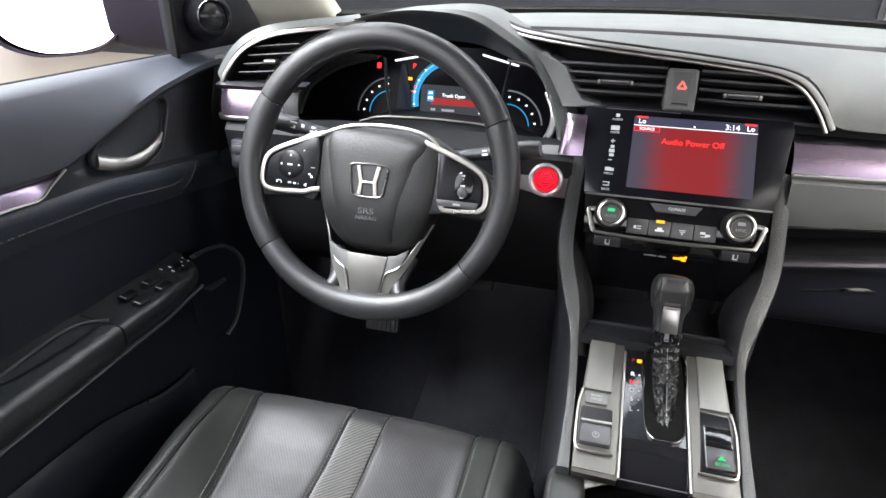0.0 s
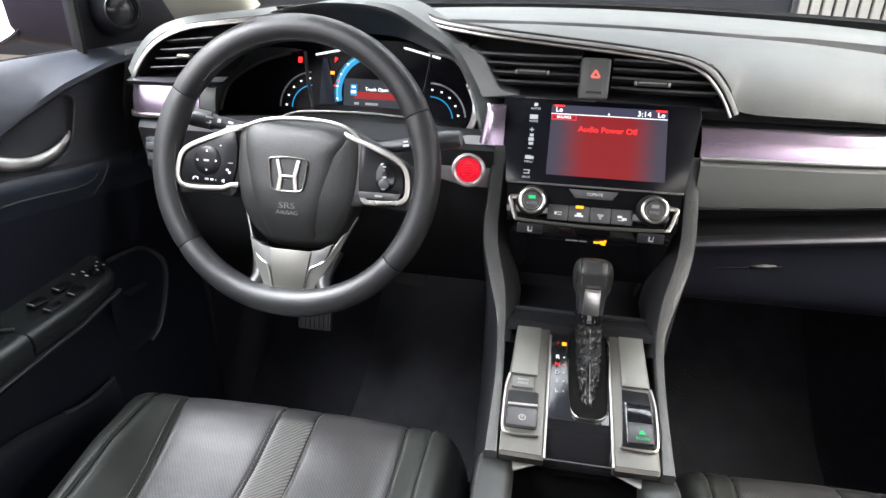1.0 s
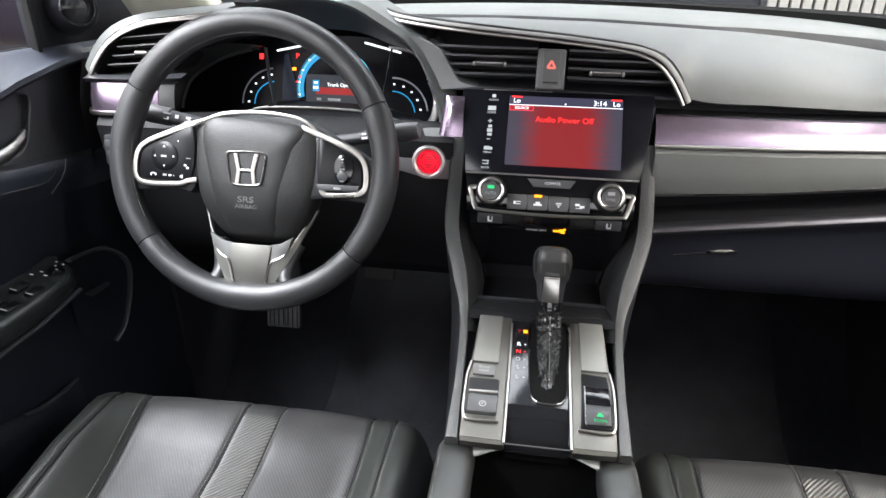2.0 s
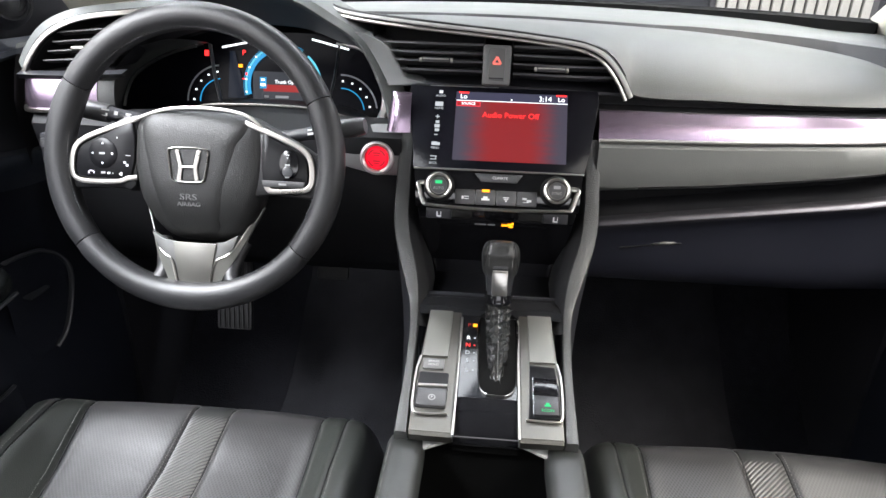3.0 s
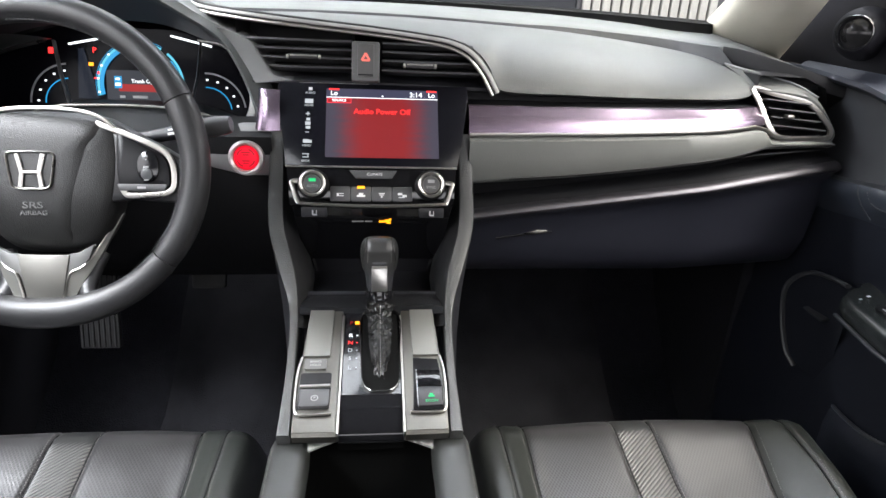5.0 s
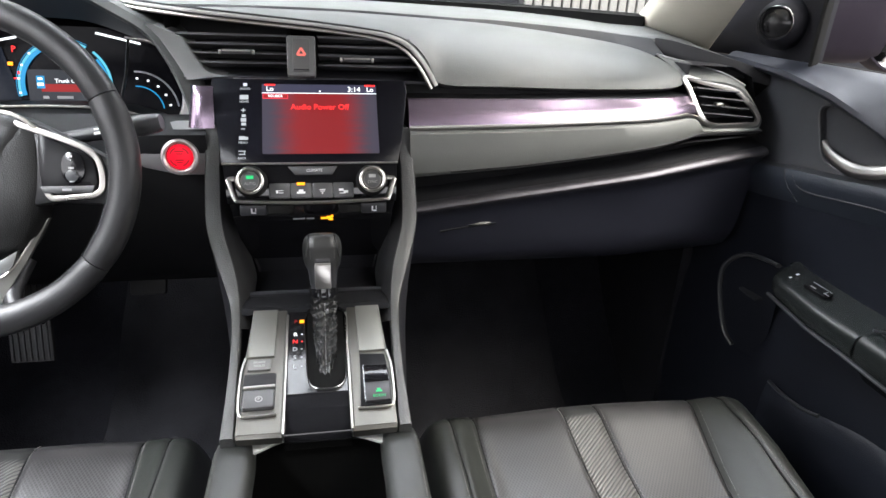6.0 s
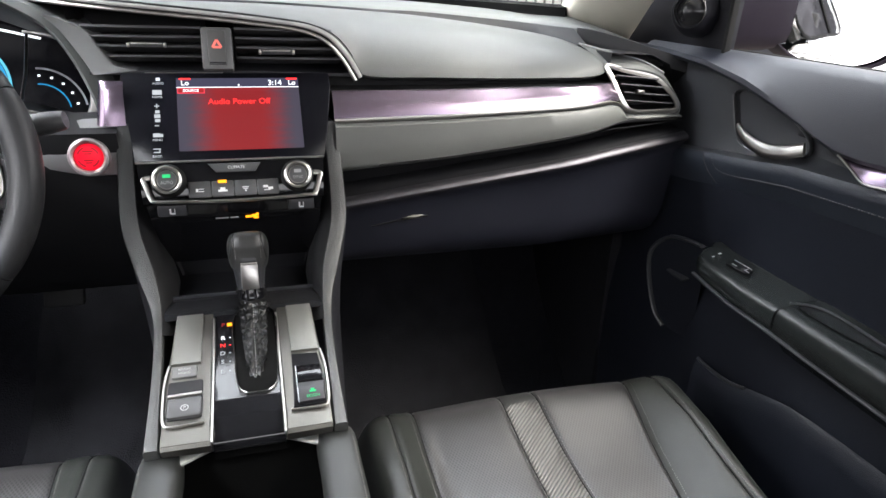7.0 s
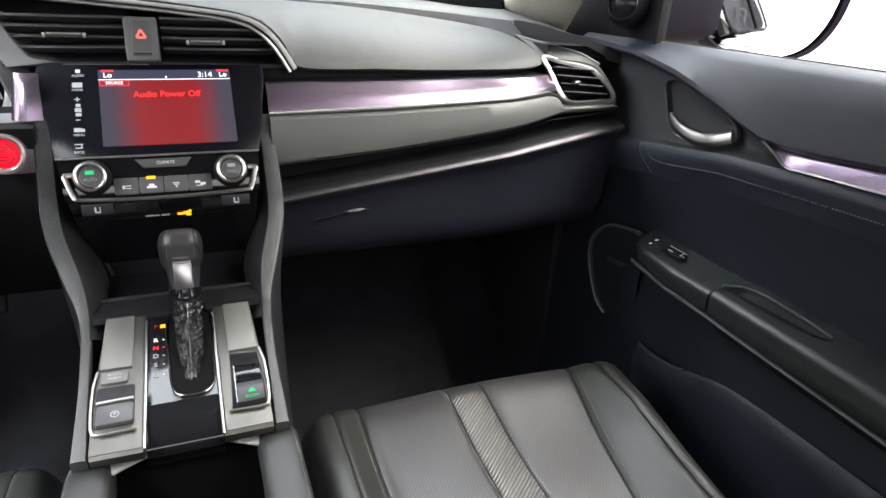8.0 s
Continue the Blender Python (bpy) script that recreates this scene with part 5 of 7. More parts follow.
part("rocker_key", prism(oval(0.0130, 0.0130, 18), 0.0018, WM @ Matrix.Translation((0.1195, -0.0095, 0.0104)), 0.0007), NICHE_RIM, rocker, "grey lower key")
bars([(0.1195, 0.0105, 0.0034, 0.0022), (0.1195, 0.0068, 0.0014, 0.0014), (0.1195, -0.0015, 0.0058, 0.0022), (0.1195, -0.0158, 0.0050, 0.0014), (0.114, -0.0245, 0.0090, 0.0024)], WM @ Matrix.Translation((0, 0, 0.0124)), GREY_PRINT, wheel)
part("button", prism([(0.088, -0.0205), (0.140, -0.0205), (0.138, -0.028), (0.090, -0.028)], 0.002, WM @ Matrix.Translation((0, 0, 0.0082)), 0.0005), BUTTON, wheel)

# lower spoke: leather gussets, grey plate between kinked chrome lines, silver struts up to the pad
SPX = 0.002
for sgn in (-1, 1):
    gus = cat([(0.052, -0.100, -0.026), (0.0455, -0.120, -0.017), (0.0425, -0.136, -0.010), (0.046, -0.1475, -0.004), (0.058, -0.157, 0.0), (0.076, -0.160, 0.001)], 4)
    bm = sweep([(SPX + sgn * x, y, z) for x, y, z in gus], oval(0.020, 0.018, 12), up=(0, 0, 1))
    bm.transform(WM)
    part("lower_spoke", bm, WHEEL_LEATHER, wheel, "black leather gusset of the lower spoke")
    line = cat([(0.0725, -0.0572, -0.026), (0.0581, -0.0863, -0.014), (0.049, -0.1045, -0.006), (0.0395, -0.1150, -0.001), (0.0285, -0.1215, 0.002), (0.0232, -0.140, 0.002), (0.0182, -0.1600, 0.002)], 4)
    rim_l = cat([(0.0765, -0.0549, -0.029), (0.0632, -0.0860, -0.019), (0.0555, -0.1050, -0.011), (0.0460, -0.1235, -0.004), (0.0380, -0.1370, -0.001), (0.0315, -0.1500, 0.0), (0.0230, -0.1615, 0.0)], 4)
    rings = []
    for (x, y, z), (u, v, w) in zip(line, rim_l):
        rings.append([tuple(WM @ Vector(q)) for q in ((SPX + sgn * x, y, z), (SPX + sgn * u, v, w), (SPX + sgn * u, v, w - 0.006), (SPX + sgn * x, y, z - 0.006))])
    part("strut", loft(rings, True, True), INLAY, wheel, "satin silver strut beside the plate")
    bm = sweep([(SPX + sgn * x, y, z + 0.0004) for x, y, z in line], oval(0.0024, 0.0028, 8), up=(0, 0, 1))
    bm.transform(WM)
    part("chrome_edge", bm, CHROME, wheel, "bright kinked edge of the lower spoke")
    wing = [(0.0265, -0.1000), (0.037, -0.0985), (0.054, -0.0890), (0.0485, -0.1050), (0.0390, -0.1155), (0.0280, -0.1222), (0.0228, -0.140), (0.0180, -0.1600), (0.0165, -0.1600)]
    part("wing", prism([(SPX + sgn * x, y) for x, y in wing], 0.006, WM @ Matrix.Translation((0, 0, -0.0065)), 0.0008), BUTTON_GREY, wheel, "grey plastic wing beside the plate")
part("lower_plate", prism([(SPX - 0.0270, -0.1005), (SPX + 0.0280, -0.1010), (SPX + 0.0172, -0.1615), (SPX - 0.0172, -0.1615)], 0.006, WM @ Matrix.Translation((0, 0, -0.0045)), 0.0012), PLATE, wheel, "matt silver plate")
bm = sweep(cat([(SPX - 0.0325, -0.1490, 0.0), (SPX - 0.0235, -0.1610, 0.001), (SPX - 0.014, -0.1645, 0.001), (SPX, -0.1655, 0.001), (SPX + 0.014, -0.1645, 0.001), (SPX + 0.0235, -0.1610, 0.001), (SPX + 0.0325, -0.1490, 0.0)], 4), oval(0.0036, 0.004, 8), up=(0, 0, 1))
bm.transform(WM)
part("chrome_edge", bm, CHROME_SOFT, wheel, "dull chrome lower edge of the plate")

# ---- centre stack ----
unit = thing("audio_unit", "gloss black touch screen audio unit showing a red screen", "audio unit", at=(0, 0.05, 0.79))
UU = Vector((0, 0.612, 0.791))
UM = basis((0.0, 0.0525, 0.7865), (1, 0, 0), UU)
bez = [(-0.1275, 0.0613), (0.131, 0.0613), (0.1335, 0.045), (0.122, -0.028), (0.1145, -0.0613), (-0.115, -0.0613), (-0.1185, -0.028), (-0.1295, 0.045)]
part("bezel", prism([tuple(p) for p in bez], 0.022, UM @ Matrix.Translation((0, 0, -0.020)), 0.0015), CLUSTER_BLACK, unit, "gloss black glass front")
scr = part("screen", prism(round_rect(0.153, 0.101, 0.001, 2), 0.0008), SCREEN, unit, "lit red audio screen")
scr.matrix_basis = UM @ Matrix.Translation((0.0135, 0.002, 0.0018))
SM = UM @ Matrix.Translation((0.0135, 0.002, 0.0028))
bars([(0, 0.0445, 0.153, 0.0125)], SM, L_SLATE, unit, "status_bar", 0.0002)
bars([(0, 0.0375, 0.153, 0.0008)], SM @ Matrix.Translation((0, 0, 0.0003)), L_WHITE, unit, "status_line", 0.0002)
T1 = SM @ Matrix.Translation((0, 0, 0.0008))
lettering("Audio Power Off", 0.0113, T1 @ Matrix.Translation((-0.0005, 0.0165, 0)), L_RED, unit, depth=0.0002, squeeze=0.98)
lettering("3:14", 0.0105, T1 @ Matrix.Translation((0.046, 0.0432, 0)), L_WHITE, unit)
lettering("Lo", 0.0095, T1 @ Matrix.Translation((-0.066, 0.0432, 0)), L_WHITE, unit)
lettering("Lo", 0.0095, T1 @ Matrix.Translation((0.068, 0.0432, 0)), L_WHITE, unit)
for bx in (-0.066, 0.068):
    bars([(bx, 0.0495, 0.014, 0.0022)], SM @ Matrix.Translation((0, 0, 0.0004)), L_RED, unit, "temperature_bar", 0.0002)
bars([(-0.059, 0.0325, 0.033, 0.0072)], SM @ Matrix.Translation((0, 0, 0.0002)), L_SOURCE, unit, "source_box", 0.0002)
bars([(-0.059, 0.0325, 0.031, 0.0052)], SM @ Matrix.Translation((0, 0, 0.0006)), L_DIMRED, unit, "source_box", 0.0002)
lettering("SOURCE", 0.0050, T1 @ Matrix.Translation((-0.059, 0.0325, 0.0002)), L_WHITE, unit)
bars([(0.0, 0.0405, 0.002, 0.002)], SM @ Matrix.Translation((0, 0, 0.0005)), L_WHITE, unit, "marker", 0.0002)
# touch keys beside the screen
KM = UM @ Matrix.Translation((0, 0, 0.0026))
bars([(-0.0845, 0.0515, 0.005, 0.0045)], KM, WHITE_PRINT, unit, "key_symbol", 0.0002)
lettering("AUDIO", 0.0042, KM @ Matrix.Translation((-0.0845, 0.0455, 0)), L_KEY, unit)
bars([(-0.086, 0.033, 0.011, 0.0065)], KM, L_KEY, unit, "key_symbol", 0.0002)
lettering("HOME", 0.0042, KM @ Matrix.Translation((-0.086, 0.0265, 0)), L_KEY, unit)
bars([(-0.087, 0.014, 0.006, 0.0012), (-0.087, 0.014, 0.0012, 0.006), (-0.0865, 0.006, 0.005, 0.004), (-0.0868, 0.000, 0.007, 0.005), (-0.0865, -0.006, 0.006, 0.004), (-0.0875, -0.013, 0.005, 0.0012)], KM, L_KEY, unit, "key_symbol", 0.0002)
bars([(-0.0885, -0.026, 0.008, 0.005), (-0.0835, -0.0265, 0.005, 0.004)], KM, L_KEY, unit, "key_symbol", 0.0002)
lettering("MENU", 0.0042, KM @ Matrix.Translation((-0.0875, -0.0325, 0)), L_KEY, unit)
bars([(-0.0885, -0.0445, 0.009, 0.0012), (-0.0855, -0.047, 0.0012, 0.004), (-0.0885, -0.049, 0.008, 0.0012)], KM, L_KEY, unit, "key_symbol", 0.0002)
lettering("BACK", 0.0042, KM @ Matrix.Translation((-0.0885, -0.0545, 0)), L_KEY, unit)
part("chrome_line", sweep([tuple(UM @ Vector((x, -0.0625, 0.003))) for x in np.linspace(-0.114, 0.114, 9)], oval(0.0035, 0.003, 8)), CHROME, unit, "chrome line below the screen")
# chrome rod imitates a glint on the bezel's top edge
part("top_glint", sweep([tuple(UM @ Vector((x, 0.0615, 0.0005))) for x in (-0.10, -0.05, -0.005)], oval(0.002, 0.002, 6)), CHROME, unit)

climate = thing("climate_panel", "black climate control panel with two chrome-ringed dials", "climate control", at=(0, 0.0, 0.71))
CU = Vector((0, 0.36, 0.93))
CM = basis((0.0, 0.005, 0.712), (1, 0, 0), CU)
part("panel", prism([(-0.113, 0.026), (0.113, 0.026), (0.110, -0.024), (-0.109, -0.024)], 0.016, CM @ Matrix.Translation((0, 0, -0.014)), 0.001), GLOSS, climate, "gloss black panel")
part("lower_panel", loft([[(-0.107, 0.0, 0.688), (0.108, 0.0, 0.688)], [(-0.105, 0.002, 0.675), (0.106, 0.002, 0.675)], [(-0.104, 0.012, 0.655), (0.105, 0.012, 0.655)], [(-0.10, 0.03, 0.62), (0.10, 0.03, 0.62)], [(-0.095, 0.045, 0.59), (0.095, 0.045, 0.59)], [(-0.09, 0.04, 0.572), (0.09, 0.04, 0.572)], [(-0.088, -0.05, 0.566), (0.088, -0.05, 0.566)]]), GLOSS, climate, "dark recess of the phone cubby")
path = cat([(-0.096, 0.0085, 0.006), (-0.1055, 0.007, 0.007), (-0.1040, 0.000, 0.008), (-0.098, -0.018, 0.009), (-0.091, -0.0215, 0.010), (-0.05, -0.0235, 0.011), (0.0, -0.0245, 0.011), (0.05, -0.0235, 0.011), (0.093, -0.0215, 0.010), (0.0995, -0.018, 0.009), (0.1055, 0.000, 0.008), (0.107, 0.006, 0.007), (0.098, 0.0075, 0.006)], 5)
bm = sweep(path, oval(0.0045, 0.006, 8, 3), up=(0, 0, 1), sizes=[(1.4, 1) if abs(p[0]) > 0.097 else (1, 1) for p in path])
bm.transform(CM)
part("chrome_frame", bm, CHROME, climate, "chrome bracket round the buttons")
for k, (x, mid) in enumerate(((-0.0775, "AUTO"), (0.0775, "SYNC"))):
    KM2 = CM @ Matrix.Translation((x, 0.004, 0.002))
    d = part("dial", lathe([(0.0205, 0.0), (0.0203, 0.010), (0.0190, 0.013), (0.0183, 0.019), (0.0165, 0.0205), (0.0165, 0.018)], 36, KM2), RUBBER, climate, "black dial with a chrome ring")
    part("dial_ring", lathe([(0.0165, 0.018), (0.0172, 0.0212), (0.0152, 0.0222), (0.0135, 0.0212), (0.0132, 0.018)], 36, KM2), CHROME, d, "chrome ring")
    part("dial_face", lathe([(0.0, 0.0205), (0.0125, 0.020), (0.0132, 0.018)], 30, KM2), BUTTON, d, "grey dial face")
    part("dial_groove", lathe([(0.0105, 0.0202), (0.0112, 0.0208), (0.0118, 0.0202)], 30, KM2), PLATE, d)
    lettering(mid, 0.0052, KM2 @ Matrix.Translation((0, -0.0035, 0.0210)), GREY_PRINT, d)
    bars([(0, 0.0045, 0.009, 0.0042)], KM2 @ Matrix.Translation((0, 0, 0.0212)), L_GREEN if k == 0 else GREY_PRINT, d, "indicator")
part("button", prism([(-0.031, 0.0235), (0.033, 0.0235), (0.026, 0.0125), (-0.022, 0.0125)], 0.004, CM @ Matrix.Translation((0, 0, 0.001)), 0.001), BUTTON, climate, "grey climate button")
lettering("CLIMATE", 0.0052, CM @ Matrix.Translation((0.003, 0.0180, 0.0054)), WHITE_PRINT, climate)
for k in range(4):
    x = -0.0425 + 0.0275 * k
    b = part("button", prism(round_rect(0.0265, 0.020, 0.0015, 2), 0.006, CM @ Matrix.Translation((x, -0.0085, 0.001)), 0.001), BUTTON, climate, "grey key with a white symbol")
    sym = ([(-0.003, 0, 0.003, 0.004), (0.002, 0.0015, 0.006, 0.001), (0.002, -0.0015, 0.006, 0.001)], [(0, 0.001, 0.006, 0.003), (0, -0.0015, 0.011, 0.0025)], [(0, 0.002, 0.008, 0.001), (0, 0, 0.006, 0.001), (0, -0.0025, 0.002, 0.002)], [(-0.003, 0.0015, 0.006, 0.003), (0.003, -0.001, 0.006, 0.003), (-0.001, -0.003, 0.008, 0.001)])[k]
    bars(sym, CM @ Matrix.Translation((x, -0.0095, 0.0074)), WHITE_PRINT, b)
bars([(-0.015, 0.0005, 0.010, 0.0035)], CM @ Matrix.Translation((0, 0, 0.0080)), L_AMBER, climate, "indicator")
for x in (-0.0775, 0.080):
    b = part("button", rbox(0.034, 0.008, 0.014, 0.0015, pose(x, 0.000, 0.680, -6, 0, 0)), BUTTON_DARK, climate, "seat heating key")
    bars([(-0.002, 0, 0.002, 0.007), (0.001, -0.003, 0.005, 0.002), (0.003, 0.001, 0.001, 0.005)], basis((x, -0.0048, 0.680), (1, 0, 0), (0, 0, 1)), WHITE_PRINT, b)
bars([(-0.014, 0, 0.016, 0.0022), (0.001, 0, 0.010, 0.0022)], basis((-0.006, 0.0055, 0.664), (1, 0, 0), (0, -0.3, 1)), GREY_PRINT, climate, "airbag_wording")
bars([(0.0, 0.0, 0.008, 0.003), (0.007, 0.001, 0.006, 0.004), (0.009, -0.002, 0.006, 0.003), (0.011, 0.003, 0.003, 0.004)], basis((0.013, 0.0055, 0.664), (1, 0, 0), (0, -0.3, 1)), L_AMBER, climate, "airbag_lamp")


# ---- centre console ----
console = thing("centre_console", "grey and silver centre console with storage between the seats", "console", at=(0, -0.15, 0.4))
ARM = [(0.1275, 0.053, 0.777, 0.020), (0.1300, 0.027, 0.712, 0.021), (0.1293, 0.004, 0.655, 0.0225), (0.1130, -0.034, 0.606, 0.022), (0.1025, -0.068, 0.566, 0.012), (0.0962, -0.16, 0.544, 0.0105), (0.0940, -0.258, 0.519, 0.0145)]


def cz(y):
    """Height of the console's upper face."""
    return 0.578 + 0.22 * y


def con(x, y, lift=0.0):
    """A pose on the console's upper face."""
    return basis((x, y, cz(y) + lift), (1, 0, 0), (0, 1, 0.22))


for sgn in (-1, 1):
    pts = cat(ARM, 6)
    rings = []
    for i, (x, y, z, w) in enumerate(pts):
        a, b = pts[max(0, i - 1)], pts[min(len(pts) - 1, i + 1)]
        t = Vector((0, b[1] - a[1], b[2] - a[2])).normalized()
        nrm = Vector((0, t.z, -t.y))
        if nrm.y > 0:
            nrm = -nrm
        ring = []
        for u, v in ((-0.5, -0.030), (-0.5, -0.004), (-0.42, -0.0008), (-0.25, 0.0), (0.25, 0.0), (0.42, -0.0008), (0.5, -0.004), (0.5, -0.030)):
            ring.append(tuple(Vector((sgn * (x + u * w), y, z)) + nrm * v))
        rings.append(ring)
    part("arm", loft(rings, True, True), ARM_GREY, console, "grained grey side arm")
    # inner and outer walls of the arm
    inner_w = [[(sgn * (x - 0.5 * w + 0.0005), y + 0.001, z - 0.002), (sgn * (x - 0.5 * w - 0.010), y + 0.012, z - 0.010), (sgn * (x - 0.5 * w - 0.017), y + 0.030, z - 0.022), (sgn * (x - 0.5 * w - 0.018), y + 0.060, z - 0.03)] for x, y, z, w in pts if z > 0.556]
    # inner flank's shade is put into its darker colour
    part("inner_wall", loft(inner_w), ARM_SHADED, console, "grained inner flank of the arm, darkened for shade")
    outer = []
    for x, y, z, w in pts:
        s = min(1.0, max(0.0, (z - 0.56) / 0.1))
        outer.append([(sgn * (x + 0.5 * w - 0.001), y + 0.006, z - 0.006), (sgn * (x + 0.5 * w + 0.004), y + 0.03 * s + 0.012, z - 0.05 * (1 - s) - 0.012), (sgn * (x + 0.5 * w + 0.012), y + 0.25 * s, z - 0.18 * (1 - s) - 0.04 * s), (sgn * 0.145, y + 0.32 * s, 0.10)])
    part("side_wall", loft(outer), HARD, console, "dark plastic side wall")
    part("rear_side", loft([[(sgn * 0.099, -0.262, 0.505), (sgn * 0.103, -0.5, 0.47), (sgn * 0.103, -0.9, 0.46)], [(sgn * 0.110, -0.262, 0.42), (sgn * 0.110, -0.5, 0.40), (sgn * 0.110, -0.9, 0.40)], [(sgn * 0.125, -0.262, 0.10), (sgn * 0.125, -0.5, 0.10), (sgn * 0.125, -0.9, 0.10)]]), HARD, console)

# silver tray sides
for sgn in (-1, 1):
    out = [(sgn * 0.0810, -0.066), (sgn * 0.0375, -0.066), (sgn * 0.0375, -0.258), (sgn * 0.0855, -0.258), (sgn * 0.0870, -0.17), (sgn * 0.0840, -0.145)]
    part("silver_side", prism([(x, (y + 0.16) * 1.024) for x, y in out], 0.012, con(0, -0.16) @ Matrix.Translation((0, 0, -0.012)), 0.0022), SILVER, console, "satin silver tray side")
    part("pad_plate", prism([(sgn * 0.0800, 0.042), (sgn * 0.0495, 0.042), (sgn * 0.0500, -0.042), (sgn * 0.0815, -0.042)], 0.0035, con(0, -0.108, -0.0005), 0.0012), INLAY, console, "pale brushed inlay")
    fr = cat([(sgn * 0.0835, -0.150, 0.0015), (sgn * 0.0865, -0.175, 0.002), (sgn * 0.0860, -0.215, 0.002), (sgn * 0.0835, -0.232, 0.002), (sgn * 0.075, -0.2365, 0.002), (sgn * 0.044, -0.2355, 0.002)], 4)
    part("chrome_edge", sweep([(x, y, cz(y) + z) for x, y, z in fr], oval(0.0030, 0.0030, 8), up=(0, -0.2, 1)), CHROME, console, "bright edge round the switches")
    ce = [(sgn * 0.0365, y, cz(y) + 0.0012) for y in np.linspace(-0.078, -0.262, 12)]
    part("chrome_edge", sweep(ce, oval(0.0030, 0.0034, 8), up=(0, -0.2, 1)), CHROME, console, "bright edge of the middle strip")
    part("nose", loft([[(sgn * 0.0375, -0.258, cz(-0.258)), (sgn * 0.0845, -0.258, cz(-0.258))], [(sgn * 0.0375, -0.262, cz(-0.258) - 0.003), (sgn * 0.0845, -0.261, cz(-0.258) - 0.003)], [(sgn * 0.0375, -0.259, 0.508), (sgn * 0.0845, -0.257, 0.508)]]), SILVER, console)
    part("liner_plate", prism([(sgn * 0.086, 0.016), (sgn * 0.036, 0.016), (sgn * 0.036, 0.0035), (sgn * 0.052, -0.004), (sgn * 0.068, -0.013), (sgn * 0.080, -0.022), (sgn * 0.086, -0.028)], 0.003, basis((0, -0.245, 0.495), (1, 0, 0), (0, 1, 0.05)), 0.0008), LINER, console, "pale grey storage liner corner")
# gloss middle strip with the selector gate
mid = part("middle_strip", prism([(-0.036, 0.092), (0.036, 0.092), (0.036, -0.049), (-0.036, -0.049)], 0.010, con(0, -0.16, 0) @ Matrix.Translation((0, 0, -0.010)), 0.0015), GLOSS, console, "gloss black strip")
# pitch black face carries on the painted shade of the well
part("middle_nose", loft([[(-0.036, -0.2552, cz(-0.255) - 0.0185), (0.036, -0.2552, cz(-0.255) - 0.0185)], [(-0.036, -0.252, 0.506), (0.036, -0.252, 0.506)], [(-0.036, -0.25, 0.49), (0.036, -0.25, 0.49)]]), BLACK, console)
slope = [[(x, y, cz(y) - dz) for x in np.linspace(-0.036, 0.036, 7)] for y, dz in ((-0.205, 0.0004), (-0.218, 0.0010), (-0.232, 0.0022), (-0.244, 0.0042), (-0.250, 0.0072), (-0.254, 0.0120), (-0.255, 0.0185))]
part("front_slope", loft(slope), GLOSS, console, "gloss black slope to the storage well")
part("cubby_sill", loft([[(-0.094, -0.070, 0.5610), (0.094, -0.070, 0.5610)], [(-0.096, -0.061, 0.5650), (0.096, -0.061, 0.5650)], [(-0.098, -0.048, 0.5690), (0.098, -0.048, 0.5690)], [(-0.100, -0.034, 0.5715), (0.100, -0.034, 0.5715)], [(-0.100, -0.026, 0.5690), (0.100, -0.026, 0.5690)]]), SILL_BLACK, console, "glossy black sill of the cubby")
part("sill_edge", sweep([(-0.090, -0.030, 0.5722), (0.090, -0.030, 0.5722)], oval(0.005, 0.004, 8, 3)), HARD, console, "black rolled edge of the sill")
# near-zero black stands in for the shade down in the storage well
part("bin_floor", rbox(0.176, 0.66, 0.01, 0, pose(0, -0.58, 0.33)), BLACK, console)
part("bin_wall", joined(rbox(0.004, 0.66, 0.16, 0, pose(-0.086, -0.58, 0.41)), rbox(0.004, 0.66, 0.16, 0, pose(0.086, -0.58, 0.41)), rbox(0.172, 0.004, 0.16, 0, pose(0, -0.238, 0.41))), BLACK, console, "storage well coloured near black for its shade")
# switches on the silver sides
b = part("hold_switch", prism(round_rect(0.026, 0.017, 0.002, 3), 0.003, con(-0.0665, -0.1615), 0.001), BUTTON_GREY, console, "grey brake hold switch")
lettering("BRAKE", 0.0046, con(-0.0665, -0.159, 0.0032), GREY_PRINT, b)
lettering("HOLD", 0.0046, con(-0.0665, -0.1645, 0.0032), GREY_PRINT, b)
b = part("switch_well", prism(round_rect(0.036, 0.054, 0.003, 3), 0.0012, con(-0.0645, -0.2005), 0.0004), DARK, console)
part("park_switch", prism(round_rect(0.034, 0.026, 0.003, 3), 0.005, con(-0.0640, -0.214, 0.0005), 0.0018), BUTTON, b, "grey parking brake switch")
part("park_switch_bar", sweep([(-0.081, -0.1995, cz(-0.1995) + 0.005), (-0.047, -0.1985, cz(-0.1985) + 0.005)], oval(0.005, 0.004, 8), up=(0, -0.2, 1)), CHROME, b, "bright bar")
bm = lathe([(0.0032, 0.0), (0.0040, 0.0003), (0.0042, 0.0)], 20, con(-0.0635, -0.2165, 0.0057))
part("park_symbol", bm, GREY_PRINT, b)
lettering("P", 0.0050, con(-0.0635, -0.2165, 0.0058), GREY_PRINT, b)
b = part("switch_well", prism([(0.050, 0.040), (0.080, 0.038), (0.0835, 0.0), (0.082, -0.040), (0.047, -0.041), (0.049, 0.0)], 0.0015, con(0, -0.192), 0.0006), POD_BLACK, console, "black switch inlay")
part("blank_key", prism([(0.0535, 0.018), (0.0800, 0.017), (0.0815, -0.0085), (0.0535, -0.0085)], 0.003, con(0, -0.192, 0.001), 0.0008), GLOSS, b, "gloss black blank key")
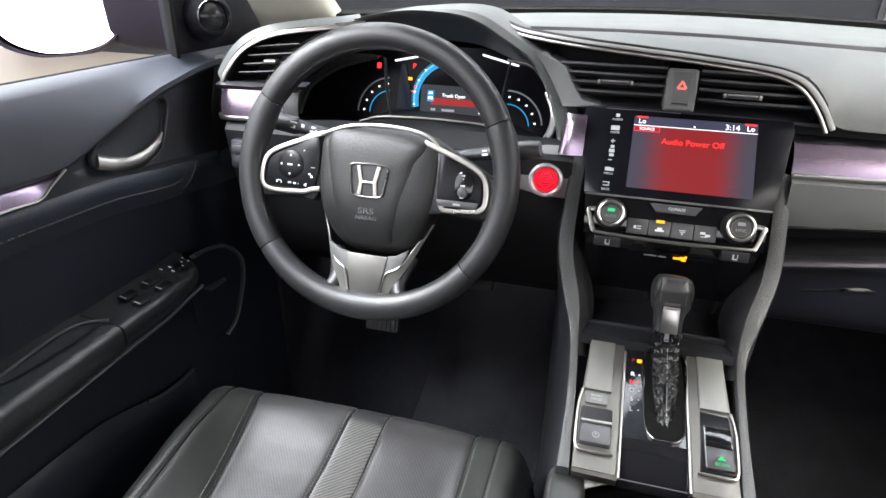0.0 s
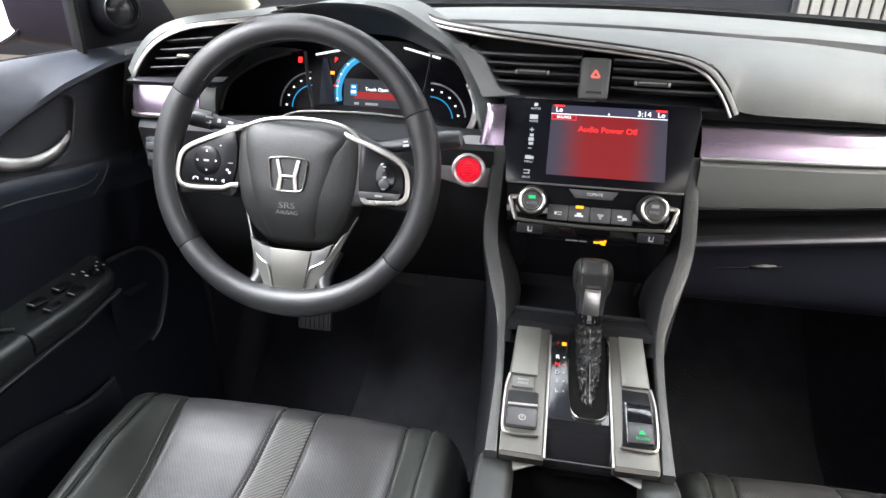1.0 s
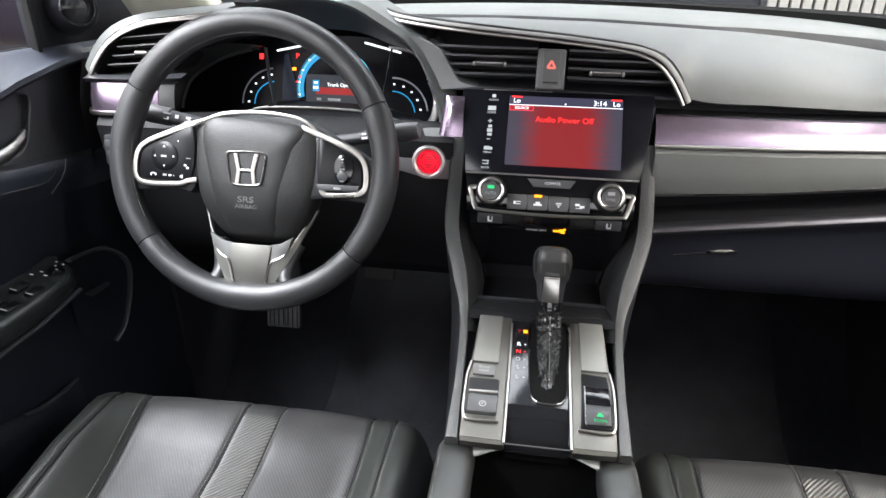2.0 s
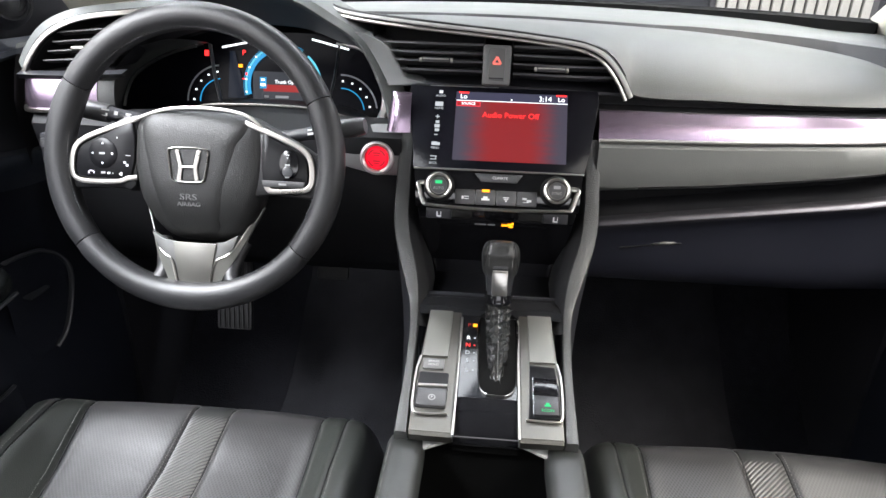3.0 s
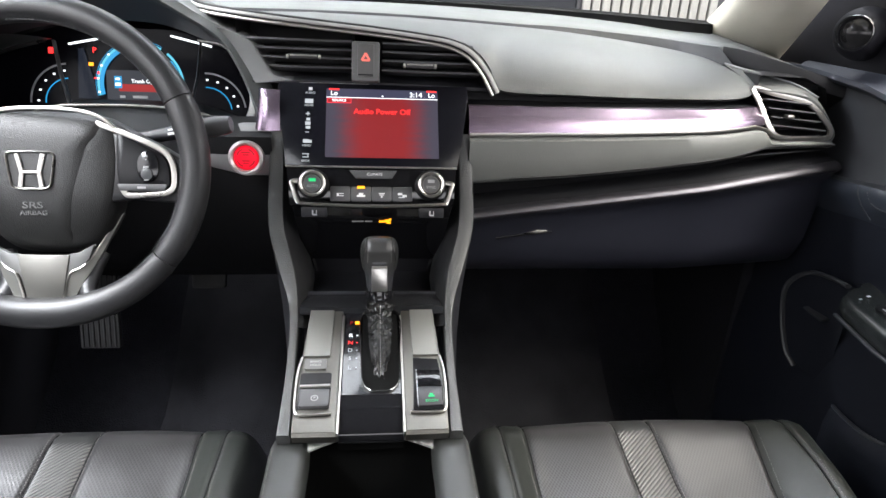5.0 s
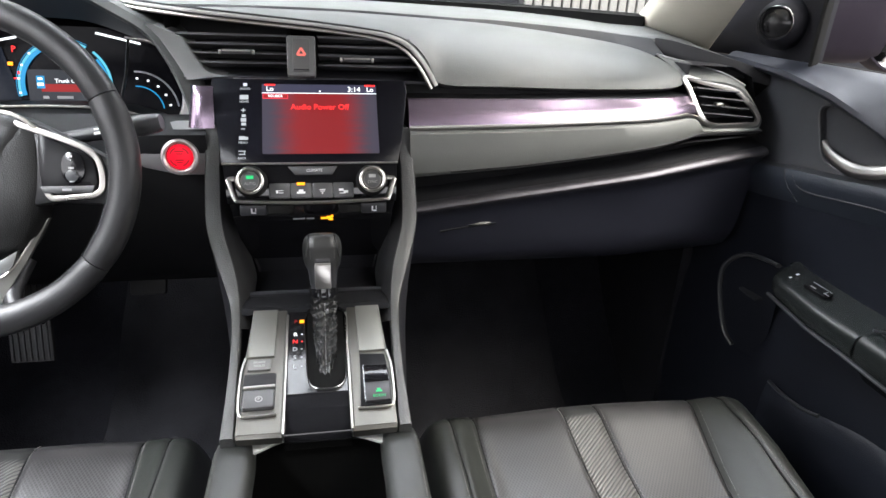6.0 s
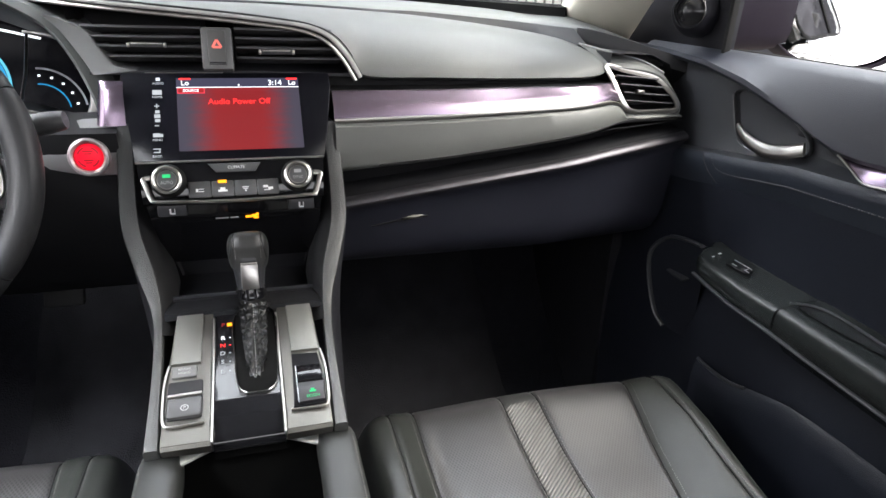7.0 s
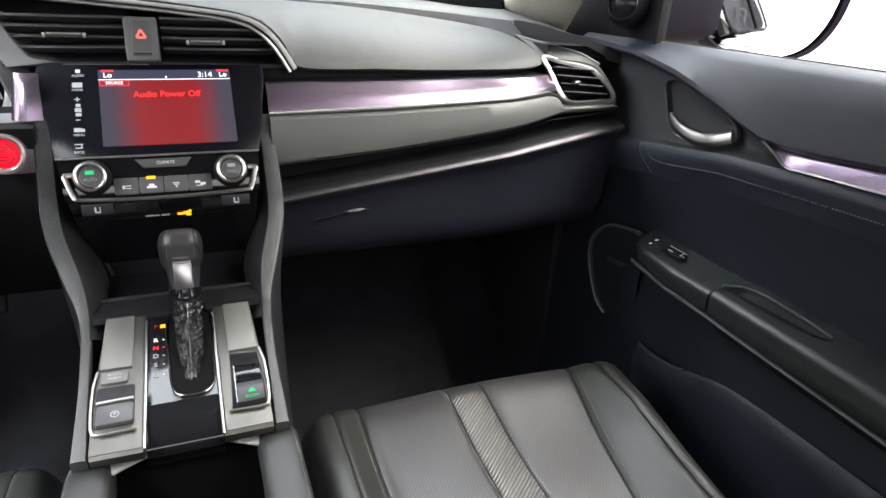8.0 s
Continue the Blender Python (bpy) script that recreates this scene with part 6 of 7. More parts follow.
part("econ_switch", prism([(0.0535, -0.0095), (0.0815, -0.0095), (0.0805, -0.037), (0.0530, -0.038)], 0.004, con(0, -0.192, 0.001), 0.0015), BUTTON_DARK, b, "satin black switch")
part("inlay_edge", sweep([(0.053, -0.175, cz(-0.175) + 0.003), (0.0525, -0.228, cz(-0.228) + 0.003)], oval(0.002, 0.002, 6), up=(0, -0.2, 1)), CHROME_DARK, b)
lettering("ECON", 0.0052, con(0.0685, -0.2235, 0.0052), L_GREEN, b)
part("econ_symbol", joined(rbox(0.007, 0.0025, 0.0004, 0, con(0.0685, -0.217, 0.0053)), rbox(0.004, 0.005, 0.0004, 0, con(0.0685, -0.2155, 0.0053))), L_GREEN, b)

# padded console edges between the seats
for sgn in (-1, 1):
    pts = [(0.0885, -0.236, 0.490), (0.0885, -0.240, 0.499), (0.0885, -0.252, 0.505), (0.0885, -0.30, 0.507), (0.0880, -0.36, 0.507), (0.088, -0.55, 0.505), (0.088, -0.75, 0.50)]
    sz = [(0.55, 0.4), (0.85, 0.75), (1, 1), (1, 1), (1.02, 1), (1.05, 1), (1.05, 1)]
    side = thing("console_pad", "padded grey leatherette console edge beside the seat", "armrest", "console pads", at=(sgn * 0.0885, -0.5, 0.47))
    part("pad", sweep(cat([(sgn * x, y, z - 0.022) for x, y, z in pts], 4), oval(0.043, 0.044, 16, 3.2), sizes=cat(sz, 4)), PAD_SKIN, side, "grey leatherette padding")
    stitches([(sgn * (x + 0.0165), y, z + 0.0002 - 0.003) for x, y, z in cat(pts[1:], 8)], "stitching", side, up=(sgn * 0.5, 0, 1), step=0.0042, size=0.0006)

# ---- gear selector ----
gear = thing("gear_selector", "black leather gear lever with ruffled boot in the console", "gear lever", at=(0.0105, -0.13, 0.55))
gate = [(-0.012, 0.062), (0.033, 0.062), (0.0335, -0.02), (0.032, -0.055), (0.024, -0.068), (0.0105, -0.070), (-0.003, -0.068), (-0.010, -0.055), (-0.0125, -0.02)]
# flat near-black plate in place of the shaded opening round the boot
part("gate_shade", prism([(x, y) for x, y in gate], 0.0012, con(0, -0.135, 0.0), 0.0003), BLACK, gear)
part("gate_ring", sweep([tuple(con(x, -0.135 + y, 0.0018).translation) for x, y in cat(gate, 4, True)], oval(0.0022, 0.0045, 8), up=(0, -0.2, 1), closed=True), CHROME_DARK, gear, "thin dark chrome ring of the gate")
foot0, head0 = Vector((0.0105, -0.148, cz(-0.148))), Vector((0.0095, -0.062, 0.590))
rings = []
for i in range(81):
    t = i / 80
    cpt = foot0 + (head0 - foot0) * t
    w = 0.0098 + 0.0072 * t ** 0.8 + 0.0025 * max(0.0, 1 - t * 8)
    l = 0.046 * (1 - t) ** 1.2 + 0.0150
    ring = []
    for k in range(72):
        a = 2 * math.pi * k / 72
        ca, sa = math.cos(a), math.sin(a)
        f = 0.0009 * math.sin(t * 62 + 3.2 * math.sin(a * 2 + 1)) * min(1, t * 2.5) + 0.0011 * math.sin(a * 9 + 5 * noise.noise((ca * 2, sa * 2, t * 5))) + 0.0022 * abs(noise.noise((ca * 5, sa * 5, t * 26))) - 0.0012 * math.exp(-(ca / 0.12) ** 2)
        f *= 0.35 if t > 0.9 else 1.0
        ring.append((cpt.x + (w + f) * ca, cpt.y + (l * 0.85 + f) * sa, cpt.z + 0.22 * l * sa * (1 - t) - 0.002 * (1 - t) + f * 0.5))
    rings.append(ring)
part("boot", loft(rings, True, True), BOOT, gear, "ruffled black leather boot")
stitches([(0.0105 + 0.0 * t, foot0.y - 0.043 * (1 - t) ** 1.2 - 0.0135 + (head0.y - foot0.y) * t, foot0.z + (head0.z - foot0.z) * t + 0.002) for t in np.linspace(0.06, 0.85, 14)], "stitching", gear, up=(0, -1, 0.6), step=0.004, size=0.0005)
axis = (Vector((0.0075, -0.036, 0.655)) - head0).normalized()
part("collar", lathe([(0.0185, -0.012), (0.0192, -0.007), (0.0178, -0.003), (0.0188, 0.001), (0.0178, 0.004)], 28, Matrix.Translation(head0) @ axis.to_track_quat("Z", "Y").to_matrix().to_4x4()), GLOSS, gear, "gloss black collar")
sec = [(0.002, 0.0172, 0.0170), (0.012, 0.0180, 0.0178), (0.024, 0.0195, 0.0190), (0.0295, 0.0212, 0.0212), (0.036, 0.0234, 0.0236), (0.046, 0.0246, 0.0255), (0.055, 0.0250, 0.0272), (0.0625, 0.0238, 0.0262), (0.0680, 0.0215, 0.0240), (0.0715, 0.0180, 0.0200), (0.0732, 0.0120, 0.0130), (0.0738, 0.004, 0.004)]
AX = Matrix.Translation(head0) @ Matrix(((1, 0, 0, 0), (0, axis.z, axis.y, 0), (0, -axis.y, axis.z, 0), (0, 0, 0, 1)))
for name, mat, label, lo, hi, k in (("knob", KNOB_LEATHER, "black leather knob", 0.0285, 1.0, 1.0), ("neck", BUTTON_DARK, "dark plastic neck of the knob", -1.0, 0.0315, 0.965)):
    rings = [[tuple(AX @ Vector((x, y, z))) for x, y in oval(2 * w * k, 2 * d * k, 36, 3.4)] for z, w, d in cat(sec, 4) if lo < z < hi]
    part(name, loft(rings, True, True), mat, gear, label)
part("knob_face", prism(round_rect(0.0205, 0.031, 0.0015, 3), 0.004, basis(tuple(AX @ Vector((0, -0.0178, 0.0175))), (1, 0, 0), tuple(axis + Vector((0, -0.10, 0)))), 0.001), CHROME_SOFT, gear, "silver front plate")
part("knob_edge", prism(round_rect(0.0200, 0.0022, 0.0008, 2), 0.003, basis(tuple(AX @ Vector((0, -0.0205, 0.0340))), (1, 0, 0), tuple(axis)), 0.0006), CHROME, gear, "bright edge of the plate")
part("knob_button", prism(round_rect(0.0185, 0.0055, 0.0015, 3), 0.004, basis(tuple(AX @ Vector((0, -0.0205, 0.0385))), (1, 0, 0), tuple(axis)), 0.001), BUTTON_DARK, gear, "dark release button")
for a in (-62, -28, 28, 62):
    q = AX @ Vector((0.0186 * math.sin(radians(a)), -0.0186 * math.cos(radians(a)), 0.002))
    part("claw", rbox(0.0034, 0.0022, 0.0095, 0.0008, Matrix.Translation(q) @ pose(0, 0, 0, -15, 0, a)), CHROME_DARK, gear, "bright claw of the collar")
for sgn in (-1, 1):
    part("knob_seam", sweep(cat([tuple(AX @ Vector((sgn * x, y, z))) for x, y, z in ((0.0215, -0.0232, 0.040), (0.0190, -0.0268, 0.052), (0.0172, -0.0258, 0.0615), (0.0160, -0.0190, 0.0702), (0.0150, 0.0, 0.0732))], 4), oval(0.0012, 0.0012, 6), up=(0, -1, 0.5)), RUBBER, gear, "dark seam of the leather")
    stitches([tuple(AX @ Vector((sgn * 0.0150, y, z))) for y, z in ((-0.0235, 0.040), (-0.0262, 0.052), (-0.0250, 0.062), (-0.018, 0.0700), (0.0, 0.0722))], "stitching", gear, up=(0, -1, 0.5), step=0.003, size=0.0004)
for ch_, y, m in (("R", -0.113, L_WHITE), ("N", -0.1255, L_RED), ("D", -0.1385, L_KEY), ("S", -0.152, L_KEY), ("L", -0.167, L_KEY)):
    lettering(ch_, 0.0085, con(-0.0265, y, 0.0008), m, gear)
    bars([(0, 0, 0.002, 0.0012)], con(-0.0185, y, 0.0008), m, gear)
lettering("P", 0.0085, con(-0.0265, -0.090, 0.0008), L_DIMRED, gear)
bars([(0, 0, 0.0055, 0.0055)], con(-0.0190, -0.090, 0.0009), L_AMBER, gear, "indicator")


# ---- front seats ----
def seat(cx, top, band, label, lean=0.0, flare=0.0):
    """A front seat cushion: perforated middle, woven band, bolsters with piping, skirts."""
    s = thing("car_seat", label, "car seat", "front seats", at=(cx, -0.40, 0.2))
    FRONT = -0.088

    def height(u, y):
        d = FRONT - y
        base = top - 0.030 * min(1, d / 0.16) - 0.012 * min(1, max(0, d - 0.16) / 0.3)
        inn = abs(seam_u(math.copysign(0.165, u), d)) - 0.015
        bol = 0.036 * np.clip((abs(u) - inn) / (0.200 - inn), 0, 1) ** 1.3 * min(1, d / 0.15)
        edge = -0.060 * np.clip((abs(u) - 0.214) / 0.038, 0, 1) ** 2.4
        nose = -0.075 * max(0.0, 1 - d / 0.072) ** 2.6
        return base + bol + edge + nose + 0.0015 * noise.noise((u * 14 + cx * 9, y * 11, 3))

    def wx(u, d):
        """The cushion narrows a little backwards on the door side."""
        return cx + (u * (1 - (0.45 if cx < 0 else 0.66) * min(max(d, 0.0), 0.32)) if u * cx > 0 else u)

    def front_y(u):
        return FRONT - 0.030 * (abs(u) / 0.25) ** 3

    def seam_u(u, d):
        """Where a seam runs at a depth behind the front: those on the door side lean in or flare out."""
        k = min(max(d, 0.0), 0.36)
        if u * cx > 0 and abs(abs(u) - 0.165) < 0.004:
            return u * (1 - lean * k)
        if u * cx > 0 and abs(abs(u) - 0.2005) < 0.006:
            return u * (1 + flare * k)
        return u

    def patch(name, u0, u1, mat, lab, nu, dip=0.0045):
        us = [u0, u0 + 0.0015, u0 + 0.005] + list(np.linspace(u0 + 0.010, u1 - 0.010, nu)) + [u1 - 0.005, u1 - 0.0015, u1]
        ds = [0, 0.004, 0.010, 0.018, 0.028, 0.04, 0.055, 0.07, 0.085, 0.10, 0.12, 0.15, 0.2, 0.26, 0.34, 0.44, 0.55, 0.67]
        rows = []
        for u in us:
            e = min(u - u0, u1 - u)
            sink = dip * max(0.0, 1 - e / 0.008) ** 2
            row = []
            for d in ds:
                a, b = seam_u(u0, d), seam_u(u1, d)
                v = a + (b - a) * (u - u0) / (u1 - u0)
                row.append((wx(v, d), front_y(v) - d, height(v, FRONT - d) - sink))
            rows.append(row)
        part(name, loft(rows), mat, s, lab)

    patch("insert", -0.165, band - 0.0255, PERFORATED, "perforated grey leather", 12)
    patch("insert", band + 0.0255, 0.165, PERFORATED, "perforated grey leather", 12)
    patch("centre_band", band - 0.0255, band + 0.0255, WEAVE, "woven carbon-look band", 6, 0.003)
    for sgn in (-1, 1):
        a, b = sorted((sgn * 0.165, sgn * 0.200))
        patch("bolster_inner", a, b, LEATHER, "black leather bolster", 5)
        a, b = sorted((sgn * 0.200, sgn * 0.252))
        patch("bolster_outer", a, b, LEATHER, "black leather bolster side", 8)
        side = []
        for d in (0, 0.01, 0.028, 0.055, 0.11, 0.2, 0.34, 0.67):
            y, z = front_y(0.252) - d, height(0.252, FRONT - d) - 0.0045
            side.append([(wx(sgn * 0.252, d), y, z), (wx(sgn * 0.258, d), y, z - 0.03), (wx(sgn * 0.255, d), y - 0.005, z - 0.10), (wx(sgn * 0.24, d), y - 0.03, 0.22)])
        part("side_skirt", loft(side), LEATHER, s)
        for u in (0.2015, 0.168):
            stitches([(wx(seam_u(sgn * u, d) + sgn * 0.0035, d), front_y(u) - d, height(seam_u(sgn * u, d) + sgn * 0.0035, FRONT - d) + 0.0004) for d in np.linspace(0.006, 0.5, 70)], "stitching", s, step=0.0034, size=0.00045)
        stitches([(wx(band + sgn * 0.0292, d), front_y(0.03) - d, height(0.0292, FRONT - d) + 0.0002) for d in np.linspace(0.006, 0.5, 70)], "stitching", s, step=0.0034, size=0.00045)
        pip = [(wx(seam_u(sgn * 0.2005, d), d), front_y(0.2) - d, height(seam_u(sgn * 0.2, d), FRONT - d) - 0.0035) for d in (0.0, 0.01, 0.018, 0.028, 0.04, 0.055, 0.08, 0.11, 0.15, 0.2, 0.3, 0.44, 0.6)]
        part("piping", sweep(pip, oval(0.003, 0.003, 6)), RUBBER, s)
        sea = [(wx(seam_u(sgn * 0.165, d), d), front_y(0.165) - d, height(seam_u(sgn * 0.165, d), FRONT - d) - 0.0036) for d in np.linspace(0.0, 0.6, 40)]
        part("seam", sweep(sea, oval(0.0026, 0.002, 6)), RUBBER, s)
        sea = [(wx(band + sgn * 0.0256, d), front_y(0.0256) - d, height(band + sgn * 0.0256, FRONT - d) - 0.0030) for d in np.linspace(0.0, 0.6, 40)]
        part("seam", sweep(sea, oval(0.0026, 0.002, 6)), RUBBER, s)
    front = []
    for u in np.linspace(-0.252, 0.252, 24):
        y, z = front_y(u), height(u, FRONT) - 0.002
        front.append([(cx + u, y, z), (cx + u, y + 0.004, z - 0.02), (cx + u, y, z - 0.06), (cx + u * 0.97, y - 0.03, 0.24), (cx + u * 0.95, y - 0.06, 0.20)])
    part("front_skirt", loft(front), LEATHER, s, "black leather front edge")
    part("base", rbox(0.44, 0.60, 0.10, 0.01, pose(cx, -0.48, 0.17)), DARK, s, "dark seat frame")
    part("rail", joined(rbox(0.04, 0.62, 0.06, 0.005, pose(cx - 0.19, -0.48, 0.10)), rbox(0.04, 0.62, 0.06, 0.005, pose(cx + 0.19, -0.48, 0.10))), RUBBER, s)
    return s


seat(-0.380, 0.443, 0.013, "black leather driver seat cushion with perforated middle and woven band", 0.62, 0.10)
seat(0.367, 0.436, -0.013, "black leather passenger seat cushion with perforated middle and woven band", 0.75, 0.10)


# ---- doors ----
CREASE = [(-0.9, 0.798), (-0.50, 0.796), (-0.40, 0.788), (-0.30, 0.7795), (-0.225, 0.778), (-0.193, 0.787), (-0.118, 0.813), (-0.035, 0.836), (0.061, 0.853), (0.168, 0.860), (0.26, 0.862)]
SEAM = [(-0.9, 0.763), (-0.45, 0.7565), (-0.296, 0.7505), (-0.161, 0.744), (-0.056, 0.729), (-0.004, 0.724), (0.069, 0.713), (0.26, 0.700)]


def door(s, label):
    d = thing("door_1" if s < 0 else "door_2", label, "car door", kind="structure", at=(s * 0.74, -0.2, 0.5))

    def P(x, y, z):
        return (s * x, y, z)

    ys = np.linspace(0.26, -0.90, 40)
    top, mid, low = [], [], []
    for y in ys:
        c, m = lerp_table(CREASE, y)[0], lerp_table(SEAM, y)[0]
        top.append([P(0.80, y, 0.862), P(0.775, y, 0.873), P(0.762, y, 0.8745), P(0.749, y, 0.871), P(0.738, y, 0.862), P(0.724, y, c + (0.862 - c) * 0.5), P(0.712, y, c + 0.008), P(0.711, y, c + 0.001), P(0.717, y, c - 0.005), P(0.738, y, c - 0.008)])
        mid.append([P(0.738, y, c - 0.006), P(0.742, y, (c * 2 + m) / 3), P(0.740, y, (c + 2 * m) / 3), P(0.728, y, m + 0.006), P(0.713, y, m + 0.002)])
        low.append([P(0.713, y, m + 0.002), P(0.708, y, m - 0.004), P(0.707, y, m - 0.014), P(0.714, y, m - 0.034), P(0.722, y, m - 0.050), P(0.728, y, 0.62), P(0.728, y, 0.57), P(0.722, y, 0.52), P(0.708, y, 0.46), P(0.700, y, 0.38), P(0.698, y, 0.25), P(0.71, y, 0.10)])
    part("upper_panel", loft(top), DOOR_SKIN, d, "soft grey-black upper door panel")
    part("middle_panel", loft(mid), DOOR_DARK, d, "black recessed door panel")
    part("padded_roll", loft([r[:5] for r in low]), DOOR_LOW, d, "soft black padded roll above the stitching")
    # panel coloured darker than the roll to imitate its downward-facing shade
    part("lower_panel", loft([r[4:] for r in low]), DOOR_SHADED, d, "black lower door panel, darkened for shade under the roll")
    part("outer_skin", rbox(0.03, 1.16, 0.75, 0.01, pose(s * 0.83, -0.32, 0.47)), WHITE_PAINT, d, "white painted outer skin")
    # stitched seams
    stitches([P(0.7080, y, lerp_table(SEAM, y)[0] - 0.025) for y in np.linspace(-0.07, -0.85, 60)], "stitching", d, up=(-s, 0, 0), step=0.0045, size=0.0009)
    stitches([P(x, y, z) for x, y, z in cat([(0.7058, -0.012, 0.720), (0.7055, -0.022, 0.7095), (0.7062, -0.040, 0.7042), (0.7080, -0.07, 0.7059)], 5)], "stitching", d, up=(-s, 0, 0), step=0.0045, size=0.0009)
    # thin grey line imitating the lit edge beside the stitching
    part("edge_highlight", sweep([P(0.7075, 0.010, 0.723), P(0.7060, 0.004, 0.712), P(0.710, -0.004, 0.697), P(0.718, -0.020, 0.680)], oval(0.0016, 0.0020, 6), up=(-s, 0, 0)), NICHE_RIM, d)
    # handle recess and lever
    rec = cat([(-0.002, 0.815), (-0.012, 0.785), (-0.030, 0.752), (-0.065, 0.742), (-0.119, 0.742), (-0.160, 0.762), (-0.150, 0.785), (-0.110, 0.805), (-0.060, 0.822), (-0.020, 0.825)], 4, True)
    bz = part("handle_bezel", sweep([P(0.734, y, z) for y, z in rec], oval(0.004, 0.008, 8), up=(-s, 0, 0), closed=True), NICHE_RIM, d, "grey rim of the handle recess")
    part("handle_bowl", loft([[P(0.735, y, z) for y, z in rec], [P(0.752, -0.08 + (y + 0.08) * 0.9, 0.785 + (z - 0.785) * 0.9) for y, z in rec], [P(0.757, -0.08, 0.785)] * len(rec)], True), HARD, bz)
    lev = cat([(0.728, -0.030, 0.775), (0.722, -0.042, 0.769), (0.717, -0.060, 0.763), (0.714, -0.085, 0.757), (0.714, -0.112, 0.755), (0.717, -0.138, 0.760), (0.724, -0.160, 0.769)], 5)
    k = len(lev)
    part("door_handle", sweep([P(*p) for p in lev], oval(0.0135, 0.008, 10), up=(-s, 0, 0.4), sizes=[(0.55 + 0.95 * math.sin(math.pi / 2 * min(1, 1.1 * i / k)), 1) for i in range(k)]), LEVER, bz, "satin chrome pull lever")
    part("lock_tab", rbox(0.010, 0.014, 0.010, 0.003, pose(s * 0.742, -0.136, 0.785)), HARD, bz)
    # silver trim behind the handle
    rows = []
    for y in (-0.226, -0.235, -0.246, -0.257, -0.268, -0.30, -0.40, -0.495, -0.60, -0.88):
        rise = min(0.020, 0.085 * max(0.0, -0.26 - y))
        zt, zb = 0.7765 + rise, 0.7765 + 0.5 * rise - 0.022 * min(1, (-0.222 - y) / 0.046)
        rows.append([P(0.732, y, zt + 0.004), P(0.724, y, zt - 0.001), P(0.717, y, (zt + zb) / 2), P(0.712, y, zb), P(0.716, y, zb - 0.003)])
    t2 = part("trim_insert", loft(rows), TRIM, d, "satin trim with a violet sheen")
    part("chrome_edge", sweep([P(0.7115, y, z) for y, z in cat([(-0.222, 0.778), (-0.245, 0.766), (-0.266, 0.7545), (-0.30, 0.7560), (-0.40, 0.7600), (-0.495, 0.7640), (-0.60, 0.7645), (-0.88, 0.7645)], 4)], oval(0.003, 0.004, 8), up=(-s, 0, 0)), CHROME, t2, "chrome edge")
    # armrest: switch panel ahead, padded rest behind
    arm = []
    for y, xi, zt, zb in ((-0.046, 0.712, 0.580, 0.566), (-0.052, 0.690, 0.579, 0.560), (-0.066, 0.672, 0.577, 0.556), (-0.09, 0.663, 0.575, 0.553), (-0.164, 0.658, 0.574, 0.549), (-0.240, 0.658, 0.574, 0.547)):
        arm.append([P(0.730, y, zt + 0.012), P(0.712, y, zt + 0.010), P(xi + 0.011, y, zt + 0.0058), P(xi + 0.0050, y, zt + 0.0046), P(xi + 0.0020, y, zt + 0.0024), P(xi + 0.0005, y, zt - 0.001), P(xi, y, zt - 0.006), P(xi + 0.001, y, zb + 0.006), P(xi + 0.004, y, zb), P(xi + 0.03, y, zb - 0.02), P(0.730, y, zb - 0.03)])
    sw = part("switch_panel", loft(arm, True, True), ARMREST_SKIN, d, "dark switch panel on the armrest")
    arm = []
    for y in (-0.242, -0.245, -0.30, -0.40, -0.55, -0.75, -0.88):
        g = 0.0 if y < -0.243 else 0.003
        zt, zb, xi = 0.576 - 0.014 * max(0, -y - 0.24), 0.545 - 0.035 * max(0, -y - 0.24), 0.657 + g
        arm.append([P(0.730, y, zt + 0.012 - g), P(0.712, y, zt + 0.011 - g), P(xi + 0.012, y, zt + 0.0068 - g), P(xi + 0.0055, y, zt + 0.0055 - g), P(xi + 0.0022, y, zt + 0.003 - g), P(xi + 0.0006, y, zt - 0.001), P(xi, y, zt - 0.007), P(xi + 0.001, y, zb + 0.006), P(xi + 0.005, y, zb), P(xi + 0.03, y, zb - 0.03), P(0.730, y, zb - 0.05)])
    part("armrest", loft(arm, True, True), ARMREST_SKIN, d, "padded black armrest")
    cup = cat([(0.684, -0.250), (0.700, -0.262), (0.707, -0.285), (0.705, -0.33), (0.700, -0.385), (0.690, -0.375), (0.684, -0.33), (0.680, -0.28)], 4, True)
    zz = lambda y: 0.5880 - 0.014 * max(0, -y - 0.24)
    part("pull_cup", loft([[P(x, y, zz(y)) for x, y in cup], [P(x, y, zz(y) - 0.0015) for x, y in cup], [P(0.694, -0.31, 0.578)] * len(cup)], True), DARK, d, "black pull cup in the armrest")
    part("cup_edge", sweep([P(x + 0.001, y, zz(y) + 0.001) for x, y in cat([(0.676, -0.244), (0.700, -0.258), (0.709, -0.285), (0.707, -0.33), (0.701, -0.39)], 5)], oval(0.004, 0.0035, 8)), NICHE_RIM, d)
    part("under_line", sweep([P(0.662, -0.075, 0.556), P(0.6585, -0.16, 0.5475), P(0.6585, -0.226, 0.546), P(0.662, -0.30, 0.5400), P(0.662, -0.45, 0.5345), P(0.662, -0.80, 0.5225)], oval(0.007, 0.005, 8)), NICHE_RIM, d)
    if s > 0:
        part("window_switch", prism(round_rect(0.016, 0.040, 0.002, 3), 0.004, basis(P(0.694, -0.130, 0.585), (1, 0, 0.2), (0, 1, 0)), 0.001), GLOSS, sw, "single window switch")
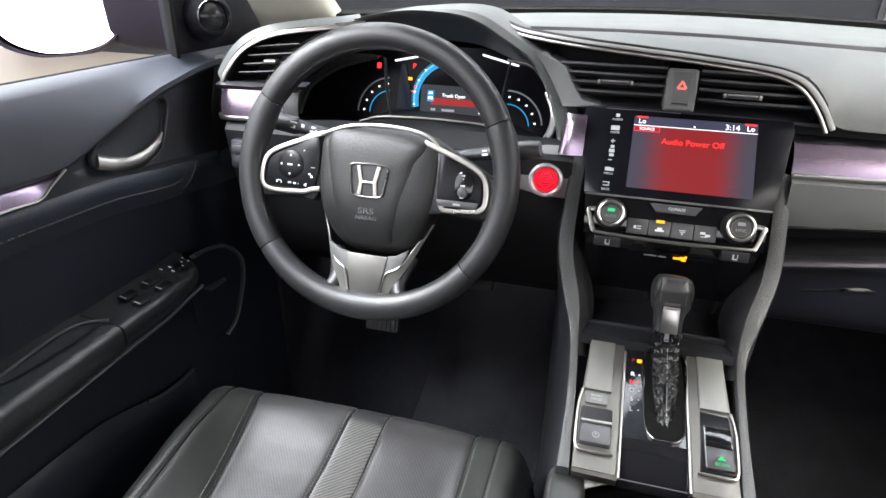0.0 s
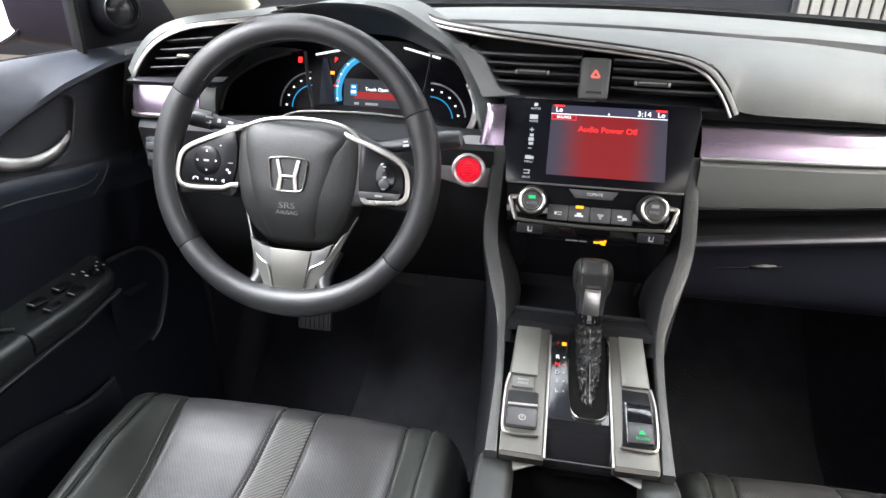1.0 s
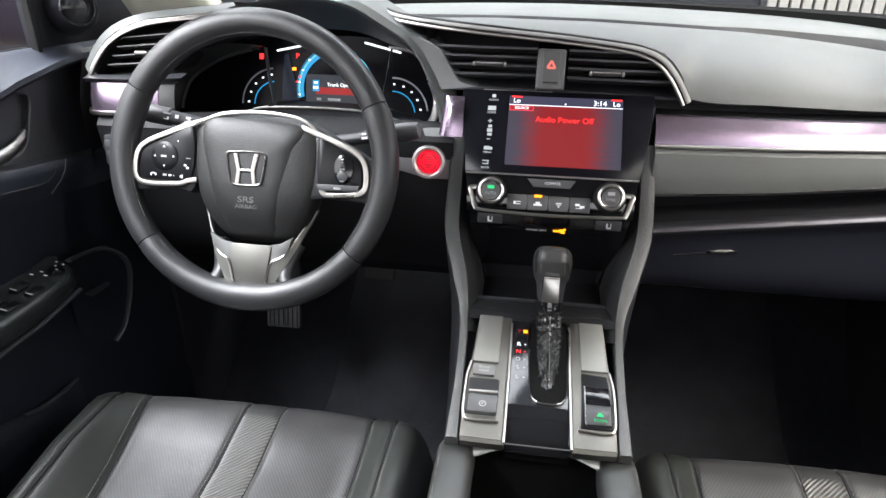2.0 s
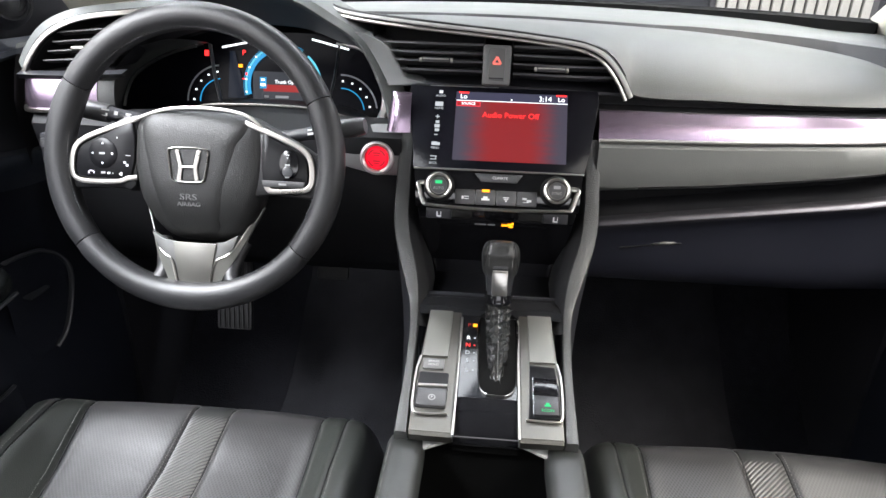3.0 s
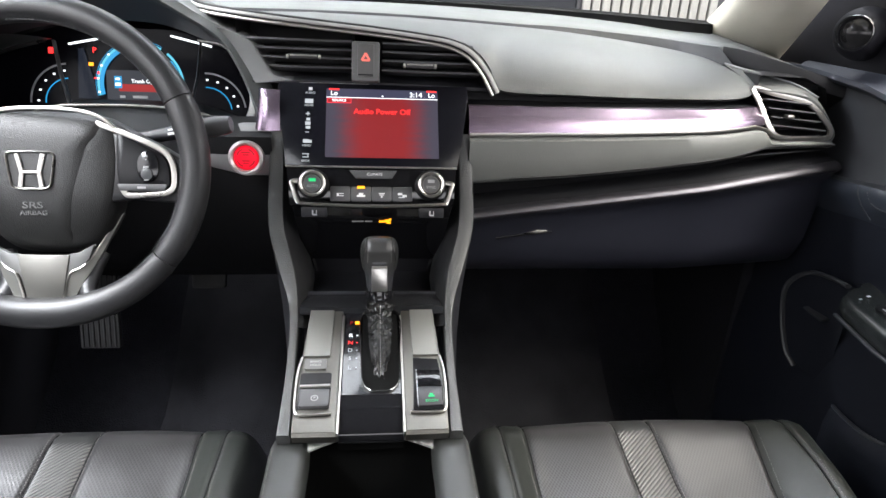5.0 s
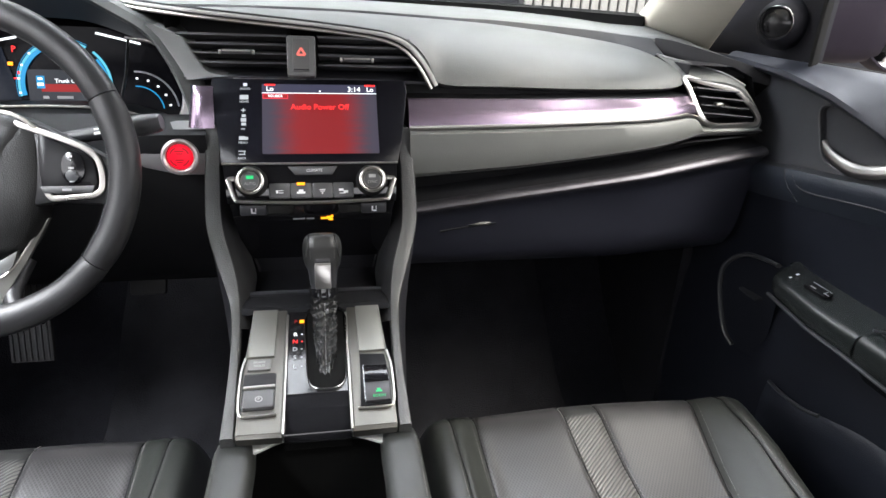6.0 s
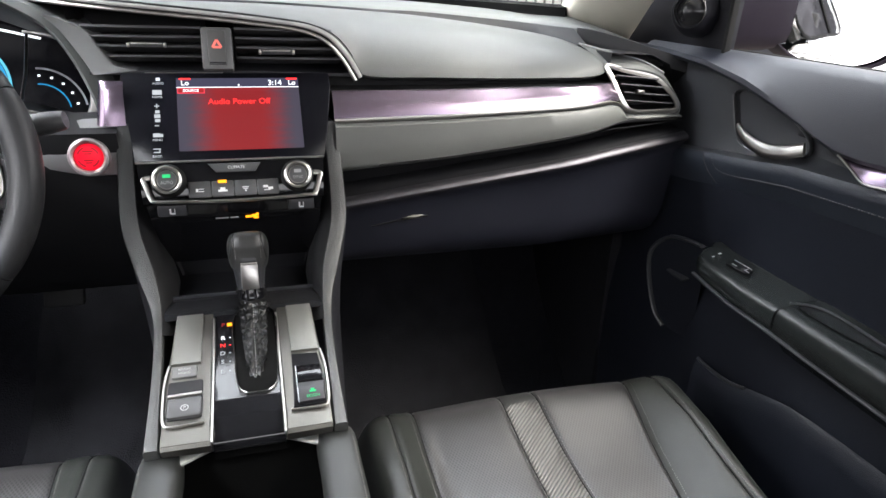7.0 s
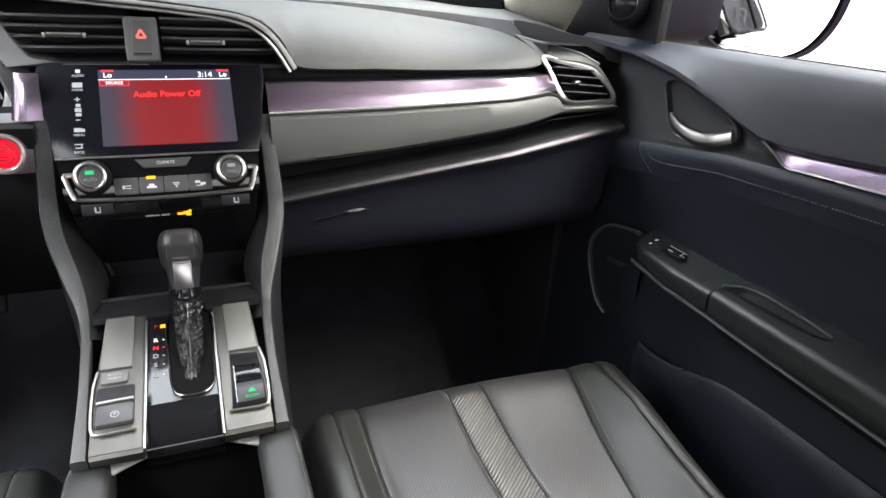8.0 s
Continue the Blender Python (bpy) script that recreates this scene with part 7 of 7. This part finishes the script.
        bars([(-0.004, 0.006, 0.002, 0.010), (0.0, -0.014, 0.007, 0.0015), (-0.003, -0.018, 0.0015, 0.010), (0.006, 0, 0.0012, 0.036)], basis(P(0.694, -0.130, 0.5895), (1, 0, 0.2), (0, 1, 0)), GREY_PRINT, sw)
        bars([(0.0, 0.045, 0.005, 0.004), (-0.014, 0.042, 0.004, 0.003)], basis(P(0.700, -0.125, 0.5875), (1, 0, 0.2), (0, 1, 0)), WHITE_PRINT, sw)
    else:
        for k in range(4):
            x, y = 0.680 + 0.022 * (k % 2), -0.135 - 0.044 * (k // 2)
            part("window_switch", prism(round_rect(0.014, 0.026, 0.002, 3), 0.003, basis(P(x, y, 0.581 + 0.2 * (x - 0.68)), (1, 0, -0.2), (0, 1, 0)), 0.0012), POD_BLACK, sw, "window switch")
            bars([(0, -0.010, 0.010, 0.0014)], basis(P(x, y, 0.5843 + 0.2 * (x - 0.68)), (1, 0, -0.2), (0, 1, 0)), WHITE_PRINT, sw)
        part("mirror_dial", lathe([(0, 0.006), (0.009, 0.006), (0.011, 0.004), (0.011, 0)], 20, basis(P(0.690, -0.080, 0.584), (1, 0, -0.2), (0, 1, 0))), GLOSS, sw, "round mirror control")
        bars([(0.006, 0.010, 0.003, 0.002), (-0.006, 0.012, 0.003, 0.002), (0.0, 0.002, 0.003, 0.002), (0.008, -0.006, 0.004, 0.002), (-0.004, -0.020, 0.005, 0.002), (0.006, -0.026, 0.005, 0.002), (-0.010, -0.032, 0.005, 0.002)], basis(P(0.692, -0.078, 0.592), (1, 0, -0.2), (0, 1, 0)), WHITE_PRINT, sw)
    # pull grip frame ahead of the armrest and pocket below
    grip = cat([(0.700, -0.04, 0.583), (0.702, 0.0, 0.578), (0.700, 0.040, 0.568), (0.694, 0.066, 0.545), (0.690, 0.074, 0.518), (0.690, 0.062, 0.475), (0.690, 0.034, 0.430), (0.694, 0.010, 0.412)], 5)
    part("grip_frame", sweep([P(*p) for p in grip], oval(0.007, 0.010, 8), up=(-s, 0, 0.2)), NICHE_RIM, d, "grey rim of the storage niche")
    part("niche", loft([[P(x + 0.003, y - 0.002, z) for x, y, z in grip], [P(x + 0.006, -0.046 + (y + 0.046) * 0.5, z) for x, y, z in grip], [P(0.708, -0.046, z) for x, y, z in grip]]), DOOR_SHADED, d)
    part("niche_shelf", loft([[P(0.6880, 0.020, 0.5170), P(0.6870, 0.0, 0.5165), P(0.6890, -0.022, 0.5160)], [P(0.7020, 0.020, 0.5190), P(0.7020, 0.0, 0.5185), P(0.7020, -0.022, 0.5180)]], thick=0.003), NICHE_RIM, d, "small dark shelf in the niche")
    pk = cat([(0.694, -0.092, 0.408), (0.688, -0.12, 0.411), (0.686, -0.155, 0.414), (0.688, -0.185, 0.419), (0.692, -0.22, 0.430), (0.696, -0.30, 0.445), (0.698, -0.50, 0.45), (0.698, -0.80, 0.45)], 4)
    part("pocket_rim", loft([[P(x, y, z) for x, y, z in pk], [P(x - 0.006, y, z - 0.006) for x, y, z in pk], [P(x - 0.010, y, z - 0.03) for x, y, z in pk], [P(x - 0.008, y, z - 0.16) for x, y, z in pk], [P(x + 0.01, y, 0.16) for x, y, z in pk]]), DOOR_SHADED, d, "black door pocket")
    # paler grey on this short stretch imitates the lip's highlight
    part("pocket_lip", sweep([P(x - 0.002, y, z) for x, y, z in pk[:15]], oval(0.006, 0.006, 8)), NICHE_RIM, d, "pocket lip, paler grey as a painted highlight")
    # sail panel with the small loudspeaker
    sail = [(0.42, 0.862), (0.38, 0.92), (0.28, 1.03), (0.085, 1.06), (0.058, 0.98), (0.062, 0.866)]
    sl = part("sail_panel", prism([(-s * y, z) for y, z in sail], 0.012, basis((s * 0.768, 0, 0), (0, -s, 0), (0, 0, 1)), 0.003), SAIL_SKIN, d, "dark sail panel")
    SPK = basis((s * 0.716, 0.115, 0.928), (0.7, -s, 0), (0, 0.1, 1))
    tw = part("tweeter", lathe([(0.0, 0.001), (0.008, 0.003), (0.012, 0.001), (0.018, 0.000), (0.0225, 0.001), (0.0240, 0.005), (0.0265, 0.005), (0.030, 0.000), (0.036, -0.014), (0.040, -0.035)], 36, SPK), SAIL_SKIN, sl, "small round loudspeaker pod")
    part("tweeter_ring", lathe([(0.0232, 0.004), (0.0245, 0.0066), (0.0262, 0.004)], 36, SPK), CHROME_DARK, tw, "thin dark chrome ring")
    part("tweeter_dome", lathe([(0.0, 0.0105), (0.008, 0.0090), (0.015, 0.0055), (0.0205, 0.0015), (0.0225, 0.001)], 32, SPK), SILL_BLACK, tw, "shiny domed grille")
    part("window_frame", sweep([P(0.752, 0.060, 0.868), P(0.747, 0.053, 0.98), P(0.735, 0.030, 1.10)], oval(0.009, 0.012, 8, 4), up=(-s, 0, 0)), RUBBER, d, "black window channel")
    part("belt_strip", sweep([P(0.772, 0.062, 0.8725), P(0.772, -0.30, 0.8725), P(0.772, -0.88, 0.8725)], oval(0.008, 0.006, 8)), RUBBER, d)
    return d


door(-1, "grey-black driver door panel with chrome handle and padded armrest")
door(1, "grey-black passenger door panel with chrome handle and padded armrest")


# ---- door mirrors ----
def door_mirror(s, label):
    m = thing("door_mirror", label, "wing mirror", "door mirrors", at=(s * 0.95, 0.14, 0.9))
    out = [(0.185, 0.895), (0.150, 0.868), (0.095, 0.853), (0.040, 0.851), (0.0, 0.855), (-0.045, 0.872), (-0.075, 0.905), (-0.090, 0.95), (-0.092, 1.01), (0.10, 1.03), (0.19, 1.00), (0.20, 0.94)]
    out = cat([(y, z + (0.012 if s < 0 else 0.0)) for y, z in out], 4, True)

    def Q(y, z, d, k=1.0):
        y, z = 0.055 + (y - 0.055) * k, 0.94 + (z - 0.94) * k
        # the glass looks back and a little inwards
        nx, ny, nz = (0.243, 0.970, 0.0) if s < 0 else (0.436, 0.900, -0.021)
        f = (nx * (1.0046 - 0.04) + ny * 0.906 - nz * 0.01) / (nx * 0.91 + ny * (y + 0.8) + nz * (z - 0.95))
        return (s * (0.04 + 0.91 * f + d * 0.1), -0.8 + (y + 0.8) * f + d, 0.95 + (z - 0.95) * f)

    # one dark colour for the black rim and the shaded shell
    part("shell", loft([[Q(y, z, -0.006, 1.0) for y, z in out], [Q(y, z, -0.010, 1.05) for y, z in out], [Q(y, z, 0.03, 1.07) for y, z in out], [Q(y, z, 0.08, 0.85) for y, z in out], [Q(y, z, 0.10, 0.4) for y, z in out], [Q(y, z, 0.105, 0.02) for y, z in out]], True), MIRROR_SHADE, m, "shell with black rim, coloured dark for shade")
    part("glass", loft([[Q(y, z, 0.002, 0.985) for y, z in out], [Q(y, z, 0.0021, 0.5) for y, z in out], [Q(y, z, 0.0022, 0.02) for y, z in out]], True, True), MIRROR, m, "mirror glass")
    part("foot", sweep([(s * 0.79, 0.20, 0.945), (s * 0.84, 0.20, 0.945), (s * 0.90, 0.19, 0.945), (s * 0.94, 0.19, 0.945)], oval(0.20, 0.17, 16, 4), up=(0, 0, 1), sizes=[(1.1, 1), (1.0, 0.97), (0.8, 0.95), (0.6, 0.9)]), MIRROR_SHADE, m, "mirror foot coloured dark for shade")
    if s > 0:
        # small printed warning along the foot of the glass
        bars([(-0.03, 0, 0.05, 0.0035), (0.02, 0, 0.03, 0.0035), (-0.01, -0.007, 0.06, 0.0035)], basis(Q(0.055, 0.868, -0.002), (1, -0.25 * s, 0), (0, 0, 1)), GREY_PRINT, m, "warning_print")


door_mirror(-1, "dark driver side wing mirror full of white reflection")
door_mirror(1, "dark passenger side wing mirror reflecting the white car flank")

# ---- pedals ----
ped = thing("foot_rest", "grey ribbed foot plate under the steering column", "foot rest", at=(-0.46, 0.22, 0.42))
part("plate", prism(round_rect(0.066, 0.165, 0.004, 3), 0.010, basis((-0.475, 0.215, 0.432), (1, 0, 0), (0, 0.25, 1)), 0.002), PEDAL_GREY, ped, "dull grey plate")
for k in range(7):
    part("rib", rbox(0.003, 0.150, 0.003, 0.001, basis((-0.502 + k * 0.009, 0.2025, 0.431), (1, 0, 0), (0, 0.25, 1)) @ Matrix.Translation((0, 0, 0.0))), PEDAL_GREY, ped)
part("bracket", joined(sweep([(-0.505, 0.205, 0.524), (-0.402, 0.205, 0.519)], oval(0.006, 0.006, 8)), sweep([(-0.505, 0.20, 0.512), (-0.405, 0.20, 0.507)], oval(0.004, 0.004, 8))), CHROME_SOFT, ped, "bright bracket")
brake = thing("brake_pedal", "black rubber brake pedal on a steel arm", "pedal", at=(-0.31, 0.30, 0.43))
part("pad", prism(round_rect(0.062, 0.045, 0.006, 3), 0.012, basis((-0.310, 0.31, 0.434), (1, 0, 0), (0, 0.45, 0.9)), 0.003), PEDAL_DARK, brake, "ribbed rubber pad")
part("lever", sweep([(-0.31, 0.33, 0.45), (-0.31, 0.40, 0.56), (-0.31, 0.42, 0.66)], oval(0.012, 0.02, 8)), DARK, brake)
